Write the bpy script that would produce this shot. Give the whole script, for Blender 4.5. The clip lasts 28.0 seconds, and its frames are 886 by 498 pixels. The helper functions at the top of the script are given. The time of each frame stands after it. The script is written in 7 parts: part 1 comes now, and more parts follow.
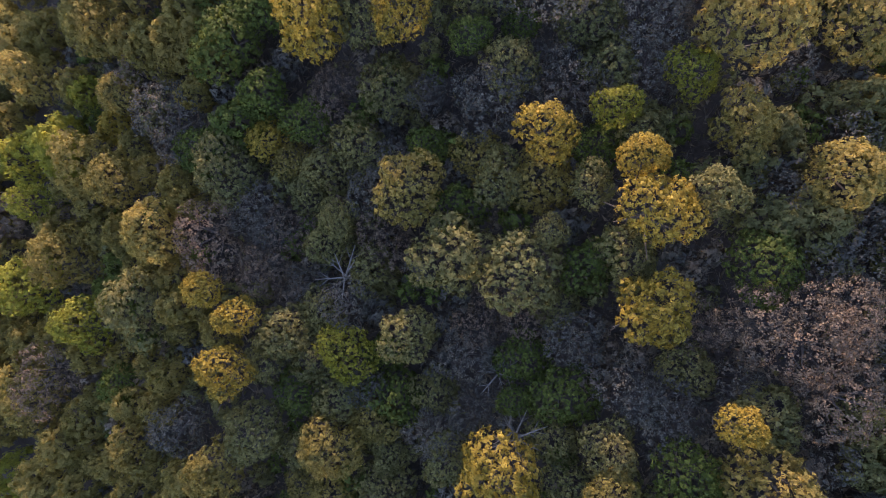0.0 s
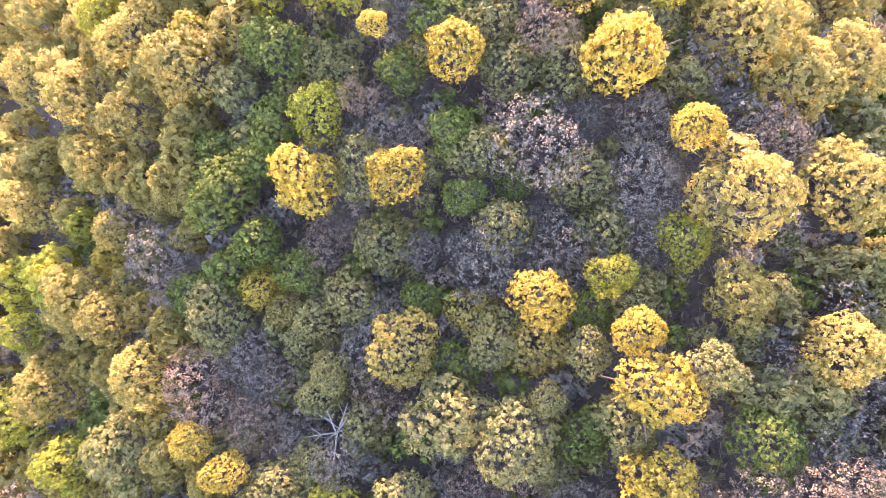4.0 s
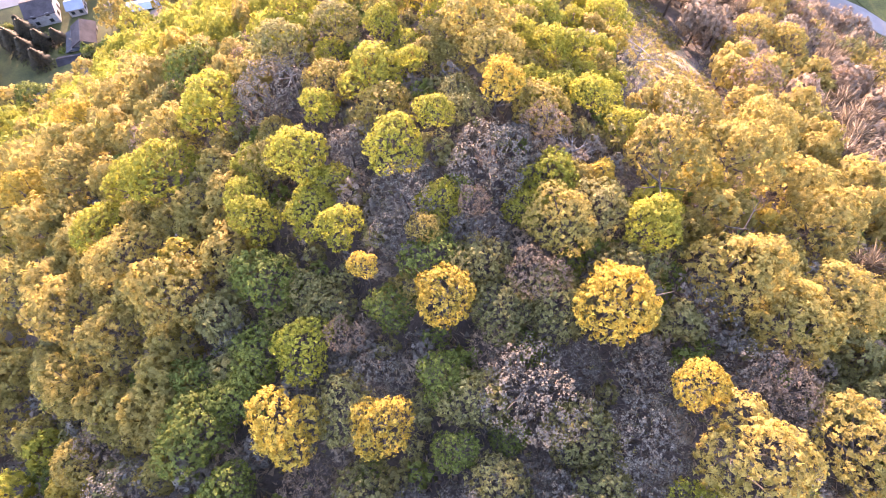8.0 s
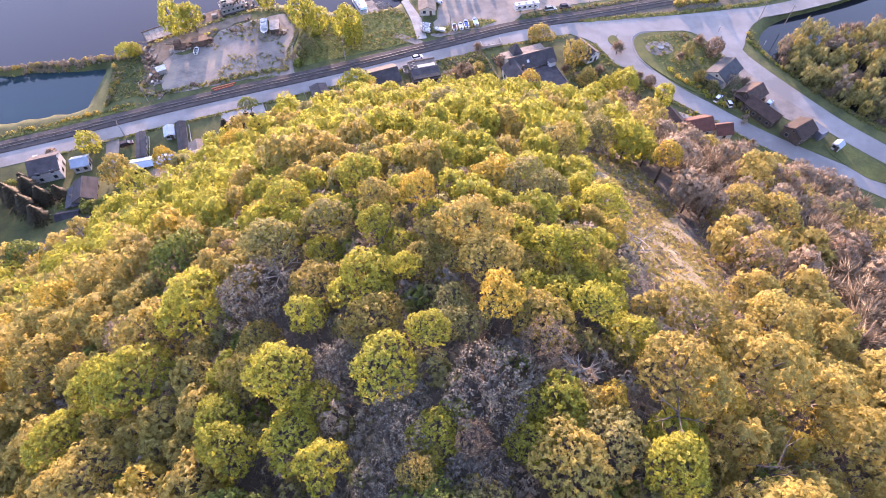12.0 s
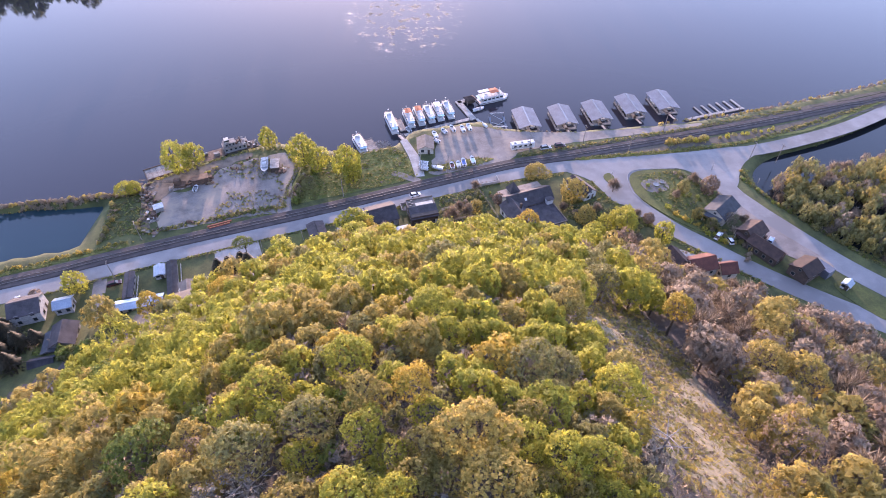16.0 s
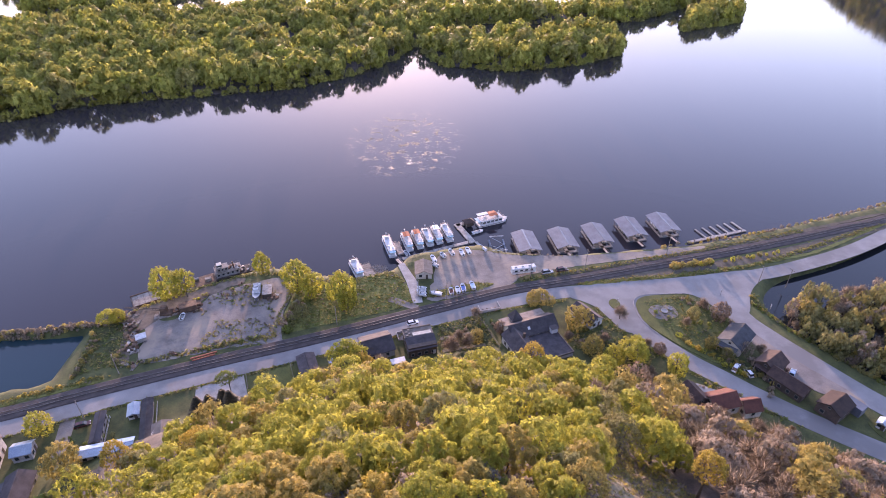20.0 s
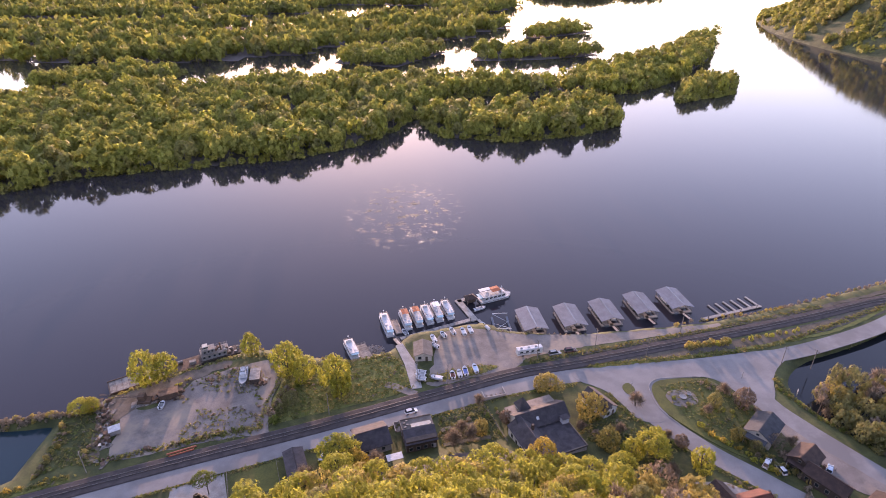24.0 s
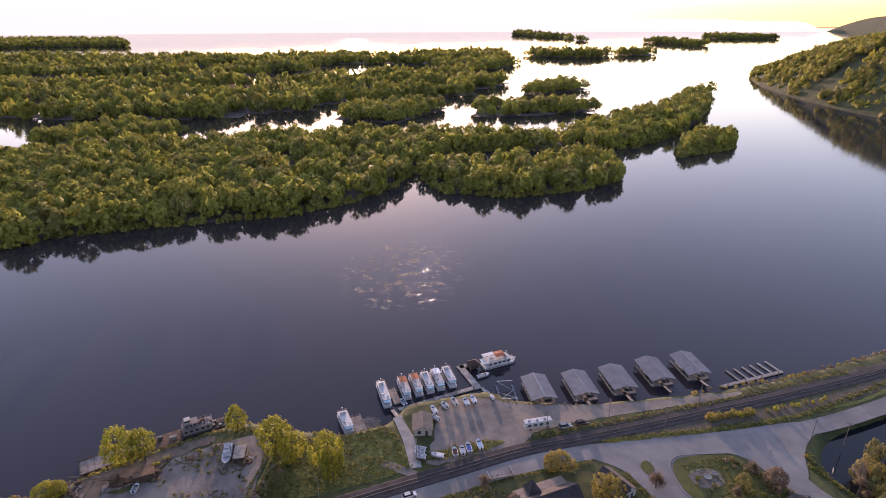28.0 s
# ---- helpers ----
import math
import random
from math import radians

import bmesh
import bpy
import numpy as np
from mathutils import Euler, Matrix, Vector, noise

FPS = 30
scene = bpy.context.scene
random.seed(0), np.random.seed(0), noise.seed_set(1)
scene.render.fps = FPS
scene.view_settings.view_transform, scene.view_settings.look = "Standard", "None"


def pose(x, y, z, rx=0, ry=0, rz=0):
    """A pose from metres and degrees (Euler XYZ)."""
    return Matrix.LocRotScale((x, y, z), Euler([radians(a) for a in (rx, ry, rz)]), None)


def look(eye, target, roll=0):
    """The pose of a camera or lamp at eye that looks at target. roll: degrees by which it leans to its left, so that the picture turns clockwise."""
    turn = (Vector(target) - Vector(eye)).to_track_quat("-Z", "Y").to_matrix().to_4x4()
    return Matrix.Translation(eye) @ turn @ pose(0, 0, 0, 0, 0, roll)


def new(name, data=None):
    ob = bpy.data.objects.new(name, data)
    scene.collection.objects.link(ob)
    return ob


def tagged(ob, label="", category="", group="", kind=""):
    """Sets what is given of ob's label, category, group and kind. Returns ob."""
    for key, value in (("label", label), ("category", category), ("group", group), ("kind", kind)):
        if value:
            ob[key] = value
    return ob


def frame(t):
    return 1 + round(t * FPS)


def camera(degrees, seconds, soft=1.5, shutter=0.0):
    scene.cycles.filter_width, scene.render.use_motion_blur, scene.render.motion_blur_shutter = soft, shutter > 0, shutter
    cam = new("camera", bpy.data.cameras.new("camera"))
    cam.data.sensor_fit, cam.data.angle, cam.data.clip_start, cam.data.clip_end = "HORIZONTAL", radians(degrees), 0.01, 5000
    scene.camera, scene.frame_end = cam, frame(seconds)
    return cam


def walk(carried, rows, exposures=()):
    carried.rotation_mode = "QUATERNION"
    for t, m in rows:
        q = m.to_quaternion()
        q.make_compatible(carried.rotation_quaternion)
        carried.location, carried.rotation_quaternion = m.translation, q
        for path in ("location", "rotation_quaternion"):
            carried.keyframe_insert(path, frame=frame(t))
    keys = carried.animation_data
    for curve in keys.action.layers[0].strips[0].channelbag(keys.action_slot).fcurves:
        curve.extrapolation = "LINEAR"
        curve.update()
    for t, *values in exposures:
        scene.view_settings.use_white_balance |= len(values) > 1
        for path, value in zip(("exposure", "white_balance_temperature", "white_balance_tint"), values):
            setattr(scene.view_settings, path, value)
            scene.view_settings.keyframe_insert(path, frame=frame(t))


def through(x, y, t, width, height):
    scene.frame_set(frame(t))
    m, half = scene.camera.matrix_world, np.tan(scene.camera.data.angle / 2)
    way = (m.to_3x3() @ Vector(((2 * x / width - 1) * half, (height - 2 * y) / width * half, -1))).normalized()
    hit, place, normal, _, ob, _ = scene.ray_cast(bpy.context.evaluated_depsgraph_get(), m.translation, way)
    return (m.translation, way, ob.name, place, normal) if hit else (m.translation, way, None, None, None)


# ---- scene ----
cam = camera(74.8, 28.0, soft=0.9)
# seconds, eye (metres), turn (degrees)
PATH = [
    (0, 0.03, -49.09, 147.78, 3.566, 1.189, 0.810),
    (1, 0.06, -46.79, 147.88, 4.023, 1.139, 0.708),
    (2, 0.03, -44.26, 148.11, 5.062, 1.019, 0.565),
    (3, -0.03, -41.66, 148.26, 6.690, 0.857, 0.611),
    (3.5, 0.00, -40.20, 148.33, 7.639, 0.843, 0.619),
    (5.5, 0.33, -34.23, 148.56, 12.771, 0.779, 0.483),
    (6, 0.36, -32.98, 148.60, 14.589, 0.692, 0.459),
    (7, 0.31, -30.52, 148.59, 18.464, 0.429, 0.408),
    (8, 0.25, -28.07, 148.43, 22.277, 0.159, 0.506),
    (9, 0.17, -25.22, 148.63, 25.304, 0.048, 0.354),
    (10, 0.10, -22.30, 148.71, 28.233, -0.019, 0.221),
    (11, 0.16, -19.52, 148.80, 31.260, -0.076, 0.246),
    (12, 0.22, -16.44, 148.75, 34.143, -0.161, 0.252),
    (12.5, 0.27, -14.80, 148.73, 35.534, -0.131, 0.202),
    (14.5, 0.21, -8.71, 148.39, 41.194, -0.215, 0.087),
    (15, 0.22, -7.26, 148.34, 42.565, -0.226, 0.086),
    (16, 0.12, -4.07, 148.32, 45.295, -0.270, 0.052),
    (17, 0.03, -0.86, 148.12, 48.041, -0.291, -0.007),
    (18, 0.18, 2.36, 147.90, 50.769, -0.260, -0.026),
    (19, 0.19, 5.53, 147.72, 53.487, -0.241, -0.066),
    (20, 0.26, 8.31, 147.32, 56.035, -0.230, -0.093),
    (21, 0.34, 11.65, 147.09, 58.180, -0.190, -0.109),
    (21.5, 0.49, 13.47, 146.94, 59.013, -0.111, -0.144),
    (23.5, 0.13, 19.96, 145.73, 61.718, -0.088, -0.193),
    (24, -0.04, 21.47, 145.49, 62.413, -0.110, -0.205),
    (25, -0.06, 24.49, 145.06, 63.899, -0.054, -0.196),
    (26, -0.14, 27.87, 144.58, 65.423, -0.041, -0.192),
    (27, -0.26, 31.14, 144.23, 66.737, 0.008, -0.227),
    (27.5, -0.27, 32.77, 144.05, 67.219, 0.044, -0.256),
    (28, -0.26, 34.51, 143.89, 67.514, 0.046, -0.258),
]
EXPOSURES = [(0, 2.4, 6700, 40), (1, 3.75, 6750, 40), (2, 4.42, 6800, 43), (3, 4.66, 7200, 48), (8, 4.22, 7700, 53), (12, 3.64, 7100, 51), (17, 3.14, 6600, 50), (20, 2.92, 7050, 55), (24, 2.72, 7700, 56), (28, 2.05, 7650, 50)]
walk(cam, [(t, pose(*m)) for t, *m in PATH], EXPOSURES)

# ---- world, sun ----
SUN_UP, SUN_TURN = radians(5.8), radians(-8.0)
world = bpy.data.worlds.new("sky")
scene.world = world
world.use_nodes = True
sky = world.node_tree.nodes.new("ShaderNodeTexSky")
sky.sky_type, sky.sun_disc = "NISHITA", False
sky.sun_elevation, sky.sun_rotation = SUN_UP, SUN_TURN
sky.air_density, sky.dust_density, sky.ozone_density = 1.0, 0.4, 2.0
background = world.node_tree.nodes["Background"]
world.node_tree.links.new(sky.outputs[0], background.inputs[0])
background.inputs[1].default_value = 0.15
sun = new("sun", bpy.data.lights.new("sun", "SUN"))
sun.data.energy, sun.data.angle, sun.data.color = 1.3, radians(0.6), (1.0, 0.85, 0.63)
towards = Vector((math.sin(SUN_TURN) * math.cos(SUN_UP), math.cos(SUN_TURN) * math.cos(SUN_UP), math.sin(SUN_UP)))
sun.matrix_world = look(towards * 900, (0, 0, 0))


# ---- materials ----
def nodes_of(name):
    m = bpy.data.materials.new(name)
    m.use_nodes = True
    nt = m.node_tree
    return m, nt, nt.nodes["Principled BSDF"]


def add(nt, kind, **values):
    n = nt.nodes.new(kind)
    for k, v in values.items():
        n.inputs[k].default_value = v
    return n


def ramp(nt, fac, stops):
    r = nt.nodes.new("ShaderNodeValToRGB")
    e = r.color_ramp.elements
    while len(e) < len(stops):
        e.new(0.5)
    for el, (p, c) in zip(e, stops):
        el.position, el.color = p, (*c, 1)
    nt.links.new(fac, r.inputs[0])
    return r.outputs[0]


def blend(nt, fac, a, b, mode="MIX"):
    m = nt.nodes.new("ShaderNodeMix")
    m.data_type, m.blend_type = "RGBA", mode
    for s, v in ((m.inputs[0], fac), (m.inputs[6], a), (m.inputs[7], b)):
        if isinstance(v, (int, float)):
            s.default_value = v
        elif isinstance(v, tuple):
            s.default_value = (*v, 1)
        else:
            nt.links.new(v, s)
    return m.outputs[2]


def place_of(nt):
    return nt.nodes.new("ShaderNodeNewGeometry").outputs["Position"]


def surface(name, dark, light, scale=1.0, fine=8.0, rough=0.85, metal=0.0, bump=0.3, depth=0.05, vary=0.25, stain=None, lean=0.5):
    """Two scales of variation, in world metres, with grain, bump and a random shade for each object."""
    m, nt, bsdf = nodes_of(name)
    where = place_of(nt)
    big = add(nt, "ShaderNodeTexNoise", Scale=scale, Detail=4.0, Roughness=0.6)
    small = add(nt, "ShaderNodeTexNoise", Scale=scale * fine, Detail=3.0, Roughness=0.7)
    for n in (big, small):
        nt.links.new(where, n.inputs["Vector"])
    colour = ramp(nt, big.outputs[0], [(0.32, dark), (0.68, light)])
    grain = ramp(nt, small.outputs[0], [(0.25, (1 - lean,) * 3), (0.75, (1 + lean * 0.4,) * 3)])
    colour = blend(nt, 0.8, colour, grain, "MULTIPLY")
    if stain:
        patch = add(nt, "ShaderNodeTexNoise", Scale=scale * 0.37, Detail=5.0, Roughness=0.65)
        nt.links.new(where, patch.inputs["Vector"])
        colour = blend(nt, ramp(nt, patch.outputs[0], [(0.5, (0, 0, 0)), (0.62, (1, 1, 1))]), colour, stain)
    if vary:
        info = nt.nodes.new("ShaderNodeObjectInfo")
        colour = blend(nt, 1.0, colour, ramp(nt, info.outputs["Random"], [(0, (1 - vary,) * 3), (1, (1 + vary,) * 3)]), "MULTIPLY")
    nt.links.new(colour, bsdf.inputs["Base Color"])
    bsdf.inputs["Roughness"].default_value, bsdf.inputs["Metallic"].default_value = rough, metal
    if bump:
        b = add(nt, "ShaderNodeBump", Strength=bump, Distance=depth)
        nt.links.new(small.outputs[0], b.inputs["Height"])
        nt.links.new(b.outputs[0], bsdf.inputs["Normal"])
    return m


def leaf_material(name, dark, light, through=0.35, leaf=8.5, bare=0.5):
    """Sprays of small leaves that let light through, with gaps between the leaves if bare is above 0; every spray and every tree has its own shade."""
    m, nt, bsdf = nodes_of(name)
    info, geo = nt.nodes.new("ShaderNodeObjectInfo"), nt.nodes.new("ShaderNodeNewGeometry")
    fine = add(nt, "ShaderNodeTexNoise", Scale=leaf, Detail=0.8, Roughness=0.6)
    spray = add(nt, "ShaderNodeTexNoise", Scale=1.5, Detail=1.0)
    patch = add(nt, "ShaderNodeTexNoise", Scale=0.2, Detail=2.0)
    for n in (fine, spray, patch):
        nt.links.new(geo.outputs["Position"], n.inputs["Vector"])
    colour = ramp(nt, geo.outputs["Random Per Island"], [(0.0, dark), (0.75, light), (1.0, tuple(min(1, c * 1.15) for c in light))])
    colour = blend(nt, 0.6, colour, ramp(nt, fine.outputs[0], [(0.4, (0.6, 0.6, 0.6)), (0.68, (1.3, 1.3, 1.3))]), "MULTIPLY")
    colour = blend(nt, 0.7, colour, ramp(nt, spray.outputs[0], [(0.3, (0.72, 0.74, 0.76)), (0.7, (1.22, 1.2, 1.1))]), "MULTIPLY")
    colour = blend(nt, 0.8, colour, ramp(nt, patch.outputs[0], [(0.3, (0.82, 0.9, 0.88)), (0.7, (1.15, 1.08, 1.0))]), "MULTIPLY")
    colour = blend(nt, 1.0, colour, ramp(nt, info.outputs["Random"], [(0, (0.85, 0.85, 0.85)), (1, (1.15, 1.12, 1.1))]), "MULTIPLY")
    nt.links.new(colour, bsdf.inputs["Base Color"])
    bsdf.inputs["Roughness"].default_value = 0.65
    bsdf.inputs["Specular IOR Level"].default_value = 0.2
    glow = nt.nodes.new("ShaderNodeBsdfTranslucent")
    nt.links.new(colour, glow.inputs[0])
    mix = add(nt, "ShaderNodeMixShader", Fac=through)
    nt.links.new(bsdf.outputs[0], mix.inputs[1])
    nt.links.new(glow.outputs[0], mix.inputs[2])
    if bare <= 0:
        nt.links.new(mix.outputs[0], nt.nodes["Material Output"].inputs[0])
        return m
    gap = nt.nodes.new("ShaderNodeBsdfTransparent")
    cut = nt.nodes.new("ShaderNodeMath")
    cut.operation = "GREATER_THAN"
    cut.inputs[1].default_value = bare
    nt.links.new(fine.outputs[0], cut.inputs[0])
    leafy = nt.nodes.new("ShaderNodeMixShader")
    nt.links.new(cut.outputs[0], leafy.inputs[0])
    nt.links.new(gap.outputs[0], leafy.inputs[1])
    nt.links.new(mix.outputs[0], leafy.inputs[2])
    nt.links.new(leafy.outputs[0], nt.nodes["Material Output"].inputs[0])
    return m


def water_material(name, tint, rough, swell, patch=False):
    m, nt, bsdf = nodes_of(name)
    where = place_of(nt)
    bsdf.inputs["Base Color"].default_value = (*tint, 1)
    bsdf.inputs["IOR"].default_value = 1.33
    long = add(nt, "ShaderNodeTexNoise", Scale=0.012, Detail=4.0, Roughness=0.6)
    short = add(nt, "ShaderNodeTexNoise", Scale=1.3, Detail=4.0, Roughness=0.7)
    for n in (long, short):
        nt.links.new(where, n.inputs["Vector"])
    nt.links.new(ramp(nt, long.outputs[0], [(0.35, (rough,) * 3), (0.7, (rough * 2.2,) * 3)]), bsdf.inputs["Roughness"])
    b = add(nt, "ShaderNodeBump", Strength=swell, Distance=0.05)
    nt.links.new(short.outputs[0], b.inputs["Height"])
    normal = b.outputs[0]
    if patch:
        # a boil of broken water in midstream
        shift = nt.nodes.new("ShaderNodeMapping")
        shift.vector_type = "TEXTURE"
        shift.inputs["Location"].default_value, shift.inputs["Scale"].default_value = (-22, 350, 0), (42, 60, 40)
        nt.links.new(where, shift.inputs["Vector"])
        ball = nt.nodes.new("ShaderNodeTexGradient")
        ball.gradient_type = "SPHERICAL"
        nt.links.new(shift.outputs[0], ball.inputs[0])
        flecks = add(nt, "ShaderNodeTexNoise", Scale=0.15, Detail=7.0, Roughness=0.8)
        nt.links.new(where, flecks.inputs["Vector"])
        mask = nt.nodes.new("ShaderNodeMath")
        mask.operation = "MULTIPLY"
        nt.links.new(ramp(nt, ball.outputs[1], [(0.05, (0, 0, 0)), (0.5, (1, 1, 1))]), mask.inputs[0])
        nt.links.new(ramp(nt, flecks.outputs[0], [(0.54, (0, 0, 0)), (0.605, (1, 1, 1))]), mask.inputs[1])
        waves = add(nt, "ShaderNodeTexNoise", Scale=0.9, Detail=3.0, Roughness=0.6)
        nt.links.new(where, waves.inputs["Vector"])
        chop = add(nt, "ShaderNodeBump", Distance=1.0)
        nt.links.new(mask.outputs[0], chop.inputs["Strength"])
        nt.links.new(waves.outputs[0], chop.inputs["Height"])
        nt.links.new(normal, chop.inputs["Normal"])
        normal = chop.outputs[0]
    nt.links.new(normal, bsdf.inputs["Normal"])
    return m


# leaf colour, dark and light, and the share of light that passes through
FOLIAGE = {
    "gold": ((0.34, 0.25, 0.045), (0.53, 0.405, 0.09), 0.5), "lime": ((0.255, 0.265, 0.045), (0.44, 0.435, 0.085), 0.6),
    "green": ((0.085, 0.12, 0.03), (0.19, 0.24, 0.06), 0.45), "grey": ((0.105, 0.1, 0.09), (0.21, 0.2, 0.18), 0.35),
    "pink": ((0.18, 0.132, 0.1), (0.3, 0.225, 0.175), 0.35), "olive": ((0.17, 0.165, 0.07), (0.31, 0.295, 0.125), 0.5),
    "buff": ((0.277, 0.229, 0.073), (0.445, 0.368, 0.125), 0.58), "brown": ((0.19, 0.15, 0.12), (0.32, 0.255, 0.2), 0.3),
}
LEAF = {k: leaf_material("leaves_" + k, *v, 11.0, 0.0 if k in ("grey", "pink", "brown") else 0.43) for k, v in FOLIAGE.items()}
SPRAY = {k: leaf_material("sprays_" + k, tuple(0.6 * a + 0.4 * b for a, b in zip(v[0], v[1])), v[1], v[2], 6.0, 0.46) for k, v in FOLIAGE.items()}
LEAF.update({
    "bare": leaf_material("bare_twigs", (0.19, 0.148, 0.115), (0.34, 0.275, 0.215), 0.2, 6.0, 0.0),
    "spruce": leaf_material("needles_dark", (0.028, 0.027, 0.02), (0.075, 0.068, 0.05), 0.1, 6.0, 0.42),
    "bank": leaf_material("leaves_island", (0.25, 0.26, 0.06), (0.42, 0.41, 0.11), 0.6, 1.9, 0.4),
    "bank_olive": leaf_material("leaves_island_olive", (0.21, 0.205, 0.07), (0.37, 0.35, 0.13), 0.6, 1.9, 0.4),
    "bank_lime": leaf_material("leaves_island_lime", (0.29, 0.31, 0.06), (0.47, 0.47, 0.11), 0.62, 1.9, 0.4),
})
SPRAY["bare"] = LEAF["bare"]
for k in ("bank", "bank_olive", "bank_lime"):
    SPRAY[k] = LEAF[k]
BARK = surface("bark", (0.07, 0.055, 0.045), (0.17, 0.14, 0.12), 3, 6, bump=0.6)
DEAD = surface("dead_wood", (0.22, 0.2, 0.185), (0.4, 0.375, 0.35), 3, 6, bump=0.4)
LITTER = surface("forest_floor", (0.058, 0.046, 0.041), (0.13, 0.104, 0.086), 0.25, 12, bump=0.8, depth=0.2, vary=0)
ASPHALT = surface("asphalt", (0.19, 0.18, 0.178), (0.27, 0.258, 0.25), 0.12, 30, 0.9, bump=0.15, depth=0.01, vary=0, stain=(0.17, 0.16, 0.155), lean=0.2)
GRAVEL = surface("gravel", (0.15, 0.128, 0.115), (0.28, 0.238, 0.21), 0.16, 20, 0.95, bump=0.4, depth=0.03, vary=0, stain=(0.3, 0.235, 0.18))
GRASS = surface("grass", (0.036, 0.048, 0.012), (0.1, 0.108, 0.03), 0.2, 14, 0.9, bump=0.7, depth=0.08, vary=0)
BALLAST = surface("ballast", (0.042, 0.033, 0.032), (0.092, 0.073, 0.069), 0.3, 18, 0.95, bump=0.6, depth=0.05, vary=0)
SOIL = surface("dry_slope", (0.13, 0.115, 0.07), (0.27, 0.225, 0.15), 0.8, 9, 0.95, bump=0.7, depth=0.15, vary=0)
STEEL = surface("steel", (0.2, 0.19, 0.18), (0.34, 0.32, 0.3), 2, 8, 0.45, 0.9, bump=0.1, vary=0.1)
SLEEPER = surface("creosoted_timber", (0.035, 0.026, 0.022), (0.08, 0.06, 0.05), 0.8, 12, bump=0.4, depth=0.02)
TIMBER = surface("weathered_timber", (0.17, 0.14, 0.12), (0.36, 0.31, 0.27), 0.8, 12, bump=0.4, depth=0.02)
RIVER = water_material("river_water", (0.028, 0.025, 0.03), 0.04, 0.10, True)
POND = water_material("pond_water", (0.014, 0.04, 0.048), 0.05, 0.05)
POND_DARK = water_material("pond_water_dark", (0.015, 0.018, 0.02), 0.04, 0.04)
WOODS = surface("far_woods", (0.045, 0.055, 0.02), (0.1, 0.11, 0.045), 0.05, 6, 0.95, bump=0.8, depth=3.0, vary=0)
# pale emission on the northern bluffs stands in for haze over distance
HAZE_GLOW, nt, bsdf = nodes_of("distant_haze_glow")
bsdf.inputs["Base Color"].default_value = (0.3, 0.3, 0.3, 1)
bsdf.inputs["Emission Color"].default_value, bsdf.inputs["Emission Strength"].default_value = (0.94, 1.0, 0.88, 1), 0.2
# ---- the lie of the land ----
GX = [-260, -140, -100, -60, -30, 0, 25, 50, 80, 130, 260]
GY = [-260, -100, -45, 5, 30, 45, 60, 80, 110, 140, 158, 170]
GZ = [
    [20, 22, 34, 50, 66, 76, 84, 84, 74, 60, 50],
    [16, 24, 38, 55, 72, 80, 91, 92, 80, 60, 45],
    [12, 26, 42, 60, 76, 84, 93, 92, 80, 60, 40],
    [8, 22, 42, 63, 80, 90, 87, 76, 60, 45, 30],
    [5, 12, 32, 58, 77, 86, 78, 64, 50, 35, 20],
    [4, 8, 22, 49, 72, 79, 69, 55, 45, 28, 12],
    [3, 5, 16, 42, 62, 70, 63, 46, 39, 18, 5],
    [3, 3, 9, 31, 46, 54, 50, 40, 34, 8, 3],
    [3, 3, 4, 20, 26, 30, 28, 24, 12, 3, 3],
    [3, 3, 3, 4, 8, 10, 9, 7, 3, 3, 3],
    [3, 3, 3, 3, 3.4, 4, 4, 3.4, 3, 3, 3],
    [3, 3, 3, 3, 3, 3, 3, 3, 3, 3, 3],
]
ROAD_MAIN = [(-420, 24), (-260, 78), (-142, 120.4), (-124, 127.8), (-107.5, 134.8), (-91, 141.2), (-74, 147.6), (-60, 152.8), (-42, 159.6), (-33.6, 162.8), (-15.5, 170.2), (4, 177.4), (23, 184.4), (52, 192), (101, 197), (156, 211), (215, 240), (330, 320)]
ROAD_HILL = [(68.5, 184), (72.4, 172), (78.6, 163), (87, 152.8), (95, 145.4), (102.2, 138.4), (115, 127.5), (137, 112), (175, 88), (240, 60)]
ROAD_BACK = [(112, 196), (114.5, 177), (119.8, 166), (125.8, 156.4), (132, 147), (138.4, 137.6), (146.4, 128.2), (158, 117), (200, 82), (260, 50)]
RAILS = [(-420, 31), (-260, 84), (-143.5, 126.8), (-122, 135.4), (-107, 141.4), (-90, 148), (-70, 155.4), (-52, 161.8), (-34, 168.6), (-14, 176.6), (4.5, 183.8), (28, 193), (51.4, 199), (77, 206.2), (103, 213.6), (131, 221.6), (160, 230.6), (193, 241.8), (219, 250.6), (340, 300)]
SHORE = [(-420, 100), (-164, 168), (-128, 174), (-121, 178), (-117, 181.5), (-110, 187), (-97, 196), (-80, 206), (-71, 209), (-60, 206.5), (-48.5, 203.5), (-34, 202), (-20, 208), (-16, 214), (-13, 219.5), (18, 228), (30.7, 221), (56, 219), (109, 226.5), (138, 234), (170, 245), (229, 266), (420, 350)]
POND_WEST = (-154.5, 25)


def rounded(ring, times=2):
    """Cut the corners off a ring of points."""
    for _ in range(times):
        ring = [(a[0] + f * (b[0] - a[0]), a[1] + f * (b[1] - a[1])) for a, b in zip(ring, ring[1:] + ring[:1]) for f in (0.25, 0.75)]
    return ring


POND_EAST = rounded([(122.5, 186), (136, 204), (170, 216), (206, 236), (300, 290), (330, 200), (220, 110), (156, 134), (133, 161)])


def smooth_step(a):
    a = np.clip(a, 0, 1)
    return a * a * (3 - 2 * a)


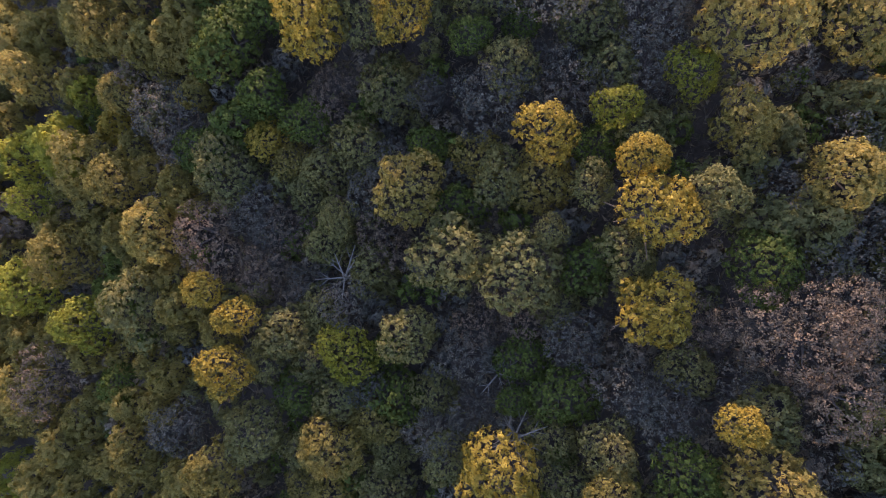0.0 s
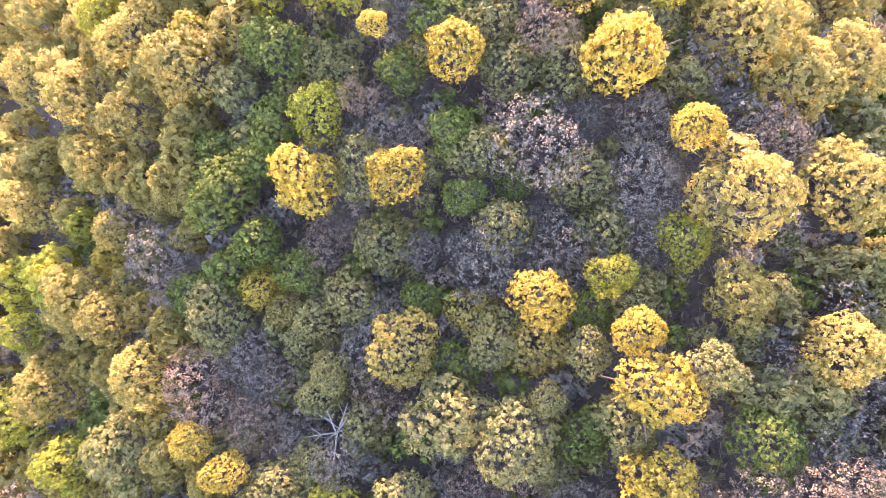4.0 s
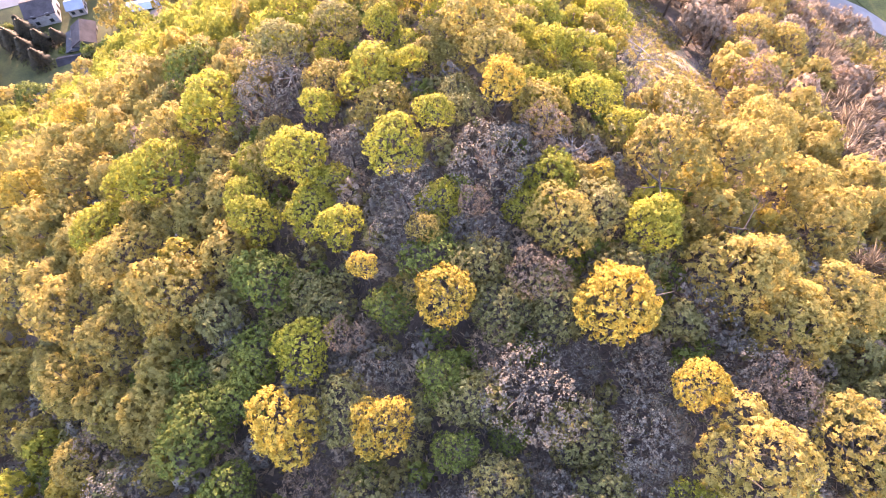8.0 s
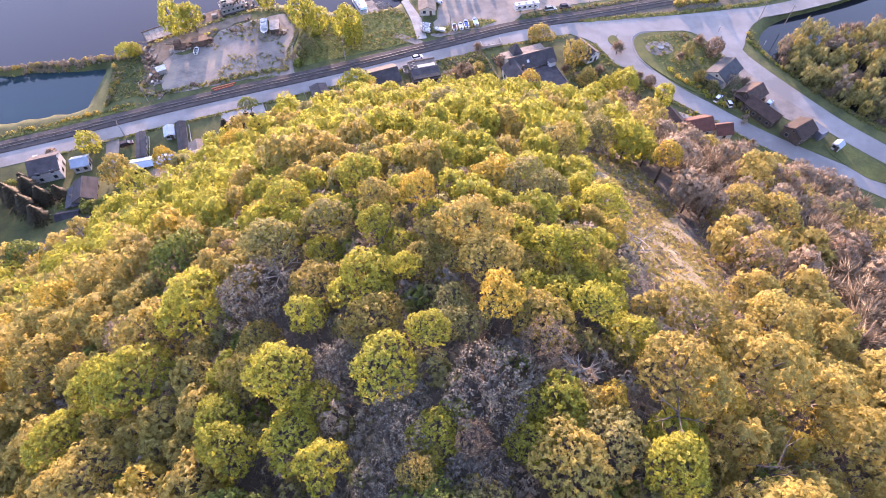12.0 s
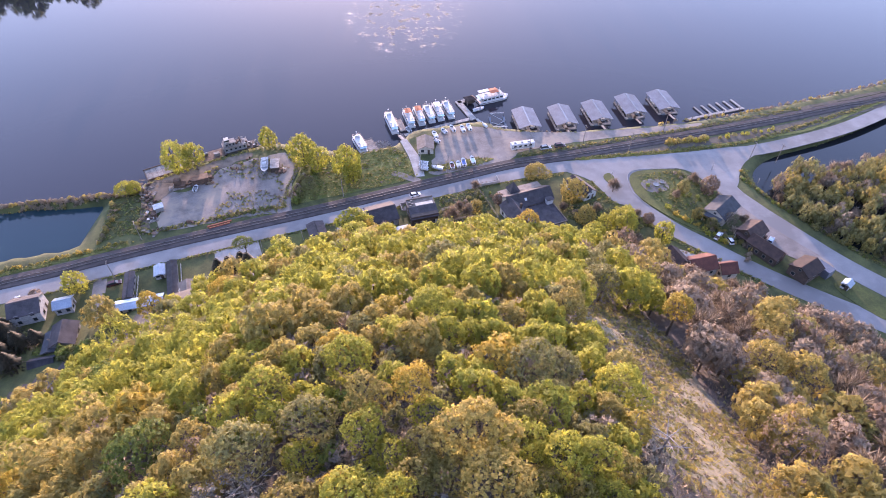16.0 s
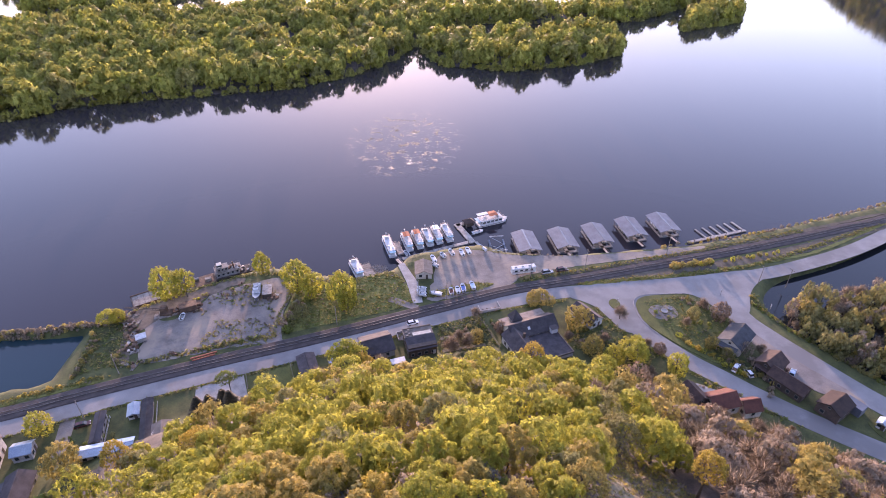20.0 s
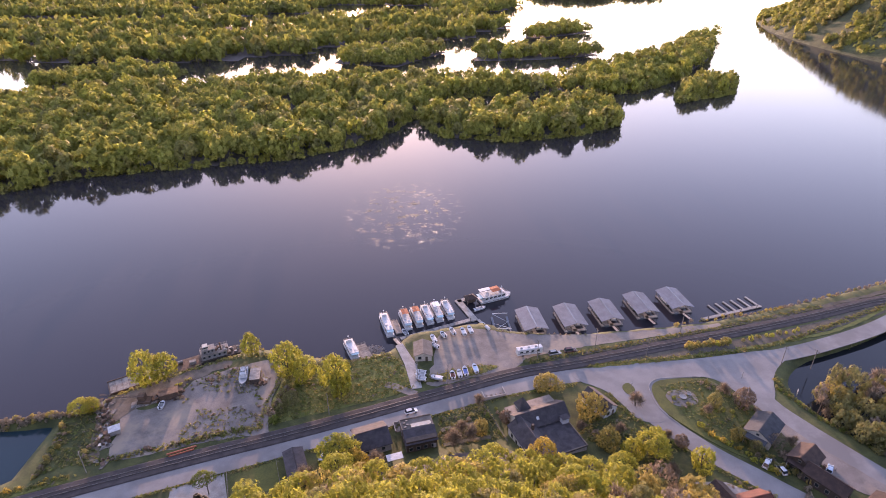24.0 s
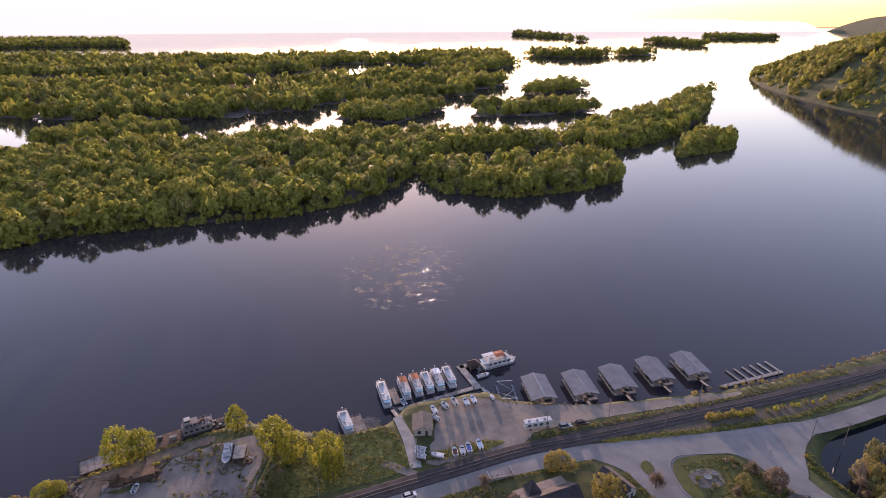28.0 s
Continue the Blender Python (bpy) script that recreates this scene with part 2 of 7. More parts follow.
def hill_height(x, y):
    """Height of the hillside before roads and shores are cut into it."""
    x, y = np.asarray(x, float), np.asarray(y, float)
    gx, gy, gz = np.array(GX, float), np.array(GY, float), np.array(GZ, float)
    total, weight = 0, 0
    for dx, dy, w in ((0, 0, 2), (7, 0, 1), (-7, 0, 1), (0, 7, 1), (0, -7, 1)):
        px, py = np.clip(x + dx, gx[0], gx[-1] - 1e-3), np.clip(y + dy, gy[0], gy[-1] - 1e-3)
        i, j = np.searchsorted(gx, px, side="right") - 1, np.searchsorted(gy, py, side="right") - 1
        u, v = (px - gx[i]) / (gx[i + 1] - gx[i]), (py - gy[j]) / (gy[j + 1] - gy[j])
        total = total + w * ((gz[j, i] * (1 - u) + gz[j, i + 1] * u) * (1 - v) + (gz[j + 1, i] * (1 - u) + gz[j + 1, i + 1] * u) * v)
        weight += w
    return total / weight


def line_distance(x, y, line):
    """Distance from points to a polyline."""
    best = np.full(np.shape(x), 1e9)
    for (ax, ay), (bx, by) in zip(line, line[1:]):
        s = np.clip(((x - ax) * (bx - ax) + (y - ay) * (by - ay)) / ((bx - ax) ** 2 + (by - ay) ** 2), 0, 1)
        best = np.minimum(best, np.hypot(x - ax - s * (bx - ax), y - ay - s * (by - ay)))
    return best


def inside(x, y, ring):
    x, y = np.asarray(x, float), np.asarray(y, float)
    odd = np.zeros(x.shape, bool)
    for (ax, ay), (bx, by) in zip(ring, ring[1:] + ring[:1]):
        if ay != by:
            odd ^= ((ay > y) != (by > y)) & (x < (bx - ax) * (y - ay) / (by - ay) + ax)
    return odd


def land_height(x, y):
    """Height of the ground, with roadbeds, ponds and the river's bank."""
    x, y = np.asarray(x, float), np.asarray(y, float)
    z = hill_height(x, y)
    near = np.minimum(line_distance(x, y, ROAD_MAIN), np.minimum(line_distance(x, y, ROAD_HILL), line_distance(x, y, ROAD_BACK)))
    z = 3 + (z - 3) * smooth_step((near - 14) / 15)
    sx, sy = np.array(SHORE).T
    z = z + (-3 - z) * smooth_step((y - np.interp(x, sx, sy) + 1.5) / 5)
    px, pa = POND_WEST
    high, low = 168.0 + 0.09 * (x + 140), 139.8 + 0.27 * (x + 142)
    d = np.maximum(np.abs(x - px) / pa, np.abs(y - (high + low) / 2) / np.maximum((high - low) / 2, 1.0))
    z = np.where((y < np.interp(x, sx, sy) - 3), z - 4.2 * smooth_step((1.05 - d) / 0.2), z)
    d = line_distance(x, y, POND_EAST + POND_EAST[:1])
    z = np.where(inside(x, y, POND_EAST), z - 4.0 * smooth_step(d / 5.5), z)
    return z


# the trees that stand out: x, y, radius of the crown
GOLD = [(-15, -23, 4.6), (-6, -23, 3.5), (8, -35, 3.2), (16, -38, 2.6), (17, -43, 3.7), (17, -51, 3.9), (-28, -50, 2.6), (-23, -53, 2.5), (22, -20, 2.9), (-24, -59, 3.4), (-0, -11, 3.5), (16, -12, 4.6), (-8, -8, 1.8), (6, 13, 2.7), (-67, 15, 4.6), (-64, 31, 4.6), (4, -67, 4.6), (23, -60, 2.1), (52, 77, 4.1), (29, 140, 4.6), (-3, 32, 2.7), (-56, 93, 4.6), (-81, 100, 4.6)]
LIME = [(-11, -56, 3.1), (14, -33, 2.2), (21, -30, 2.3), (-14, -15, 3.1), (-58, -50, 4.6), (-58, -39, 3.3), (-46, -55, 3.8), (-62, -32, 4.4), (-6, 6, 3.4), (-21, -1, 2.9), (-16, 6, 3.3), (-11, -3, 2.4), (-23, 3, 2.4), (-9, 17, 3.5), (-31, 18, 4.5), (-36, 9, 4.4), (-8, 26, 2.7), (16, 24, 3.1), (-46, 4, 3.5), (25, 38, 3.8), (21, -4, 3.0), (17, 14, 2.4), (-44, 10, 3.5), (-15, 14, 2.4), (-1, 10, 2.2), (-1, 50, 2.7), (-22, 35, 2.9), (-29, 138, 4.6)]
LIME_MORE = [(-32, 87, 4.6), (-96, 60, 4.6), (-12, 39, 3.4), (-49, 63, 4.6), (6, 111, 4.6), (-4, 128, 4.6), (-4, 19, 1.9), (15, 138, 4.6), (66, 149, 4.6), (52, 139, 4.6)]
GREEN = [(-16, -32, 2.5), (26, -47, 2.9), (-0, -19, 2.4), (-25, -23, 4.1), (-27, -18, 2.8), (-29, -34, 3.1), (-21, -29, 2.8), (-42, -62, 2.5), (1, -25, 2.2), (6, -24, 1.8), (-68, 28, 4.6), (-19, -8, 3.8), (-114, 71, 4.6), (20, -65, 3.0), (6, -60, 1.8), (-75, 68, 4.6), (-38, 30, 4.2), (-68, 139, 2.9)]
GREY = [(8, -20, 4.6), (11, -30, 3.5), (4, -31, 4.3), (18, -24, 3.3), (11, -54, 3.0), (-33, -31, 4.3), (-22, -41, 3.5), (-6, -18, 2.6), (-3, -30, 2.2), (1, -56, 2.6), (-11, -51, 3.0), (19, -18, 2.9), (-4, 1, 3.5), (-5, -4, 2.9), (5, 4, 4.1), (-22, 18, 4.6), (4, -4, 2.5), (-11, 8, 2.6), (-9, -60, 2.5), (-2, -64, 2.6), (-32, -66, 3.3), (16, -58, 2.9)]
PINK = [(25, -52, 3.0), (29, -53, 3.9), (32, -51, 2.8), (-54, -62, 4.6), (31, -20, 3.4), (-21, -48, 2.9), (-10, -14, 1.7), (-27, -44, 3.7), (9, -9, 2.5), (3, -1, 1.6), (11, 9, 2.5), (31, -58, 3.4)]
OLIVE = [(0, -46, 4.4), (6, -48, 3.7), (5, -28, 2.7), (-12, -42, 2.3), (4, -39, 2.6), (9, -44, 1.7), (-5, -54, 2.9), (-18, -54, 3.3), (-26, -37, 3.6), (-37, -53, 4.2), (12, -40, 2.1), (22, -41, 2.6), (14, -63, 2.6), (-22, -65, 3.5), (-15, 29, 3.1), (11, 38, 3.4), (-21, 25, 3.5), (16, 41, 3.2), (38, 87, 4.6)]
BUFF = [(-48, -34, 4.6), (-42, -37, 3.2), (-35, -43, 4.0), (-51, -46, 4.4), (-39, -12, 4.6), (-31, -8, 4.5), (-61, -2, 4.6), (25, -25, 4.3), (25, -35, 3.2), (33, -39, 3.4), (-42, -26, 2.7), (-59, -21, 4.6), (36, -25, 3.8), (-46, -17, 4.3), (34, -13, 4.1), (12, -3, 3.5), (-39, -2, 3.9), (-57, 15, 4.6), (-37, 16, 4.6), (43, 0, 4.6), (41, -11, 4.2), (4, 25, 4.4), (6, 19, 3.5), (-48, -8, 4.6), (-2, -4, 1.8), (-13, -66, 3.6), (-26, -70, 3.5), (-59, -66, 4.6), (-39, -70, 3.4), (26, -65, 4.1)]
BUFF_MORE = [(29, -8, 4.6), (24, 6, 4.3), (34, 8, 4.6), (42, 6, 4.6), (30, 15, 4.3), (44, 18, 4.5), (-4.5, -39.5, 3.6), (14, -67, 2.3), (22, 60, 3.9), (30, 118, 4.6), (73, 60, 4.6), (67, 64, 4.6), (-8, 30, 3.0)]


# ---- mesh helpers ----
def mesh_from(name, verts, faces, material, index=None, normals=None):
    me = bpy.data.meshes.new(name)
    verts = np.asarray(verts, np.float32).reshape(-1, 3)
    faces = np.asarray(faces, np.int32)
    k = faces.shape[1]
    me.vertices.add(len(verts)), me.loops.add(faces.size), me.polygons.add(len(faces))
    me.vertices.foreach_set("co", verts.ravel())
    me.loops.foreach_set("vertex_index", faces.ravel())
    me.polygons.foreach_set("loop_start", np.arange(0, faces.size, k, dtype=np.int32))
    for m in material if isinstance(material, (list, tuple)) else [material]:
        me.materials.append(m)
    if index is not None:
        me.polygons.foreach_set("material_index", np.asarray(index, np.int32))
    me.update(calc_edges=True)
    if normals is not None:
        shade = me.attributes.new("custom_normal", "FLOAT_VECTOR", "POINT")
        shade.data.foreach_set("vector", np.asarray(normals, np.float32).ravel())
    return me


def part(name, bm, material, parent=None, label=""):
    """Links a bmesh as one mesh object under a thing or a part."""
    me = bpy.data.meshes.new(name)
    bm.to_mesh(me)
    bm.free()
    me.materials.append(material)
    ob = new(name, me)
    if parent:
        ob.parent = parent
    if label:
        ob["label"] = label
    return ob


def thing(name, x, y, z, turn, label, category, group="", kind=""):
    ob = new(name)
    ob.empty_display_size = 0.5
    ob.matrix_world = pose(x, y, z, 0, 0, turn)
    return tagged(ob, label, category, group, kind)


def box(bm, x, y, z, sx, sy, sz, turn=0, bevel=0.0, taper=1.0):
    """A box whose base centre is at x, y, z."""
    hx, hy = sx / 2, sy / 2
    m = Matrix.Translation((x, y, z)) @ Matrix.Rotation(radians(turn), 4, "Z")
    v = [bm.verts.new(m @ Vector((a * hx * (taper if c else 1), b * hy * (taper if c else 1), c * sz))) for c in (0, 1) for a, b in ((-1, -1), (1, -1), (1, 1), (-1, 1))]
    f = [bm.faces.new([v[i] for i in q]) for q in ((3, 2, 1, 0), (4, 5, 6, 7), (0, 1, 5, 4), (1, 2, 6, 5), (2, 3, 7, 6), (3, 0, 4, 7))]
    if bevel:
        bmesh.ops.bevel(bm, geom=list({e for q in f for e in q.edges}), offset=bevel, segments=2, affect="EDGES", profile=0.5)
    return v


def tube(bm, points, radii, sides=6):
    """A tapered tube along points."""
    rings = []
    for i, p in enumerate(points):
        p = Vector(p)
        a, b = Vector(points[max(i - 1, 0)]), Vector(points[min(i + 1, len(points) - 1)])
        q = (b - a).to_track_quat("Z", "Y")
        r = radii[i] if isinstance(radii, (list, tuple)) else radii
        rings.append([bm.verts.new(p + q @ Vector((r * math.cos(k * math.tau / sides), r * math.sin(k * math.tau / sides), 0))) for k in range(sides)])
    for r0, r1 in zip(rings, rings[1:]):
        for k in range(sides):
            bm.faces.new((r0[k], r0[(k + 1) % sides], r1[(k + 1) % sides], r1[k]))
    bm.faces.new(rings[0][::-1]), bm.faces.new(rings[-1])


def spline(points, step=3.0):
    """A smooth line through points."""
    p = [Vector((*q, 0)) if len(q) == 2 else Vector(q) for q in points]
    p = [p[0] * 2 - p[1]] + p + [p[-1] * 2 - p[-2]]
    out = []
    for a, b, c, d in zip(p, p[1:], p[2:], p[3:]):
        n = max(1, int((c - b).length / step))
        for k in range(n):
            t = k / n
            out.append(0.5 * (2 * b + (c - a) * t + (2 * a - 5 * b + 4 * c - d) * t * t + (3 * b - a - 3 * c + d) * t ** 3))
    return out + [p[-2]]


def ribbon(name, points, width, z, material, thick=0.3, step=3.0, skirt=0.0, ragged=0.0, offset=0.0):
    """A strip of ground cover with a body, along a line."""
    line = spline(points, step)
    bm = bmesh.new()
    rows = []
    for i, p in enumerate(line):
        d = (line[min(i + 1, len(line) - 1)] - line[max(i - 1, 0)]).normalized()
        side = Vector((-d.y, d.x, 0))
        p = p + side * offset
        h = z(p.x, p.y) if callable(z) else z
        w = [width / 2 + ragged * noise.noise((p.x * 0.23, p.y * 0.23, s * 7.0)) for s in (-1, 1)]
        a, b = p - side * w[0], p + side * w[1]
        rows.append([bm.verts.new((q.x, q.y, k)) for q, k in ((a - side * skirt, h - thick), (a, h), (b, h), (b + side * skirt, h - thick))])
    for r, s in zip(rows, rows[1:]):
        for k in range(3):
            bm.faces.new((r[k], s[k], s[k + 1], r[k + 1]))
    bmesh.ops.recalc_face_normals(bm, faces=bm.faces)
    return part(name, bm, material)


def slab(name, ring, z, material, thick=0.3, ragged=0.0, parent=None):
    """A flat patch with a body, from its outline; its edge may be ragged."""
    line = []
    ring = rounded(ring) if ragged else ring
    for (ax, ay), (bx, by) in zip(ring, ring[1:] + ring[:1]):
        n = max(1, int(math.hypot(bx - ax, by - ay) / 1.5)) if ragged else 1
        for k in range(n):
            px, py = ax + (bx - ax) * k / n, ay + (by - ay) * k / n
            line.append((px + ragged * noise.noise((px * 0.3, py * 0.3, 1.0)), py + ragged * noise.noise((px * 0.3, py * 0.3, 9.0))))
    bm = bmesh.new()
    top = [bm.verts.new((x, y, z)) for x, y in line]
    f = bm.faces.new(top)
    f.normal_update()
    if f.normal.z < 0:
        f.normal_flip()
    low = bmesh.ops.extrude_face_region(bm, geom=[f])
    bmesh.ops.translate(bm, verts=[v for v in low["geom"] if isinstance(v, bmesh.types.BMVert)], vec=(0, 0, -thick))
    bmesh.ops.recalc_face_normals(bm, faces=bm.faces)
    bmesh.ops.triangulate(bm, faces=[q for q in bm.faces if len(q.verts) > 4])
    return part(name, bm, material, parent)


# ---- ground, water, roads ----
def axis(lo, hi, fine_lo, fine_hi, step, grow=1.35):
    v = list(np.arange(fine_lo, fine_hi + step / 2, step))
    s = step
    while v[-1] < hi:
        s *= grow
        v.append(v[-1] + s)
    s = step
    while v[0] > lo:
        s *= grow
        v.insert(0, v[0] - s)
    return np.array(v)


gx, gy = axis(-4800, 4800, -170, 250, 2.5), axis(-4800, 4900, -110, 270, 2.5)
mx, my = np.meshgrid(gx, gy)
mz = land_height(mx, my)
rough = np.array([noise.fractal((x * 0.08, y * 0.08, 0), 0.8, 2.0, 4) for x, y in zip(mx.ravel(), my.ravel())]).reshape(mx.shape)
mz = mz + rough * np.clip((mz - 4) / 20, 0, 1.2)
cells = np.arange(mx.size).reshape(mx.shape)
quads = np.stack([cells[:-1, :-1], cells[:-1, 1:], cells[1:, 1:], cells[1:, :-1]], -1).reshape(-1, 4)
centre = (mx[:-1, :-1] + 1.25).ravel(), (my[:-1, :-1] + 1.25).ravel()
CLEARING = [(31, 80), (40, 88), (48, 86), (52, 76), (54, 64), (54, 53), (52, 41), (48, 30), (38, 25), (31, 27), (30.5, 35), (29.5, 46), (33.5, 56), (30.5, 66)]
kind_of = np.where(mz[:-1, :-1].ravel() > 6, 0, 1)
KNOLL = [(-19, 74.5), (-14, 80.5), (-6, 81.5), (-3.5, 77), (-8, 71.5), (-14, 71.5)]
for ring in (CLEARING, KNOLL):
    kind_of[inside(centre[0] + 2 * rough[:-1, :-1].ravel(), centre[1], ring)] = 2
ground = tagged(new("ground", mesh_from("ground", np.stack([mx, my, mz], -1), quads, [LITTER, GRASS, SOIL], kind_of)), "wooded bluff falling to a grassy river flat", "ground", kind="structure")
for p in ground.data.polygons:
    p.use_smooth = True

bm = bmesh.new()
bmesh.ops.create_grid(bm, x_segments=40, y_segments=40, size=4990)
tagged(part("river", bm, RIVER), "wide calm river reflecting a pale evening sky", "water", kind="structure")
pond_water = slab("pond", [(-182, 128), (-121, 140), (-119, 160), (-121, 168), (-132, 170), (-160, 167.5), (-182, 163)], 0.5, POND, 0.2)
tagged(pond_water, "small dark teal pond beside the railway", "water", kind="structure")
tagged(slab("slough", POND_EAST, 0.4, POND_DARK, 0.2), "dark backwater slough behind the road", "water", kind="structure")

tagged(ribbon("road_main", ROAD_MAIN, 7.0, 3.06, ASPHALT), "pale worn two-lane asphalt road", "road", kind="structure")
tagged(ribbon("road_hill", ROAD_HILL, 7.6, 3.07, ASPHALT), "pale asphalt lane along the foot of the bluff", "road", kind="structure")
tagged(ribbon("road_back", ROAD_BACK, 9.0, 3.08, ASPHALT), "wide pale asphalt road past the slough", "road", kind="structure")
JUNCTION = [(48, 190), (52, 196.5), (101, 201.5), (127, 207), (146, 208), (131, 199), (123.5, 190), (119.6, 179), (110, 170), (106, 186), (98, 192.3), (80, 188.5), (77.5, 178), (78.5, 168), (68, 167), (64, 176), (60, 184)]
tagged(slab("road_junction", rounded(JUNCTION), 3.09, ASPHALT), "broad pale asphalt road junction", "road", kind="structure")
tagged(ribbon("railway_bed", RAILS, 5.6, 3.3, BALLAST, 0.8, skirt=1.2), "dark gravel railway bed", "railway", kind="structure")
for off in (-0.75, 0.75):
    tagged(ribbon("rail", RAILS, 0.09, 3.52, STEEL, 0.16, offset=off), "worn steel rail on timber sleepers", "rail", kind="structure")


# ---- trees ----
def unit(v):
    return v / (np.linalg.norm(v, axis=-1, keepdims=True) + 1e-9)


def facing(cards):
    """Turns each card's winding towards its shading normal."""
    v = cards[:, :3]
    away = np.einsum("ij,ij->i", np.cross(v[:, 1] - v[:, 0], v[:, 2] - v[:, 0]), cards[:, 3]) < 0
    cards[away] = cards[away][:, [0, 2, 1, 3]]
    return cards


def crown_cards(seed, n, card, clumps=40, lobes=5, hang=0.35, spread=0.4, puff=0.75):
    """Leaf clusters of one crown of radius 1: a few uneven lobes, evenly set with rounded clumps of leaves. Corners and shading normal (n, 4, 3)."""
    g = np.random.default_rng(seed)
    turn = np.arange(lobes) * math.tau / max(lobes - 1, 1) + g.normal(size=lobes) * 0.35
    far = spread * (0.75 + 0.5 * g.random(lobes))
    lobe = np.stack([far * np.cos(turn), far * np.sin(turn), g.uniform(-0.22, 0.15, lobes)], 1)
    lobe[0] = (g.normal() * 0.08, g.normal() * 0.08, 0.25)
    wide = 0.36 + 0.24 * g.random(lobes)
    k = g.integers(0, lobes, clumps * 9)
    d = unit(g.normal(size=(clumps * 9, 3)))
    d[:, 2] = np.where(d[:, 2] < -hang, -d[:, 2], d[:, 2])
    c = lobe[k] + d * wide[k][:, None] * (0.78 + 0.34 * g.random((len(k), 1)))
    buried = (np.linalg.norm(c[:, None] - lobe[None], axis=2) < wide[None] * 0.76).any(1)
    c, d = c[~buried], d[~buried]
    apart = 1.9 / math.sqrt(clumps)
    keep = []
    for i in range(len(c)):
        if len(keep) < clumps and (not keep or np.min(np.linalg.norm(c[keep] - c[i], axis=1)) > apart):
            keep.append(i)
    c, out = c[keep], d[keep]
    r = apart * (0.55 + 0.35 * g.random(len(c)))
    k = g.integers(0, len(c), n)
    q = unit(g.normal(size=(n, 3)) + out[k] * 0.75)
    p = c[k] + q * (r[k] * (0.3 + 0.75 * g.random(n) + 0.6 * g.random(n) ** 6))[:, None]
    flat = unit(q + 0.5 * out[k] + g.normal(size=(n, 3)) * 0.45)
    a = unit(np.cross(flat, g.normal(size=(n, 3))))
    b = np.cross(flat, a)
    s = card * (0.65 + 0.7 * g.random((n, 1)))
    shade = unit(puff * q + 0.75 * out[k] + g.normal(size=(n, 3)) * 0.25 + np.array([0, 0, 0.3]))
    return facing(np.stack([p - a * s, p + a * s * 0.7 + b * s * 0.8, p + a * s * 0.2 - b * s, shade], 1))


def twig_cards(seed, n, wide, lobes=7):
    """Fine bare twigs of one crown of radius 1: slender slivers fanning out from the limbs."""
    g = np.random.default_rng(seed)
    turn = np.arange(lobes) * math.tau / lobes + g.normal(size=lobes) * 0.3
    limb = np.stack([0.42 * np.cos(turn), 0.42 * np.sin(turn), g.uniform(-0.1, 0.35, lobes)], 1)
    limb[0] = (0, 0, 0.4)
    k = g.integers(0, lobes, n)
    d = unit(g.normal(size=(n, 3)) + limb[k] * 1.3 + np.array([0, 0, 0.35]))
    p = limb[k] * (0.35 + 0.65 * g.random((n, 1))) + d * 0.28 * g.random((n, 1)) - np.array([0, 0, 0.18])
    tip = p + d * (0.2 + 0.32 * g.random((n, 1))) + g.normal(size=(n, 3)) * 0.04
    side = unit(np.cross(d, g.normal(size=(n, 3)))) * wide
    return facing(np.stack([p - side, p + side, tip, unit(d + g.normal(size=(n, 3)) * 0.5)], 1))


def cards_mesh(name, cards, material):
    v = cards[:, :3].reshape(-1, 3)
    return mesh_from(name, v, np.arange(len(v)).reshape(-1, 3), material, normals=np.repeat(cards[:, 3], 3, 0))


def trunk_mesh(name, seed, limbs=7, material=None):
    """Trunk of height 1 with limbs spreading into a crown of radius 0.36."""
    rnd = random.Random(seed)
    bm = bmesh.new()
    lean = Vector((rnd.uniform(-0.06, 0.06), rnd.uniform(-0.06, 0.06), 0))
    tube(bm, [(0, 0, -0.12), lean * 0.4 + Vector((0, 0, 0.3)), lean + Vector((0, 0, 0.62)), lean * 1.3 + Vector((0, 0, 0.88))], [0.028, 0.021, 0.014, 0.004], 6)
    for k in range(limbs):
        a, h = k * math.tau / limbs + rnd.uniform(-0.4, 0.4), rnd.uniform(0.34, 0.62)
        base, out = lean * h + Vector((0, 0, h)), Vector((math.cos(a), math.sin(a), 0))
        reach = rnd.uniform(0.18, 0.32)
        mid, tip = base + out * reach * 0.55 + Vector((0, 0, 0.1)), base + out * reach + Vector((0, 0, rnd.uniform(0.16, 0.3)))
        tube(bm, [base, mid, tip], [0.012, 0.008, 0.002], 4)
        side = Vector((-out.y, out.x, 0)) * rnd.choice((-1, 1))
        tube(bm, [mid, mid + side * 0.1 + out * 0.05 + Vector((0, 0, 0.1))], [0.006, 0.0015], 3)
    me = bpy.data.meshes.new(name)
    bm.to_mesh(me)
    bm.free()
    me.materials.append(material or BARK)
    return me


NEAR = [crown_cards(s, 2700, 0.051, 230 + s * 10, 5 + s % 4, puff=0.5) for s in range(8)]
MIDDLE = [crown_cards(20 + s, 1100, 0.105, 110 + s * 4, 5 + s % 3, puff=0.4) for s in range(6)]
COARSE = [crown_cards(30 + s, 700, 0.13, 75, 5 + s % 4, 0.5, puff=0.25) for s in range(5)] + [crown_cards(36 + s, 620, 0.1, 90, 7, 0.8, 0.46, 0.25) * np.array([1, 1, 1.2]) for s in range(3)]
TALL = [crown_cards(90 + s, 2900, 0.06, 150, 6, 0.95, 0.38, 0.6) for s in range(3)]
UNDER = [crown_cards(50 + s, 130, 0.24, 24, 4) for s in range(4)]
THIN = [crown_cards(46 + s, 1200, 0.048, 120, 6, 0.5, 0.45, 0.4) for s in range(3)]
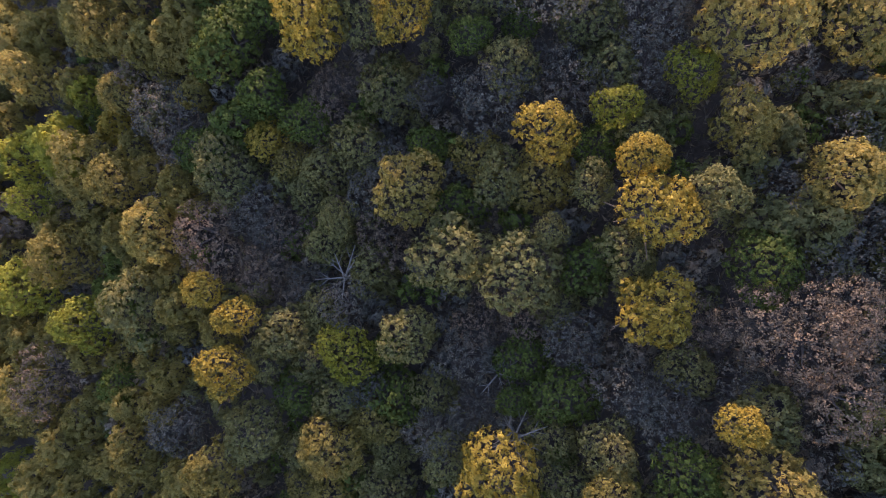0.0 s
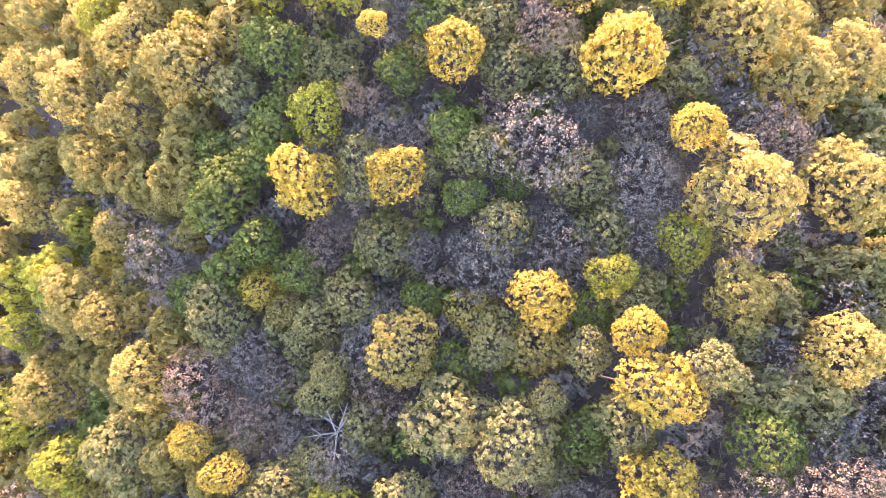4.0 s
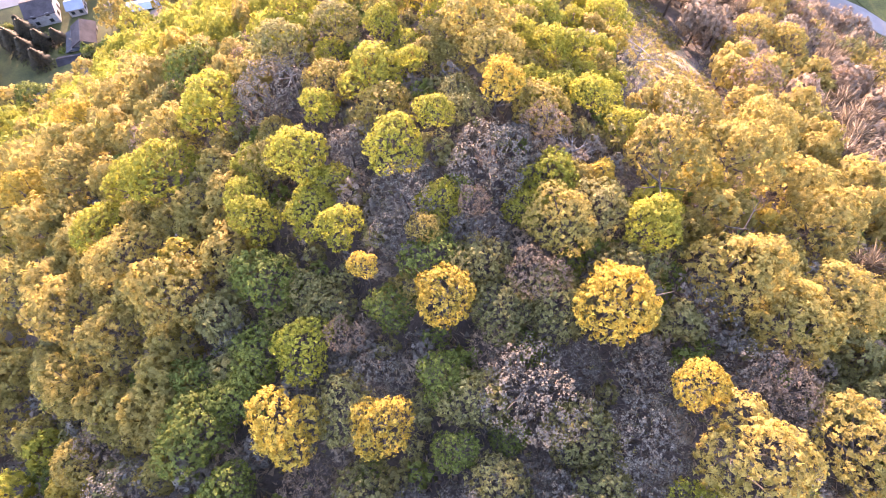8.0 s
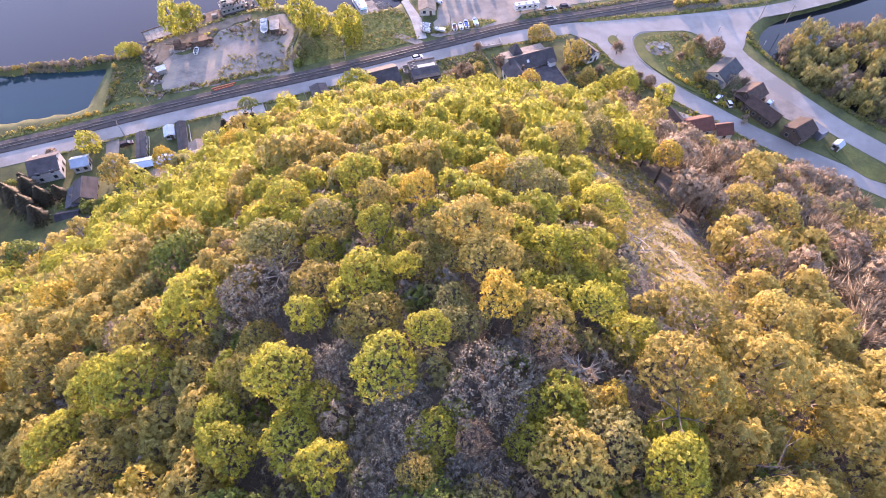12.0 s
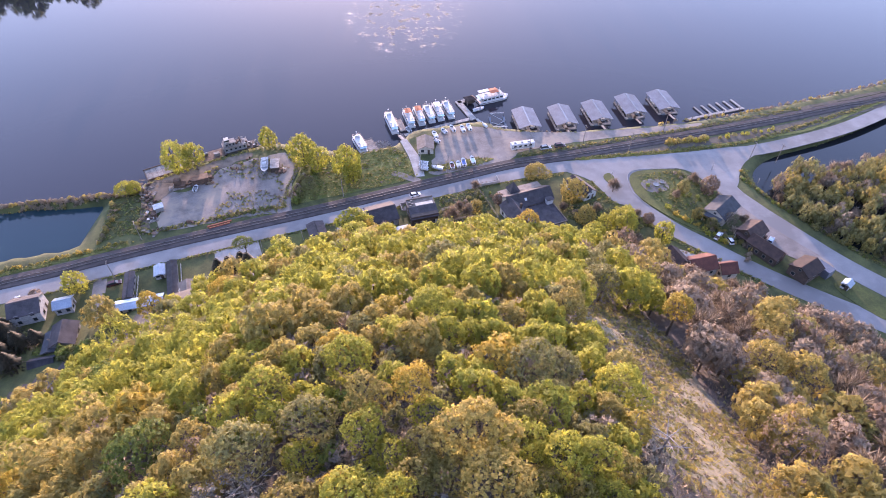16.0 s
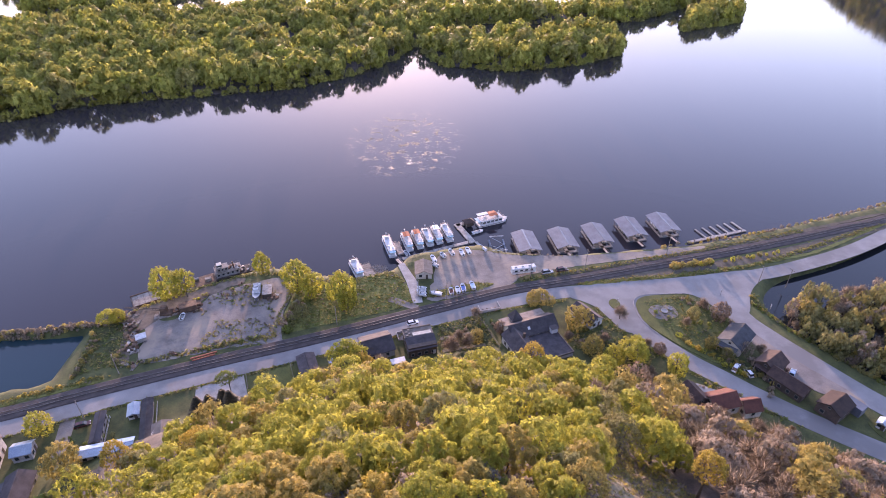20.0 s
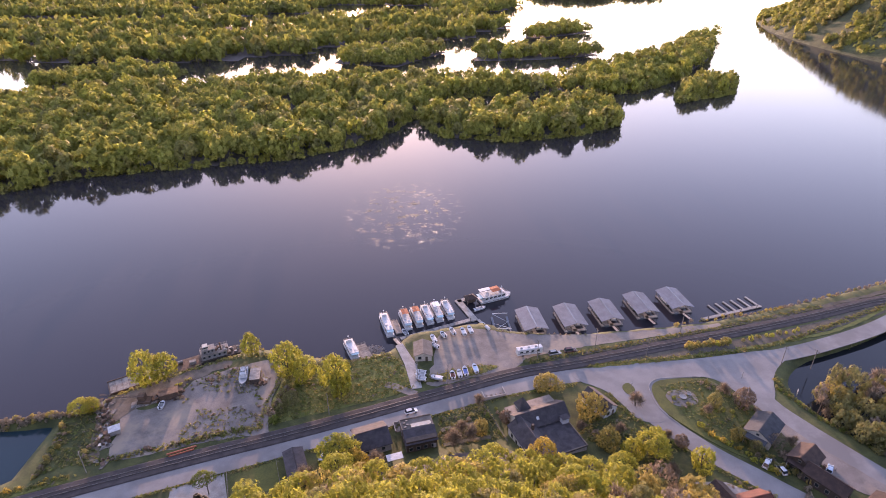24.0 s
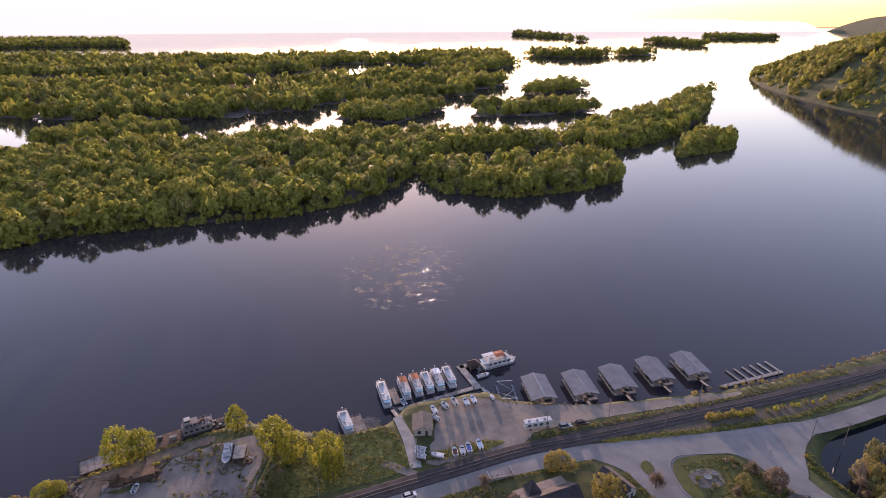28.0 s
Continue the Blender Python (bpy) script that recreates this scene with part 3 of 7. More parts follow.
SPARSE = [crown_cards(40 + s, 3800, 0.025, 170, 6, 0.5, 0.45, 0.5) for s in range(4)]
TWIGS = [twig_cards(110 + s, 1500, 0.011) for s in range(4)]
TWIGS_FAR = [twig_cards(120 + s, 620, 0.02) for s in range(4)]
twig_crowns = [cards_mesh("crown", c, LEAF["bare"]) for c in TWIGS]
near_crowns = [cards_mesh("crown", c, LEAF["olive"]) for c in NEAR]
tall_crowns = [cards_mesh("crown", c, LEAF["lime"]) for c in TALL]
sparse_crowns = [cards_mesh("crown", c, LEAF["grey"]) for c in SPARSE]
trunks = [trunk_mesh("trunk", s, 6 + s % 3) for s in range(5)]
TREE_LABEL = {
    "gold": "broadleaf tree with golden yellow spring leaves on the bluff", "lime": "broadleaf tree with fresh lime-green spring leaves on the bluff",
    "green": "low broadleaf tree with deep green leaves on the bluff", "grey": "tree with sparse silvery grey buds on the bluff",
    "pink": "tree with rosy beige blossom on the bluff", "olive": "broadleaf tree with dull olive leaves on the bluff",
    "buff": "broadleaf tree with pale buff-yellow young leaves on the bluff", "brown": "nearly bare brown-twigged tree on the bluff", "bare": "leafless tree with fine grey-brown twigs on the bluff"}


def plant(kind, x, y, r, h, seed, z=None, label="", group="trees on the bluff", tall=1.0):
    """One tree as a thing of its own: trunk and crown."""
    g = random.Random(seed)
    z = float(land_height(x, y)) if z is None else z
    t = thing("tree", x, y, z, g.uniform(0, 360), label or TREE_LABEL[kind], "tree", group)
    sparse = kind in ("grey", "pink", "brown")
    trunk = new("trunk", g.choice(trunks))
    trunk.parent, trunk.scale = t, (h * 0.9 * min(1.2, r / 3), h * 0.9 * min(1.2, r / 3), h * 0.96)
    crown = new("crown", g.choice(twig_crowns if kind == "bare" else tall_crowns if tall > 1.05 else sparse_crowns if sparse else near_crowns))
    crown.parent, crown.location = t, (0, 0, h - r * 0.85 * tall)
    full = 0.98 if kind == "gold" else 1.15
    crown.scale = (r * full, r * full * g.uniform(0.88, 1.1), r * g.uniform(1.0, 1.25) * tall)
    crown.material_slots[0].link = "OBJECT"
    crown.material_slots[0].material = LEAF[kind]
    return t


def mixture(x, y, g):
    """Which kinds of tree grow where on the bluff."""
    u = g.random()

    def pick(**shares):
        s = u * sum(shares.values())
        for k, w in shares.items():
            s -= w
            if s <= 0:
                return k
        return k

    u = 0.55 * u + 0.45 * min(1, max(0, 0.5 + 0.9 * noise.noise((x * 0.05, y * 0.05, 2.0))))
    if y > 70 and x < 55:
        return pick(lime=64, olive=8, buff=15, bare=13)
    if x > 62 or (x > 45 and y > 35):
        return pick(bare=42, brown=18, pink=4, buff=20, olive=16)
    if x > 26 and y > -12:
        return pick(bare=14, buff=64, gold=8, lime=14)
    if x < -26 and y < 40:
        return pick(grey=5, olive=12, green=2, buff=56, pink=4, gold=5, lime=16)
    if y > -6:
        return pick(bare=13, grey=2, olive=10, buff=18, gold=3, lime=54)
    return pick(bare=5, grey=24, pink=4, olive=33, green=13, buff=10, gold=4, lime=7)


chosen = [(k, x, y, r) for k, rows in (("gold", GOLD), ("lime", LIME + LIME_MORE), ("green", GREEN), ("grey", GREY), ("pink", PINK), ("olive", OLIVE), ("buff", BUFF + BUFF_MORE)) for x, y, r in rows]
rnd = random.Random(5)
rest = []
taken = [(x, y, r * 0.78) for _, x, y, r in chosen]
HOLES = [(-30, 39, 3.0), (-3, 38, 2.5), (-13, 76, 4.2), (-8, 77.5, 3.2), (-38, 52, 2.6), (12, 62, 2.4), (20, 50, 2.4)]
GARDENS = [(-175, 128), (-150, 112), (-137, 74), (-108, 74), (-98, 88), (-84, 97), (-70, 108), (-52, 117), (-38, 124), (-22, 129), (-2, 132), (22, 136), (45, 137), (60, 140), (72, 126), (84, 116), (104, 110), (130, 92), (260, 30), (400, 400), (-400, 400), (-400, 90)]
def from_path(x, y):
    """Distance in plan from the line over which the camera looks down."""
    return math.hypot(x, y - min(8, max(-62, y)))


for step, y0, y1, lo, hi, cut in ((5.3, -84, 152, 3.2, 5.0, 0.62), (4.0, -84, 70, 2.2, 3.4, 0.6), (2.5, -80, 66, 1.0, 1.9, 0.5)):
    for j in range(int((y1 - y0) / step)):
        for i in range(int(330 / step)):
            x, y = -170 + (i + 0.5 * (j % 2) + rnd.uniform(-0.35, 0.35)) * step, y0 + (j + rnd.uniform(-0.35, 0.35)) * step
            r = rnd.uniform(lo, hi)
            if (lo > 3 and from_path(x, y) < 52) or (lo < 3 and from_path(x, y) > 56) or any(abs(x - a) < 9 and math.hypot(x - a, y - b) < c + 0.36 * r for a, b, c in taken + HOLES):
                continue
            if inside(x, y, GARDENS) or any(inside(x + q, y + q * 1.6, CLEARING) for q in (0, 2, 4, 6)) or min(line_distance(x, y, ROAD_HILL), line_distance(x, y, ROAD_BACK), line_distance(x, y, ROAD_MAIN)) < 8:
                continue
            if rnd.random() < 0.04:
                continue
            rest.append((mixture(x, y, rnd) if lo > 2 else rnd.choice(("grey", "olive", "green", "brown", "olive")), x, y, r))
            taken.append((x, y, r * cut))
for n, (k, x, y, r) in enumerate(chosen):
    plant(k, x, y, r, (8.2 if k == "gold" else 5.4 if k in ("green", "grey") else 6.5) + r * 0.9 + (n % 5) * 0.35, n)
rest.sort(key=lambda q: from_path(q[1], q[2]) + (25 if q[3] < 2 else 0))
singles = 300 - len(chosen)
for n, (k, x, y, r) in enumerate(rest[:singles]):
    plant(k, x, y, r, 2.6 + r * 1.75, 1000 + n)


def wood(name, trees, forms, kinds, label, category="woods", palette=SPRAY):
    """Many trees far from the path in one mesh: crowns of leaf cards and tapered stems."""
    g = np.random.default_rng(11)
    corners, index, shades = [], [], []
    stems = []
    for k, x, y, z, r, h in trees:
        c = TWIGS_FAR[g.integers(4)] if k == "bare" else THIN[g.integers(3)] if forms is MIDDLE and k in ("grey", "pink", "brown") else forms[g.integers(len(forms))]
        a = g.random() * math.tau
        turn = np.array([[math.cos(a), -math.sin(a), 0], [math.sin(a), math.cos(a), 0], [0, 0, 1]])
        scale = np.array([r * 1.08, r * (0.9 + 0.25 * g.random()), r * (1.05 + 0.4 * g.random())])
        corners.append((c[:, :3] * scale) @ turn.T + np.array([x, y, z + h - r * 0.85]))
        shades.append(c[:, 3] @ turn.T)
        index.append(np.full(len(c), kinds.index(k)))
        stems.append((x, y, z, r, h))
    v = np.concatenate(corners).reshape(-1, 3)
    top = new(name)
    tagged(top, label, category, kind="stuff")
    crown = new("crowns", mesh_from("crowns", v, np.arange(len(v)).reshape(-1, 3), [palette[k] for k in kinds], np.concatenate(index), np.repeat(np.concatenate(shades), 3, 0)))
    crown.parent = top
    sv, sf = [], []
    for x, y, z, r, h in stems:
        n = len(sv)
        w = 0.022 * h
        for s, zz in ((w, z - 0.8), (w * 0.35, z + h * 0.75)):
            sv += [(x - s, y - s, zz), (x + s, y - s, zz), (x + s, y + s, zz), (x - s, y + s, zz)]
        sf += [(n + a, n + (a + 1) % 4, n + 4 + (a + 1) % 4, n + 4 + a) for a in range(4)]
    stem = new("stems", mesh_from("stems", sv, sf, BARK))
    stem.parent = top
    return top


others = rest[singles:]
oz = land_height([q[1] for q in others], [q[2] for q in others])
ALL = ["gold", "lime", "green", "grey", "pink", "olive", "buff", "brown", "bare"]
rows = [(k, x, y, float(z), r, 2.6 + r * 1.75) for (k, x, y, r), z in zip(others, oz)]
close = [q for q in rows if from_path(q[1], q[2]) < 62 and q[4] > 2]
wood("ridge_wood", close, MIDDLE, ALL, "dense spring woodland in olive, grey and buff on the ridge")
wood("hillside_wood", [q for q in rows if from_path(q[1], q[2]) >= 62 and q[4] > 2], COARSE, ALL, "dense spring woodland in yellow, lime and buff on the bluff")
wood("understorey", [q for q in rows if q[4] <= 2], UNDER, ALL, "dim brushy saplings filling the gaps under the trees")


# low twiggy brush on the forest floor
gen = np.random.default_rng(21)
bx, by = gen.uniform(-64, 64, 52000), gen.uniform(-78, 74, 52000)
keep = ~inside(bx, by, CLEARING) & ~inside(bx, by, GARDENS)
bx, by = bx[keep], by[keep]
bz = np.asarray(land_height(bx, by)) + gen.uniform(0.1, 1.5, len(bx)) ** 1.3
sprig = gen.normal(size=(len(bx), 3, 3)) * np.array([0.30, 0.30, 0.24]) + np.stack([bx, by, bz], 1)[:, None, :]
top = new("brush")
tagged(top, "grey-brown twiggy brush and saplings on the forest floor", "undergrowth", kind="stuff")
cover = new("sprigs", mesh_from("sprigs", sprig, np.arange(len(bx) * 3).reshape(-1, 3), [LEAF["brown"], LEAF["grey"], LEAF["olive"]], gen.choice([0, 1, 2], len(bx), p=[0.5, 0.3, 0.2])))
cover.parent = top
tx, ty = gen.uniform(-58, 58, 60000), gen.uniform(-74, 60, 60000)
keep = ~inside(tx, ty, CLEARING) & (np.sin(tx * 0.9 + 2 * np.sin(ty * 0.31)) * np.sin(ty * 0.8 + 2 * np.sin(tx * 0.27)) > -0.35)
tx, ty = tx[keep], ty[keep]
root = np.stack([tx, ty, np.asarray(land_height(tx, ty)) + gen.uniform(0.0, 1.8, len(tx))], 1)
lean = gen.normal(size=(len(tx), 3)) * 0.75 + np.array([0, 0, 0.85])
lean *= gen.uniform(0.7, 1.9, (len(tx), 1)) / np.linalg.norm(lean, axis=1, keepdims=True)
wide = np.cross(lean, gen.normal(size=(len(tx), 3)))
wide *= 0.035 / (np.linalg.norm(wide, axis=1, keepdims=True) + 1e-9)
switch = new("switches", mesh_from("switches", np.stack([root - wide, root + wide, root + lean], 1), np.arange(len(tx) * 3).reshape(-1, 3), LEAF["bare"]))
switch.parent = top


# ---- the far bank: wooded islands and backwaters ----
FAR = [crown_cards(60 + s, 130, 0.26, 30, 4, 0.6, puff=0.35) for s in range(5)]
BILLOW = [crown_cards(65 + s, 170, 0.23, 34, 5, 0.6, puff=0.4) for s in range(6)]
FARTHEST = [crown_cards(80 + s, 44, 0.42, 16, 4, 0.6, puff=0.35) for s in range(4)]
ISLANDS = [
    [(-900, 200), (-284, 384), (-263, 408), (-183, 430), (-118, 448), (-72, 482), (-40, 530), (-27, 568), (0, 640), (110, 690), (60, 735), (-60, 730), (-170, 728), (-300, 690), (-420, 640), (-900, 560)],
    [(-18, 552), (5, 507), (56, 496), (105, 507), (156, 540), (178, 590), (150, 610), (80, 600), (20, 590)],
    [(60, 660), (213, 675), (292, 750), (388, 892), (498, 1130), (440, 1090), (330, 930), (250, 850), (150, 740)],
    [(251, 634), (325, 672), (355, 740), (320, 735), (270, 680)],
    [(-470, 700), (-400, 690), (-330, 740), (-330, 790), (-420, 800), (-480, 760)],
    [(-150, 860), (-60, 830), (10, 960), (-60, 985), (-140, 930)],
    [(48, 880), (140, 890), (238, 930), (220, 990), (60, 965)],
    [(150, 1110), (190, 1120), (285, 1190), (270, 1260), (200, 1220), (160, 1160)],
]
SHALLOWS = [
    [(-1200, 900), (-420, 850), (-230, 900), (-100, 1020), (60, 1120), (140, 1290), (60, 1420), (-300, 1350), (-900, 1250), (-1400, 1200)],
    [(-1900, 1400), (-700, 1420), (-330, 1480), (-300, 1760), (-40, 1740), (40, 1500), (100, 1480), (220, 1750), (200, 2150), (-200, 2050), (-700, 1900), (-1500, 2000), (-2200, 2000)],
    [(262, 2040), (420, 1960), (709, 2030), (740, 2180), (600, 2130), (350, 2170)],
    [(430, 3700), (600, 3300), (720, 3000), (690, 3500), (500, 4000)],
    [(900, 2900), (985, 2850), (1070, 2500), (1160, 2700), (1050, 2950)],
    [(1350, 3200), (1740, 3180), (1800, 3400), (1500, 3500)],
    [(-2300, 3000), (-1560, 3050), (-1300, 2600), (-1900, 2500), (-2600, 2700)],
]


def fill(rings, spacing, seed, lo, hi, gap=0.0):
    g = random.Random(seed)
    out = []
    for ring in rings:
        xs, ys = [p[0] for p in ring], [p[1] for p in ring]
        n = int((max(xs) - min(xs)) * (max(ys) - min(ys)) / spacing ** 2)
        pts = np.array([(g.uniform(min(xs), max(xs)), g.uniform(min(ys), max(ys))) for _ in range(n)])
        for x, y in pts[inside(pts[:, 0], pts[:, 1], ring)]:
            if gap and noise.noise((x * 0.004, y * 0.014, seed)) < gap:
                continue
            r = g.uniform(lo, hi)
            out.append(("bank" if g.random() < 0.7 else ("bank_olive" if g.random() < 0.5 else "bank_lime"), float(x), float(y), 0.3, r, r * g.uniform(1.6, 2.3)))
    return out


KINDS = ["bank", "bank_olive", "bank_lime"]
def rim(rings, seed):
    """Low growth leaning over the water along the islands' edges."""
    g, out = random.Random(seed), []
    for ring in rings:
        for a, b in zip(ring, ring[1:] + ring[:1]):
            n = int(math.hypot(b[0] - a[0], b[1] - a[1]) / 5)
            for k in range(n):
                f = (k + g.random()) / max(n, 1)
                r = g.uniform(2.6, 5.0)
                x, y = a[0] + f * (b[0] - a[0]) + g.uniform(-2, 2), a[1] + f * (b[1] - a[1]) + g.uniform(-2, 2)
                if -470 < x < 420 and y < 800:
                    out.append(("bank" if g.random() < 0.7 else "bank_olive", x, y, -0.4, r, r * g.uniform(1.0, 1.6)))
    return out


# low marshy ground under the far belts of trees, with slivers of open water
step = 16.0
mx, my = np.meshgrid(np.arange(-2600, 1850, step), np.arange(820, 4050, step))
px, py = mx.ravel(), my.ravel()
wet = np.zeros(len(px), bool)
for ring in SHALLOWS:
    wet |= inside(px, py, ring)
px, py = px[wet], py[wet]
dry = np.array([noise.noise((x * 0.004, y * 0.014, 4)) > -0.16 for x, y in zip(px, py)])
px, py = px[dry], py[dry]
h = step / 2
corner = np.stack([np.stack([px + a * h, py + b * h, np.full(len(px), 0.15)], 1) for a, b in ((-1, -1), (1, -1), (1, 1), (-1, 1))], 1)
tagged(new("marsh", mesh_from("marsh", corner, np.arange(len(px) * 4).reshape(-1, 4), LITTER)), "low marshy ground under floodplain trees", "ground", kind="structure")
near_isles = rim(ISLANDS, 6) + [t for t in fill(ISLANDS, 10.2, 3, 5.2, 9.0) if t[1] > -470]
wood("island_wood", near_isles, BILLOW, KINDS, "backlit green floodplain trees on low river islands")
wood("distant_wood", fill(SHALLOWS, 16, 4, 7.0, 12.0, -0.15), FARTHEST, KINDS, "hazy belts of floodplain trees across the backwaters")
for ring in ISLANDS:
    tagged(slab("island", ring, 0.12, LITTER, 0.8), "low muddy island under floodplain trees", "ground", kind="structure")

# the bluffs that close the valley
def ridge(name, line, width, heights, seed, label, far_material):
    bm = bmesh.new()
    pts = spline(line, 45)
    rows = []
    for i, p in enumerate(pts):
        d = (pts[min(i + 1, len(pts) - 1)] - pts[max(i - 1, 0)]).normalized()
        side = Vector((-d.y, d.x, 0))
        top = np.interp(i / (len(pts) - 1), np.linspace(0, 1, len(heights)), heights)
        row = []
        for k in range(13):
            s = k / 12 * 2 - 1
            q = p + side * s * width / 2
            z = top * (1 - abs(s) ** 1.7) + 9 * noise.noise((q.x * 0.006, q.y * 0.006, seed)) * (1 - abs(s))
            row.append(bm.verts.new((q.x, q.y, z - 1)))
        rows.append(row)
    for a, b in zip(rows, rows[1:]):
        for k in range(12):
            bm.faces.new((a[k], b[k], b[k + 1], a[k + 1]))
    bmesh.ops.recalc_face_normals(bm, faces=bm.faces)
    ob = part(name, bm, far_material)
    return tagged(ob, label, "hill", kind="structure")


BLUFF_LINE, BLUFF_TOP = [(975, 1470), (860, 1260), (815, 1030), (845, 790), (980, 430)], [24, 84, 114, 114, 112]
ridge("bluff_east", BLUFF_LINE, 400, BLUFF_TOP, 2.0, "steep wooded bluff beside the river", WOODS)
ridge("bluff_far", [(2300, 2300), (2700, 3100), (3000, 4200)], 700, [90, 110, 100], 3.0, "distant wooded bluff in haze", WOODS)
ridge("bluff_north", [(-4200, 3600), (-2600, 4100), (-900, 4450), (900, 4600), (2600, 4550)], 700, [150, 160, 135, 90, 60], 4.0, "distant line of bluffs along the valley, paled by a painted haze glow", HAZE_GLOW)
bluff_trees = []
g = random.Random(9)
for n in range(2900):
    s, u = g.random(), g.uniform(-1, 0.35)
    line = BLUFF_LINE
    k = min(3, int(s * 4))
    f = s * 4 - k
    a, b = Vector(line[k]), Vector(line[k + 1])
    p, d = a.lerp(b, f), (b - a).normalized()
    side = Vector((-d.y, d.x))
    q = p + side * u * 200
    top = np.interp(s, np.linspace(0, 1, 5), BLUFF_TOP)
    bluff_trees.append(("bank" if g.random() < 0.6 else "bank_olive", q.x, q.y, float(max(0, top * (1 - abs(u) ** 1.7)) - 2), g.uniform(4.5, 7.5), g.uniform(9, 14)))
wood("bluff_wood", bluff_trees, FARTHEST, KINDS, "green woods covering the bluff across the bend")


# ---- paint, roofing, canvas ----
WHITE = surface("white_paint", (0.45, 0.45, 0.46), (0.66, 0.66, 0.66), 1.2, 10, 0.5, bump=0.05, vary=0.06)
CREAM = surface("cream_siding", (0.45, 0.4, 0.34), (0.62, 0.57, 0.5), 0.8, 14, 0.7, bump=0.1, vary=0.1)
BROWN_WALL = surface("brown_siding", (0.055, 0.038, 0.03), (0.11, 0.075, 0.058), 0.8, 14, 0.75, bump=0.15)
GREY_WALL = surface("grey_siding", (0.25, 0.24, 0.24), (0.38, 0.37, 0.36), 0.8, 14, 0.75, bump=0.1)
ROOF_GREY = surface("grey_shingles", (0.04, 0.035, 0.038), (0.082, 0.07, 0.075), 0.5, 16, 0.9, bump=0.4, depth=0.03)
ROOF_DARK = surface("dark_felt_roofing", (0.026, 0.025, 0.03), (0.06, 0.056, 0.064), 0.5, 16, 0.9, bump=0.3, depth=0.02)
ROOF_TAN = surface("tan_shingles", (0.17, 0.135, 0.11), (0.28, 0.225, 0.19), 0.5, 16, 0.9, bump=0.4, depth=0.03)
ROOF_BROWN = surface("brown_shingles", (0.034, 0.02, 0.017), (0.075, 0.043, 0.034), 0.5, 16, 0.9, bump=0.4, depth=0.03)
ROOF_RED = surface("red_shingles", (0.11, 0.036, 0.026), (0.19, 0.064, 0.043), 0.5, 16, 0.9, bump=0.4, depth=0.03)
ROOF_TEAL = surface("teal_shingles", (0.045, 0.05, 0.058), (0.082, 0.09, 0.1), 0.5, 16, 0.9, bump=0.4, depth=0.03)
ROOF_METAL = surface("grey_metal_roofing", (0.1, 0.12, 0.15), (0.155, 0.18, 0.22), 0.3, 14, 0.75, 0.0, bump=0.08, vary=0.08)
ROOF_BLUE = surface("pale_blue_metal_roofing", (0.3, 0.38, 0.46), (0.42, 0.5, 0.58), 0.4, 10, 0.45, 0.3, bump=0.05)
CANVAS = surface("orange_canvas", (0.42, 0.1, 0.04), (0.6, 0.19, 0.09), 0.9, 10, 0.85, bump=0.1, vary=0.1)
BLUE_CANVAS = surface("blue_canvas", (0.04, 0.1, 0.28), (0.08, 0.17, 0.42), 0.9, 10, 0.8, bump=0.1)
TEAL_TRIM = surface("aqua_paint", (0.3, 0.5, 0.55), (0.42, 0.62, 0.66), 0.9, 10, 0.6, bump=0.05)
RUST = surface("rusted_steel", (0.09, 0.055, 0.04), (0.22, 0.13, 0.085), 0.7, 10, 0.85, 0.2, bump=0.3)
DECK = surface("dock_boards", (0.24, 0.21, 0.19), (0.42, 0.38, 0.34), 0.6, 14, 0.9, bump=0.3, depth=0.02)
CONCRETE = surface("concrete", (0.27, 0.25, 0.235), (0.42, 0.4, 0.375), 0.3, 20, 0.9, bump=0.2, vary=0.05)
RUBBER = surface("rubber", (0.015, 0.015, 0.016), (0.035, 0.035, 0.036), 3, 8, 0.8, bump=0.1)
PIPE_RED = surface("red_painted_pipe", (0.35, 0.08, 0.04), (0.5, 0.14, 0.07), 1.5, 8, 0.6)
CAR_WHITE = surface("white_car_paint", (0.66, 0.66, 0.66), (0.76, 0.76, 0.76), 1, 6, 0.25, bump=0)
CAR_DARK = surface("maroon_car_paint", (0.06, 0.02, 0.02), (0.09, 0.03, 0.028), 1, 6, 0.25, bump=0)
CAR_GREY = surface("grey_car_paint", (0.22, 0.24, 0.25), (0.3, 0.32, 0.33), 1, 6, 0.25, 0.4, bump=0)
CAR_BLUE = surface("pale_blue_car_paint", (0.3, 0.45, 0.6), (0.4, 0.55, 0.7), 1, 6, 0.25, bump=0)
LAMP_RED = surface("red_lens", (0.3, 0.02, 0.02), (0.4, 0.03, 0.03), 2, 4, 0.2, bump=0)
LAMP_CLEAR = surface("clear_lens", (0.6, 0.6, 0.58), (0.75, 0.75, 0.72), 2, 4, 0.15, bump=0)
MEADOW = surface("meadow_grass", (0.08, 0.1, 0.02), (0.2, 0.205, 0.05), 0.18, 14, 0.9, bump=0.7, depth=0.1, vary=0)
SCRUB = surface("scrub", (0.06, 0.05, 0.035), (0.13, 0.11, 0.08), 0.25, 14, 0.95, bump=0.8, depth=0.12, vary=0)
DIRT = surface("trodden_earth", (0.1, 0.075, 0.055), (0.21, 0.16, 0.12), 0.3, 12, 0.95, bump=0.6, depth=0.08, vary=0)
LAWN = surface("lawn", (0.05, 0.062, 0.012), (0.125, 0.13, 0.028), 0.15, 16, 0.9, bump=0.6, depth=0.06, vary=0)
VERGE = surface("verge_grass", (0.09, 0.1, 0.02), (0.2, 0.19, 0.045), 0.3, 14, 0.9, bump=0.7, depth=0.1, vary=0)
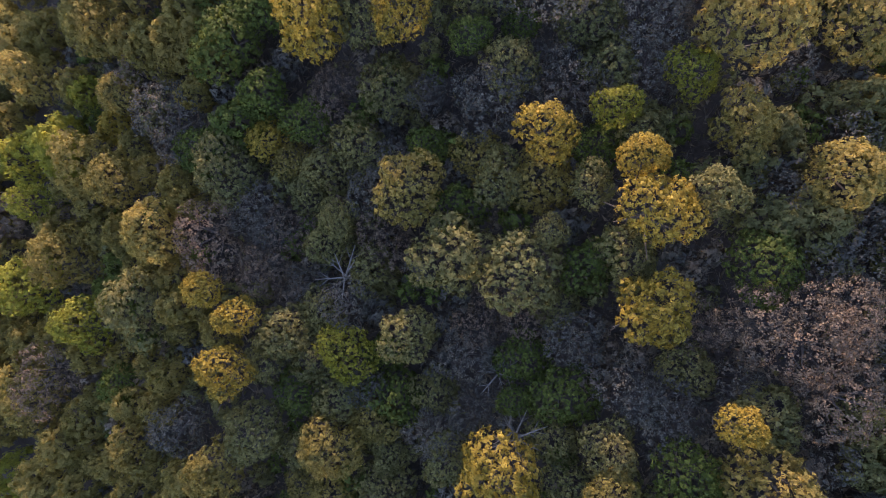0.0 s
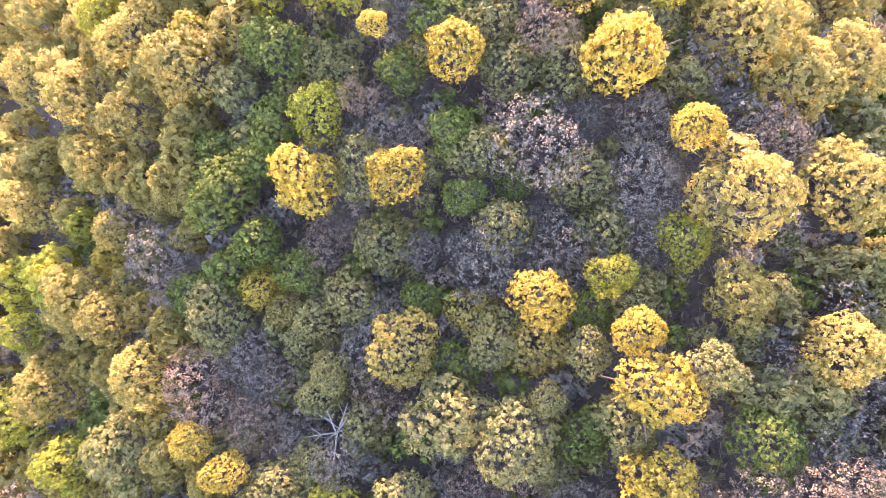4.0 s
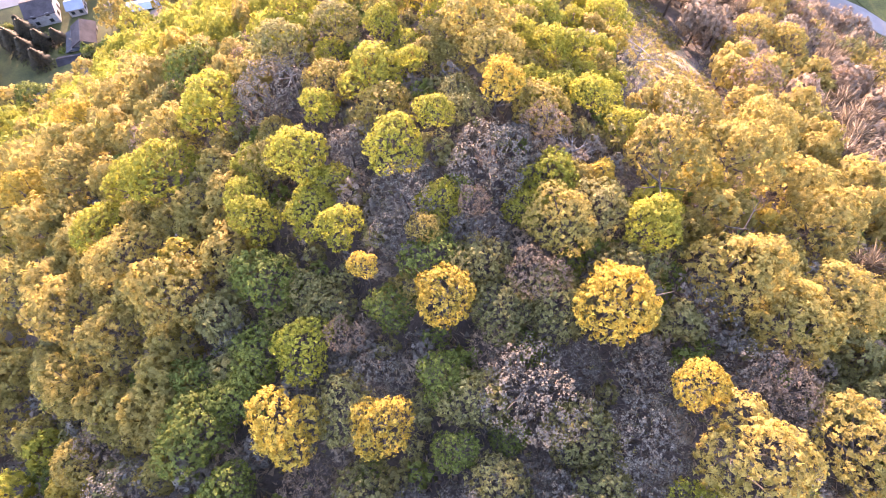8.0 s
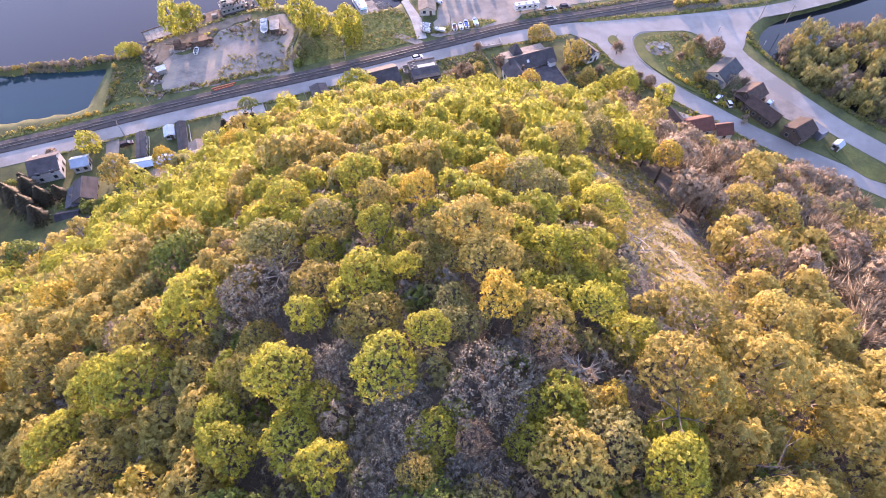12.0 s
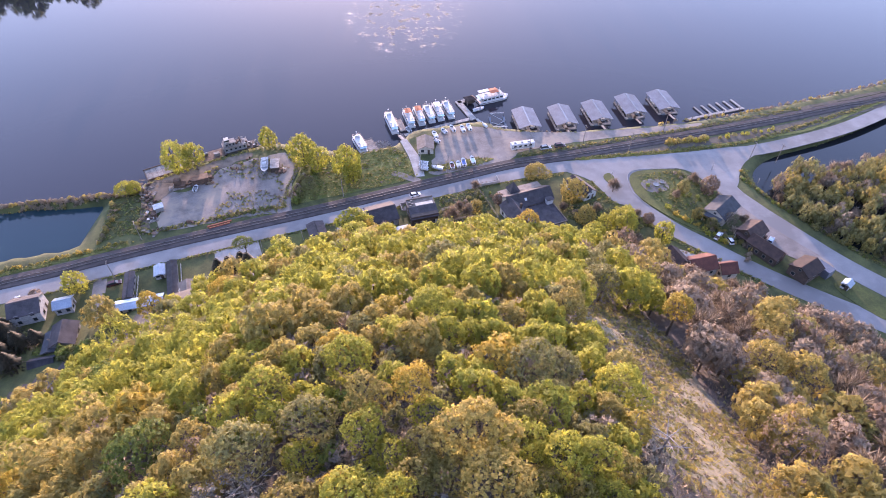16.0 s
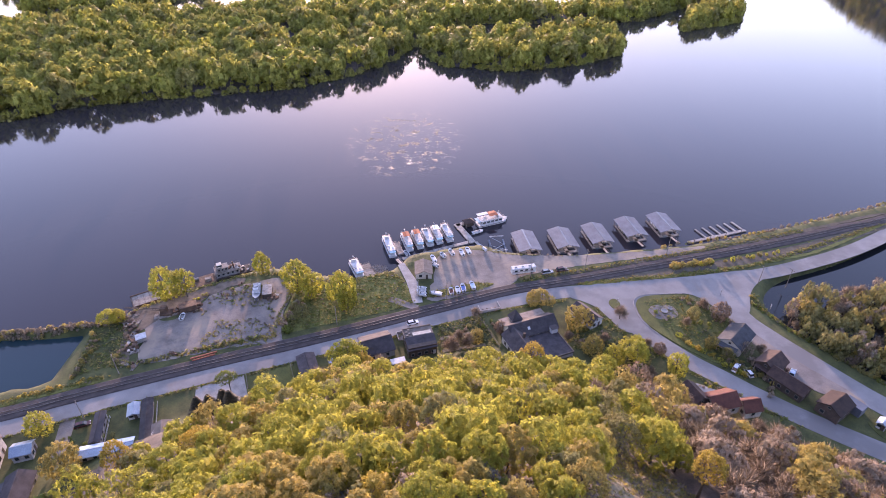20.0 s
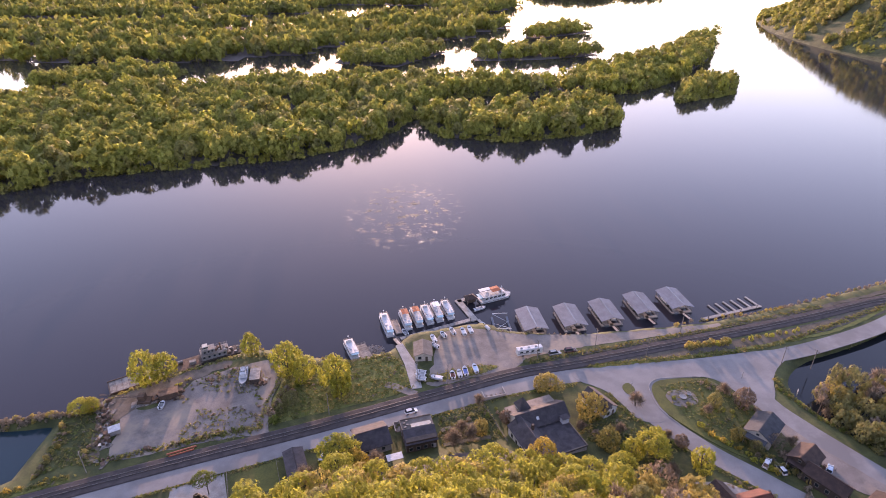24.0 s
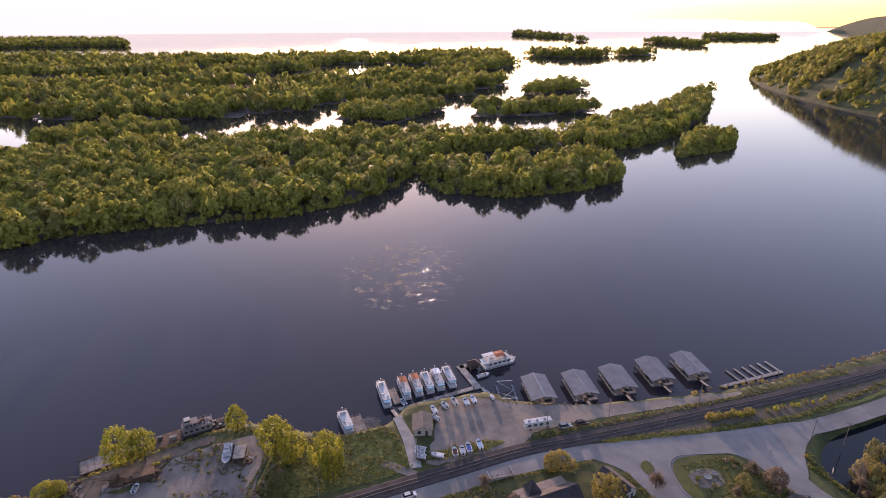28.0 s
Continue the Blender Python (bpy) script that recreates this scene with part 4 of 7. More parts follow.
TRIM = surface("window_trim", (0.2, 0.185, 0.17), (0.32, 0.3, 0.28), 1.2, 10, 0.6, bump=0.05)
GLASS, nt, bsdf = nodes_of("window_glass")
bsdf.inputs["Base Color"].default_value = (0.03, 0.035, 0.04, 1)
bsdf.inputs["Roughness"].default_value = 0.06


# ---- parts that many things share ----
def put(name, parent, material, build, label=""):
    bm = bmesh.new()
    build(bm)
    return part(name, bm, material, parent, label)


def gable(bm, w, l, eave, ridge, over=0.4, thick=0.16):
    """Two roof slabs with their ridge along y."""
    run = w / 2 + over
    fall = (ridge - eave) / (w / 2)
    for s in (-1, 1):
        low = eave - fall * over
        v = []
        for dz in (0, thick):
            v += [bm.verts.new(p) for p in ((0, -l / 2 - over, ridge + dz), (s * run, -l / 2 - over, low + dz), (s * run, l / 2 + over, low + dz), (0, l / 2 + over, ridge + dz))]
        for q in ((0, 1, 2, 3), (4, 5, 6, 7), (0, 1, 5, 4), (1, 2, 6, 5), (2, 3, 7, 6), (3, 0, 4, 7)):
            bm.faces.new([v[i] for i in q])
    bmesh.ops.recalc_face_normals(bm, faces=bm.faces)


def gable_walls(bm, w, l, eave, ridge, base=-0.5):
    ring = [(-w / 2, base), (w / 2, base), (w / 2, eave), (0, ridge - 0.03), (-w / 2, eave)]
    a = [bm.verts.new((x, -l / 2, z)) for x, z in ring]
    b = [bm.verts.new((x, l / 2, z)) for x, z in ring]
    bm.faces.new(a), bm.faces.new(b[::-1])
    for k in range(5):
        bm.faces.new((a[k], b[k], b[(k + 1) % 5], a[(k + 1) % 5]))
    bmesh.ops.recalc_face_normals(bm, faces=bm.faces)


def window(parent, x, y, z, w, h, turn, frame_material=None):
    """A framed pane set into a wall, facing local -y before its turn."""
    m = pose(x, y, z, 0, 0, turn)

    def rim(bm):
        t = 0.09
        for bx, bz, sx, sz in ((0, 0, w + 2 * t, t), (0, h + t, w + 2 * t, t), (-(w + t) / 2, t, t, h), ((w + t) / 2, t, t, h)):
            box(bm, bx, 0, bz, sx, 0.12, sz)
        bm.transform(m)

    f = put("window", parent, frame_material or TRIM, rim)
    p = put("pane", f, GLASS, lambda bm: (box(bm, 0, 0.0, 0.09, w, 0.05, h), bm.transform(m)))
    return f


def house(name, x, y, turn, w, l, eave, ridge, wall, roof, label, z=3.0, windows=2, chimney=False, doors=True, porch=0.0, group="houses below the bluff", roof_label=""):
    """A gabled house: walls, roof, windows, a door, maybe a chimney and a porch."""
    t = thing(name, x, y, z, turn, label, "house" if "shed" not in name else "shed", group)
    walls = put("wall", t, wall, lambda bm: gable_walls(bm, w, l, eave, ridge))
    cover = put("roof", t, roof, lambda bm: gable(bm, w, l, eave, ridge), roof_label)
    put("ridge_cap", cover, roof, lambda bm: box(bm, 0, 0, ridge + 0.1, 0.3, l + 0.7, 0.1))
    for s in (-1, 1):
        for k in range(windows):
            wy = -l / 2 + l * (k + 0.5) / windows
            window(walls, s * (w / 2 + 0.03), wy, 0.9, 1.0, min(1.2, eave - 1.3), 90 * s)
            if eave > 4.2:
                window(walls, s * (w / 2 + 0.03), wy, 3.4, 1.0, 1.1, 90 * s)
    for s in (-1, 1):
        window(walls, -w / 5, s * (l / 2 + 0.03), 0.9, 1.2, min(1.2, eave - 1.2), 0)
        if ridge > 4.6:
            window(walls, 0, s * (l / 2 + 0.03), eave + 0.1, 0.8, 0.7, 0)
    if doors:
        d = put("door", walls, BROWN_WALL, lambda bm: box(bm, w / 5, -l / 2 - 0.04, 0.05, 0.95, 0.1, 2.05, bevel=0.01))
        put("door_handle", d, STEEL, lambda bm: box(bm, w / 5 + 0.35, -l / 2 - 0.12, 1.0, 0.12, 0.06, 0.04))
    if chimney:
        put("chimney", cover, ROOF_BROWN, lambda bm: (box(bm, w / 5, l / 5, eave, 0.7, 0.7, ridge - eave + 0.9), box(bm, w / 5, l / 5, ridge + 0.9, 0.85, 0.85, 0.12)), "brick chimney")
    if porch:
        put("porch_roof", cover, roof, lambda bm: box(bm, 0, -l / 2 - porch / 2, eave - 0.5, w * 0.8, porch, 0.14))
        for s in (-1, 1):
            put("porch_post", walls, WHITE, lambda bm: box(bm, s * w * 0.36, -l / 2 - porch + 0.2, 0, 0.14, 0.14, eave - 0.5))
    return t


def hull(bm, length, beam, low, high, bow=0.35, flare=0.85, stern=0.9):
    """A boat's hull, bow towards +y, lofted in sections."""
    rows = []
    for k in range(9):
        s = k / 8
        half = beam / 2 * (1 if s < 1 - bow else math.sqrt(max(0.0, 1 - ((s - 1 + bow) / bow) ** 2)) * 0.98 + 0.02) * (stern + (1 - stern) * min(1, s * 4))
        rise = (high - low) * 0.25 * max(0, (s - 0.6) / 0.4) ** 2
        y = (s - 0.5) * length
        rows.append([bm.verts.new(p) for p in ((-half, y, high + rise), (-half * flare, y, low), (0, y, low - 0.15), (half * flare, y, low), (half, y, high + rise))])
    for a, b in zip(rows, rows[1:]):
        for k in range(4):
            bm.faces.new((a[k], b[k], b[k + 1], a[k + 1]))
        bm.faces.new((a[4], b[4], b[0], a[0]))
    bm.faces.new(rows[0]), bm.faces.new(rows[-1][::-1])
    bmesh.ops.recalc_face_normals(bm, faces=bm.faces)


def rail_round(bm, w, l, z, h, y=0.0, step=1.2):
    """Thin rails and posts round a deck."""
    for hh in (h * 0.5, h):
        for x, yy, sx, sy in ((0, y - l / 2, w, 0.05), (0, y + l / 2, w, 0.05), (-w / 2, y, 0.05, l), (w / 2, y, 0.05, l)):
            box(bm, x, yy, z + hh, sx, sy, 0.05)
    for k in range(int(l / step) + 1):
        for s in (-1, 1):
            box(bm, s * w / 2, y - l / 2 + k * l / int(l / step), z, 0.05, 0.05, h)


def wheel(parent, x, y, r=0.33, wide=0.22, twin=False):
    def ring(bm, rr, ww):
        c = bmesh.ops.create_cone(bm, cap_ends=True, segments=14, radius1=rr, radius2=rr, depth=ww)
        bmesh.ops.rotate(bm, verts=c["verts"], cent=(0, 0, 0), matrix=Matrix.Rotation(radians(90), 3, "Y"))
        bmesh.ops.translate(bm, verts=c["verts"], vec=(x, y, r))

    tyre = put("wheel", parent, RUBBER, lambda bm: ring(bm, r, wide))
    put("rim", tyre, STEEL, lambda bm: ring(bm, r * 0.58, wide + 0.02))


def loft(bm, rows):
    """Skin between closed rings of points."""
    rings = [[bm.verts.new(p) for p in r] for r in rows]
    n = len(rings[0])
    for a, b in zip(rings, rings[1:]):
        for k in range(n):
            bm.faces.new((a[k], a[(k + 1) % n], b[(k + 1) % n], b[k]))
    bm.faces.new(rings[0][::-1]), bm.faces.new(rings[-1])
    bmesh.ops.recalc_face_normals(bm, faces=bm.faces)


def car(name, x, y, turn, paint, label, z=3.1, length=4.5, van=False, group="parked vehicles"):
    """A car: lower body, cabin with glass, four wheels, lamps. Its nose points to +y."""
    t = thing(name, x, y, z, turn, label, "car" if not van else "van", group)
    w, h1, h2 = 1.78, 0.85, 1.85 if van else 1.5

    def body(bm):
        rows = []
        for s, hh, ww in ((-0.5, 0.62, 0.86), (-0.47, h1, 0.97), (-0.1, h1 + 0.05, 1.0), (0.2, h1, 1.0), (0.44, h1 - 0.12, 0.95), (0.5, 0.52, 0.82)):
            a, b = w / 2 * ww, s * length
            rows.append([(-a, b, 0.28), (-a, b, hh * 0.75), (-a * 0.88, b, hh), (a * 0.88, b, hh), (a, b, hh * 0.75), (a, b, 0.28)])
        loft(bm, rows)

    def cabin(bm):
        rows = []
        for s, hh, ww in ((-0.47, h1, 0.8), (-0.40, h2 - 0.05, 0.72), (0.02, h2, 0.74), (0.12, h2 - 0.06, 0.72), (0.27, h1, 0.8)):
            a, b = w / 2 * ww, s * length
            rows.append([(-a * 1.1, b, h1 - 0.06), (-a, b, hh), (a, b, hh), (a * 1.1, b, h1 - 0.06)])
        loft(bm, rows)

    b = put("body", t, paint, body)
    put("cabin_glass", t, GLASS, cabin, "dark tinted car windows")
    put("roof_panel", t, paint, lambda bm: box(bm, 0, -0.16 * length, h2 - 0.02, w * 0.72, length * 0.42, 0.05, bevel=0.02))
    for sx in (-1, 1):
        for sy in (-0.31, 0.31):
            wheel(t, sx * (w / 2 - 0.1), sy * length)
        put("headlight", b, LAMP_CLEAR, lambda bm: box(bm, sx * 0.6, length * 0.47, 0.55, 0.35, 0.2, 0.15))
        put("tail_light", b, LAMP_RED, lambda bm: box(bm, sx * 0.65, -length * 0.49, 0.6, 0.3, 0.1, 0.18))
    return t


# ---- the marina ----
def slip_shed(x, y):
    """An open boat shed on floats: roof, posts, deck, boats' berths."""
    t = thing("boat_shed", x, y, 0, 9, "floating open-sided boat shed with a grey metal gable roof", "boat shed", "covered boat slips")
    w, l = 9.8, 15.4
    roof = put("roof", t, ROOF_METAL, lambda bm: gable(bm, w, l, 3.3, 4.7, 0.4, 0.12))
    put("ridge_cap", roof, CAR_GREY, lambda bm: box(bm, 0, 0, 4.76, 0.45, l + 0.8, 0.1))
    slope = math.hypot(w / 2, 1.4)
    for e in (-1, 1):
        tilt = Matrix.Translation((e * w / 4, 0, 4.12)) @ Matrix.Rotation(e * math.atan2(1.4, w / 2), 4, "Y")
        for k in range(1, 8):
            put("seam", roof, ROOF_METAL, lambda bm: (box(bm, 0, -l / 2 + k * l / 8, 0, slope, 0.04, 0.015), bm.transform(tilt)))
    put("deck", t, DECK, lambda bm: (box(bm, 0, 0, 0.15, 1.6, l, 0.45), box(bm, 0, -l / 2 + 0.7, 0.15, w, 1.4, 0.45)))
    for s in (-1, 1):
        put("side_float", t, TIMBER, lambda bm: box(bm, s * (w / 2 - 0.35), 0, 0.15, 0.7, l, 0.4))
        for k in range(6):
            put("post", t, TIMBER, lambda bm: box(bm, s * (w / 2 - 0.3), -l / 2 + 0.3 + k * (l - 0.6) / 5, 0.5, 0.18, 0.18, 3.0))
        put("eave_beam", t, TIMBER, lambda bm: box(bm, s * (w / 2 - 0.3), 0, 3.05, 0.2, l, 0.28))
    for s in (-1, 0, 1):
        put("gable_brace", t, TIMBER, lambda bm: box(bm, s * 2.6, -l / 2 + 0.1, 3.0, 0.15, 0.15, 1.55 - abs(s) * 0.62))
    put("tie_beam", t, TIMBER, lambda bm: box(bm, 0, -l / 2 + 0.1, 2.95, w, 0.18, 0.25))
    for s, dy, c in ((-1, 3.2, WHITE), (1, -0.5, WHITE), (-1, -4.5, CAR_GREY), (1, 5.0, BLUE_CANVAS)):
        put("moored_hull", t, c, lambda bm: (hull(bm, 6.5, 2.2, 0.1, 0.9), bm.transform(Matrix.Translation((s * 2.5, dy, 0)))), "small moored boat under the roof")
    return t


for x, y in ((39, 228.5), (56.2, 231.2), (72.8, 235.2), (90, 241), (106.6, 245)):
    slip_shed(x, y)
    g = thing("gangway", x + 1.5, y - 9.0, 0.6, 8, "narrow timber gangway from shore to a boat shed", "gangway", "gangways")
    put("walkway", g, DECK, lambda bm: (box(bm, 0, -2.2, 0.1, 1.1, 5.4, 0.16), bm.transform(Matrix.Rotation(radians(-9), 4, "X"))))
    for s in (-1, 1):
        put("handrail", g, TIMBER, lambda bm: (box(bm, s * 0.52, -2.2, 1.0, 0.06, 5.4, 0.07), box(bm, s * 0.52, -4.6, 0.2, 0.06, 0.06, 0.85), box(bm, s * 0.52, 0.3, 0.2, 0.06, 0.06, 0.85), bm.transform(Matrix.Rotation(radians(-9), 4, "X"))))

finger_dock = thing("finger_dock", 130.2, 237.6, 0, 19, "weathered floating dock with six narrow fingers", "dock")
put("main_walk", finger_dock, DECK, lambda bm: box(bm, 0, 0, 0.15, 33, 1.6, 0.5))
for k in range(6):
    put("finger", finger_dock, DECK, lambda bm: box(bm, -5.8 + k * 4.3, 4.6, 0.15, 0.9, 7.8, 0.45))
for k in range(4):
    put("pile", finger_dock, TIMBER, lambda bm: tube(bm, [(-14 + k * 9, -1.0, -2), (-14 + k * 9, -1.0, 2.6)], 0.16, 8))

main_dock = thing("marina_dock", -1.2, 225.4, 0, 25, "long weathered floating dock behind the houseboats", "dock")
for k in range(9):
    put("dock_section", main_dock, DECK, lambda bm: box(bm, -15.2 + k * 3.8, 0, 0.15, 3.74, 2.0, 0.5))
for k in range(5):
    put("pile", main_dock, TIMBER, lambda bm: tube(bm, [(-15 + k * 7.5, -1.2, -2), (-15 + k * 7.5, -1.2, 2.4)], 0.15, 8))
pier = thing("fuel_pier", 11.5, 239.5, 0, 24, "timber pier reaching out to a small hipped shelter", "dock")
for k in range(5):
    put("pier_section", pier, DECK, lambda bm: box(bm, 0, -7 + k * 3.6, 0.15, 3.0, 3.54, 0.55))
put("cross_walk", pier, DECK, lambda bm: box(bm, 4.0, 8.2, 0.15, 9.0, 2.4, 0.55))
put("shore_walk", pier, DECK, lambda bm: box(bm, 1.5, -12.2, 0.5, 1.4, 7.0, 0.2))
shelter = thing("pier_shelter", 13.6, 246.3, 0.7, 24, "small dark hipped shelter on the pier", "shelter")
put("roof", shelter, ROOF_BROWN, lambda bm: loft(bm, [[(-2.6, -2.3, 2.3), (2.6, -2.3, 2.3), (2.6, 2.3, 2.3), (-2.6, 2.3, 2.3)], [(-2.6, -2.3, 2.45), (2.6, -2.3, 2.45), (2.6, 2.3, 2.45), (-2.6, 2.3, 2.45)], [(-0.5, -0.05, 3.9), (0.5, -0.05, 3.9), (0.5, 0.05, 3.9), (-0.5, 0.05, 3.9)]]))
put("cabin_wall", shelter, BROWN_WALL, lambda bm: box(bm, 0, 0.4, 0, 3.8, 3.0, 2.35))
for a in (-1, 1):
    for b in (-1, 1):
        put("post", shelter, TIMBER, lambda bm: box(bm, a * 2.3, b * 2.0, 0, 0.16, 0.16, 2.35))


def houseboat(x, y, turn, length, canopy, label, beam=3.9):
    """A two-deck rental houseboat with its bow to +y."""
    t = thing("houseboat", x, y, 0, turn, label, "houseboat", "moored houseboats")
    put("hull", t, WHITE, lambda bm: hull(bm, length, beam, -0.3, 1.0, 0.22, 0.9, 0.95))
    put("boot_stripe", t, CAR_DARK if canopy is CANVAS else BLUE_CANVAS, lambda bm: box(bm, 0, -length * 0.1, 0.55, beam * 0.985, length * 0.74, 0.14))
    cl = length * 0.66
    cab = put("cabin", t, WHITE, lambda bm: box(bm, 0, -length * 0.06, 1.0, beam * 0.86, cl, 2.1, bevel=0.12))
    for s in (-1, 1):
        for k in range(5):
            put("cabin_window", cab, GLASS, lambda bm: box(bm, s * beam * 0.43, -length * 0.06 - cl * 0.4 + k * cl * 0.2, 1.75, 0.05, cl * 0.14, 0.75))
    put("stern_window", cab, GLASS, lambda bm: box(bm, 0, -length * 0.06 - cl / 2, 1.6, beam * 0.55, 0.06, 1.1))
    put("upper_deck", t, WHITE, lambda bm: box(bm, 0, -length * 0.08, 3.1, beam * 0.96, cl * 1.1, 0.14, bevel=0.04))
    put("stern_platform", t, TEAL_TRIM, lambda bm: box(bm, 0, -length * 0.46, 3.0, beam * 0.8, length * 0.14, 0.08), "aqua stern awning")
    put("deck_rail", t, STEEL, lambda bm: rail_round(bm, beam * 0.93, cl * 1.05, 3.24, 0.85, -length * 0.08))
    put("helm_console", t, WHITE, lambda bm: box(bm, 0, length * 0.16, 3.24, beam * 0.6, 0.9, 1.0, bevel=0.08, taper=0.85))
    put("bow_rail", t, STEEL, lambda bm: rail_round(bm, beam * 0.6, length * 0.14, 1.15, 0.7, length * 0.36))
    put("slide", t, TEAL_TRIM, lambda bm: (box(bm, 0, 0, 0, 0.7, length * 0.2, 0.12), bm.transform(Matrix.Translation((beam * 0.2, -length * 0.4, 2.6)) @ Matrix.Rotation(radians(28), 4, "X"))), "aqua water slide")
    if canopy:
        top = put("canopy", t, canopy, lambda bm: loft(bm, [[(-beam * 0.42, yy, 5.15), (0, yy, 5.35), (beam * 0.42, yy, 5.15), (beam * 0.42, yy, 5.08), (0, yy, 5.27), (-beam * 0.42, yy, 5.08)] for yy in (-length * 0.15, length * 0.0, length * 0.12)]), "orange canvas awning" if canopy is CANVAS else "")
        for a in (-1, 1):
            for b in (-0.14, 0.11):
                put("canopy_pole", top, STEEL, lambda bm: tube(bm, [(a * beam * 0.4, b * length, 3.2), (a * beam * 0.4, b * length, 5.12)], 0.035, 5))
    put("mast", t, WHITE, lambda bm: (tube(bm, [(0, length * 0.2, 3.2), (0, length * 0.2, 5.6)], 0.05, 5), box(bm, 0, length * 0.2, 5.5, 0.5, 0.5, 0.25, bevel=0.08)))
    put("air_conditioner", t, WHITE, lambda bm: box(bm, -beam * 0.2, -length * 0.22, 3.24, 0.9, 1.1, 0.4, bevel=0.06))
    return t


for x, y, turn, length, canopy, label in (
    (-23.7, 228.2, 18, 19, None, "long white houseboat without an awning at the dock's end"),
    (-15.7, 231.8, 17, 16, CANVAS, "white houseboat with an orange canvas awning at the dock"),
    (-11.0, 233.9, 17, 16, CANVAS, "white houseboat with an orange canvas awning at the dock"),
    (-6.4, 235.7, 17, 15.5, None, "white houseboat with a bare upper deck at the dock"),
    (-2.2, 237.6, 17, 15.5, ROOF_BLUE, "white houseboat with a pale blue awning at the dock"),
    (2.6, 239.5, 17, 15.5, None, "white houseboat with a bare upper deck at the dock")):
    houseboat(x, y, turn, length * 0.92, canopy, label, 3.5)
b = houseboat(25.2, 250.5, -66, 16.5, CANVAS, "white two-deck tour boat with an orange awning at the pier", 5.2)
put("white_awning", b, WHITE, lambda bm: box(bm, -1.2, -5.0, 5.2, 2.4, 5.5, 0.12, bevel=0.04))

tender = thing("utility_float", -19.0, 226.5, 0, 18, "grey decked float between two houseboats", "float")
put("deck", tender, DECK, lambda bm: box(bm, 0, 0, 0.1, 2.6, 9.5, 0.6))
put("awning_frame", tender, STEEL, lambda bm: rail_round(bm, 2.3, 8.5, 0.7, 1.0))
flat = thing("gangway", -17.2, 213.6, 1.5, 26, "sloping timber gangway from the bank to the dock", "gangway", "gangways")
put("walkway", flat, DECK, lambda bm: (box(bm, 0, 0, 0, 1.5, 9, 0.18), bm.transform(Matrix.Rotation(radians(-9), 4, "X"))))
for s in (-1, 1):
    put("handrail", flat, TIMBER, lambda bm: (box(bm, s * 0.7, 0, 1.0, 0.06, 9, 0.07), box(bm, s * 0.7, -4.2, 0.1, 0.06, 0.06, 0.9), box(bm, s * 0.7, 4.2, 0.1, 0.06, 0.06, 0.9), bm.transform(Matrix.Rotation(radians(-9), 4, "X"))))
tagged(slab("boat_ramp", [(-18.2, 210), (-15.5, 211.5), (-9.2, 198), (-6.8, 185), (-10.5, 184.2), (-13.8, 198)], 3.2, CONCRETE, 0.8), "pale concrete boat ramp beside the grass", "ramp", kind="structure")

house("boat_shed_office", -7.0, 204.6, 3, 6.6, 8.6, 2.6, 4.0, CREAM, ROOF_TAN, "small cream marina hut with a brown shingle roof", windows=2, group="marina buildings")


def small_boat(x, y, turn, length, cover, label, trailer=True, z=3.1, name="small_boat"):
    t = thing(name, x, y, z, turn, label, "boat", "boats in the yard")
    lift = 0.55 if trailer else 0.0
    put("hull", t, WHITE, lambda bm: (hull(bm, length, 2.0, lift + 0.1, lift + 0.95, 0.4, 0.75), None))
    put("cockpit", t, cover, lambda bm: box(bm, 0, -length * 0.12, lift + 0.9, 1.6, length * 0.55, 0.16, bevel=0.06, taper=0.85))
    put("windscreen", t, GLASS, lambda bm: box(bm, 0, length * 0.17, lift + 0.95, 1.5, 0.12, 0.35, taper=0.8))
    put("outboard", t, RUBBER, lambda bm: box(bm, 0, -length * 0.53, lift + 0.5, 0.35, 0.4, 0.8, bevel=0.08))
    if trailer:
        fr = put("trailer", t, STEEL, lambda bm: (box(bm, 0, length * 0.1, 0.35, 0.12, length * 1.15, 0.12), box(bm, 0, -length * 0.15, 0.35, 1.9, 0.12, 0.12), box(bm, 0, -length * 0.15, 0.4, 0.12, 0.12, 0.35)))
        for s in (-1, 1):
            wheel(fr, s * 0.95, -length * 0.15, 0.3, 0.18)
    return t


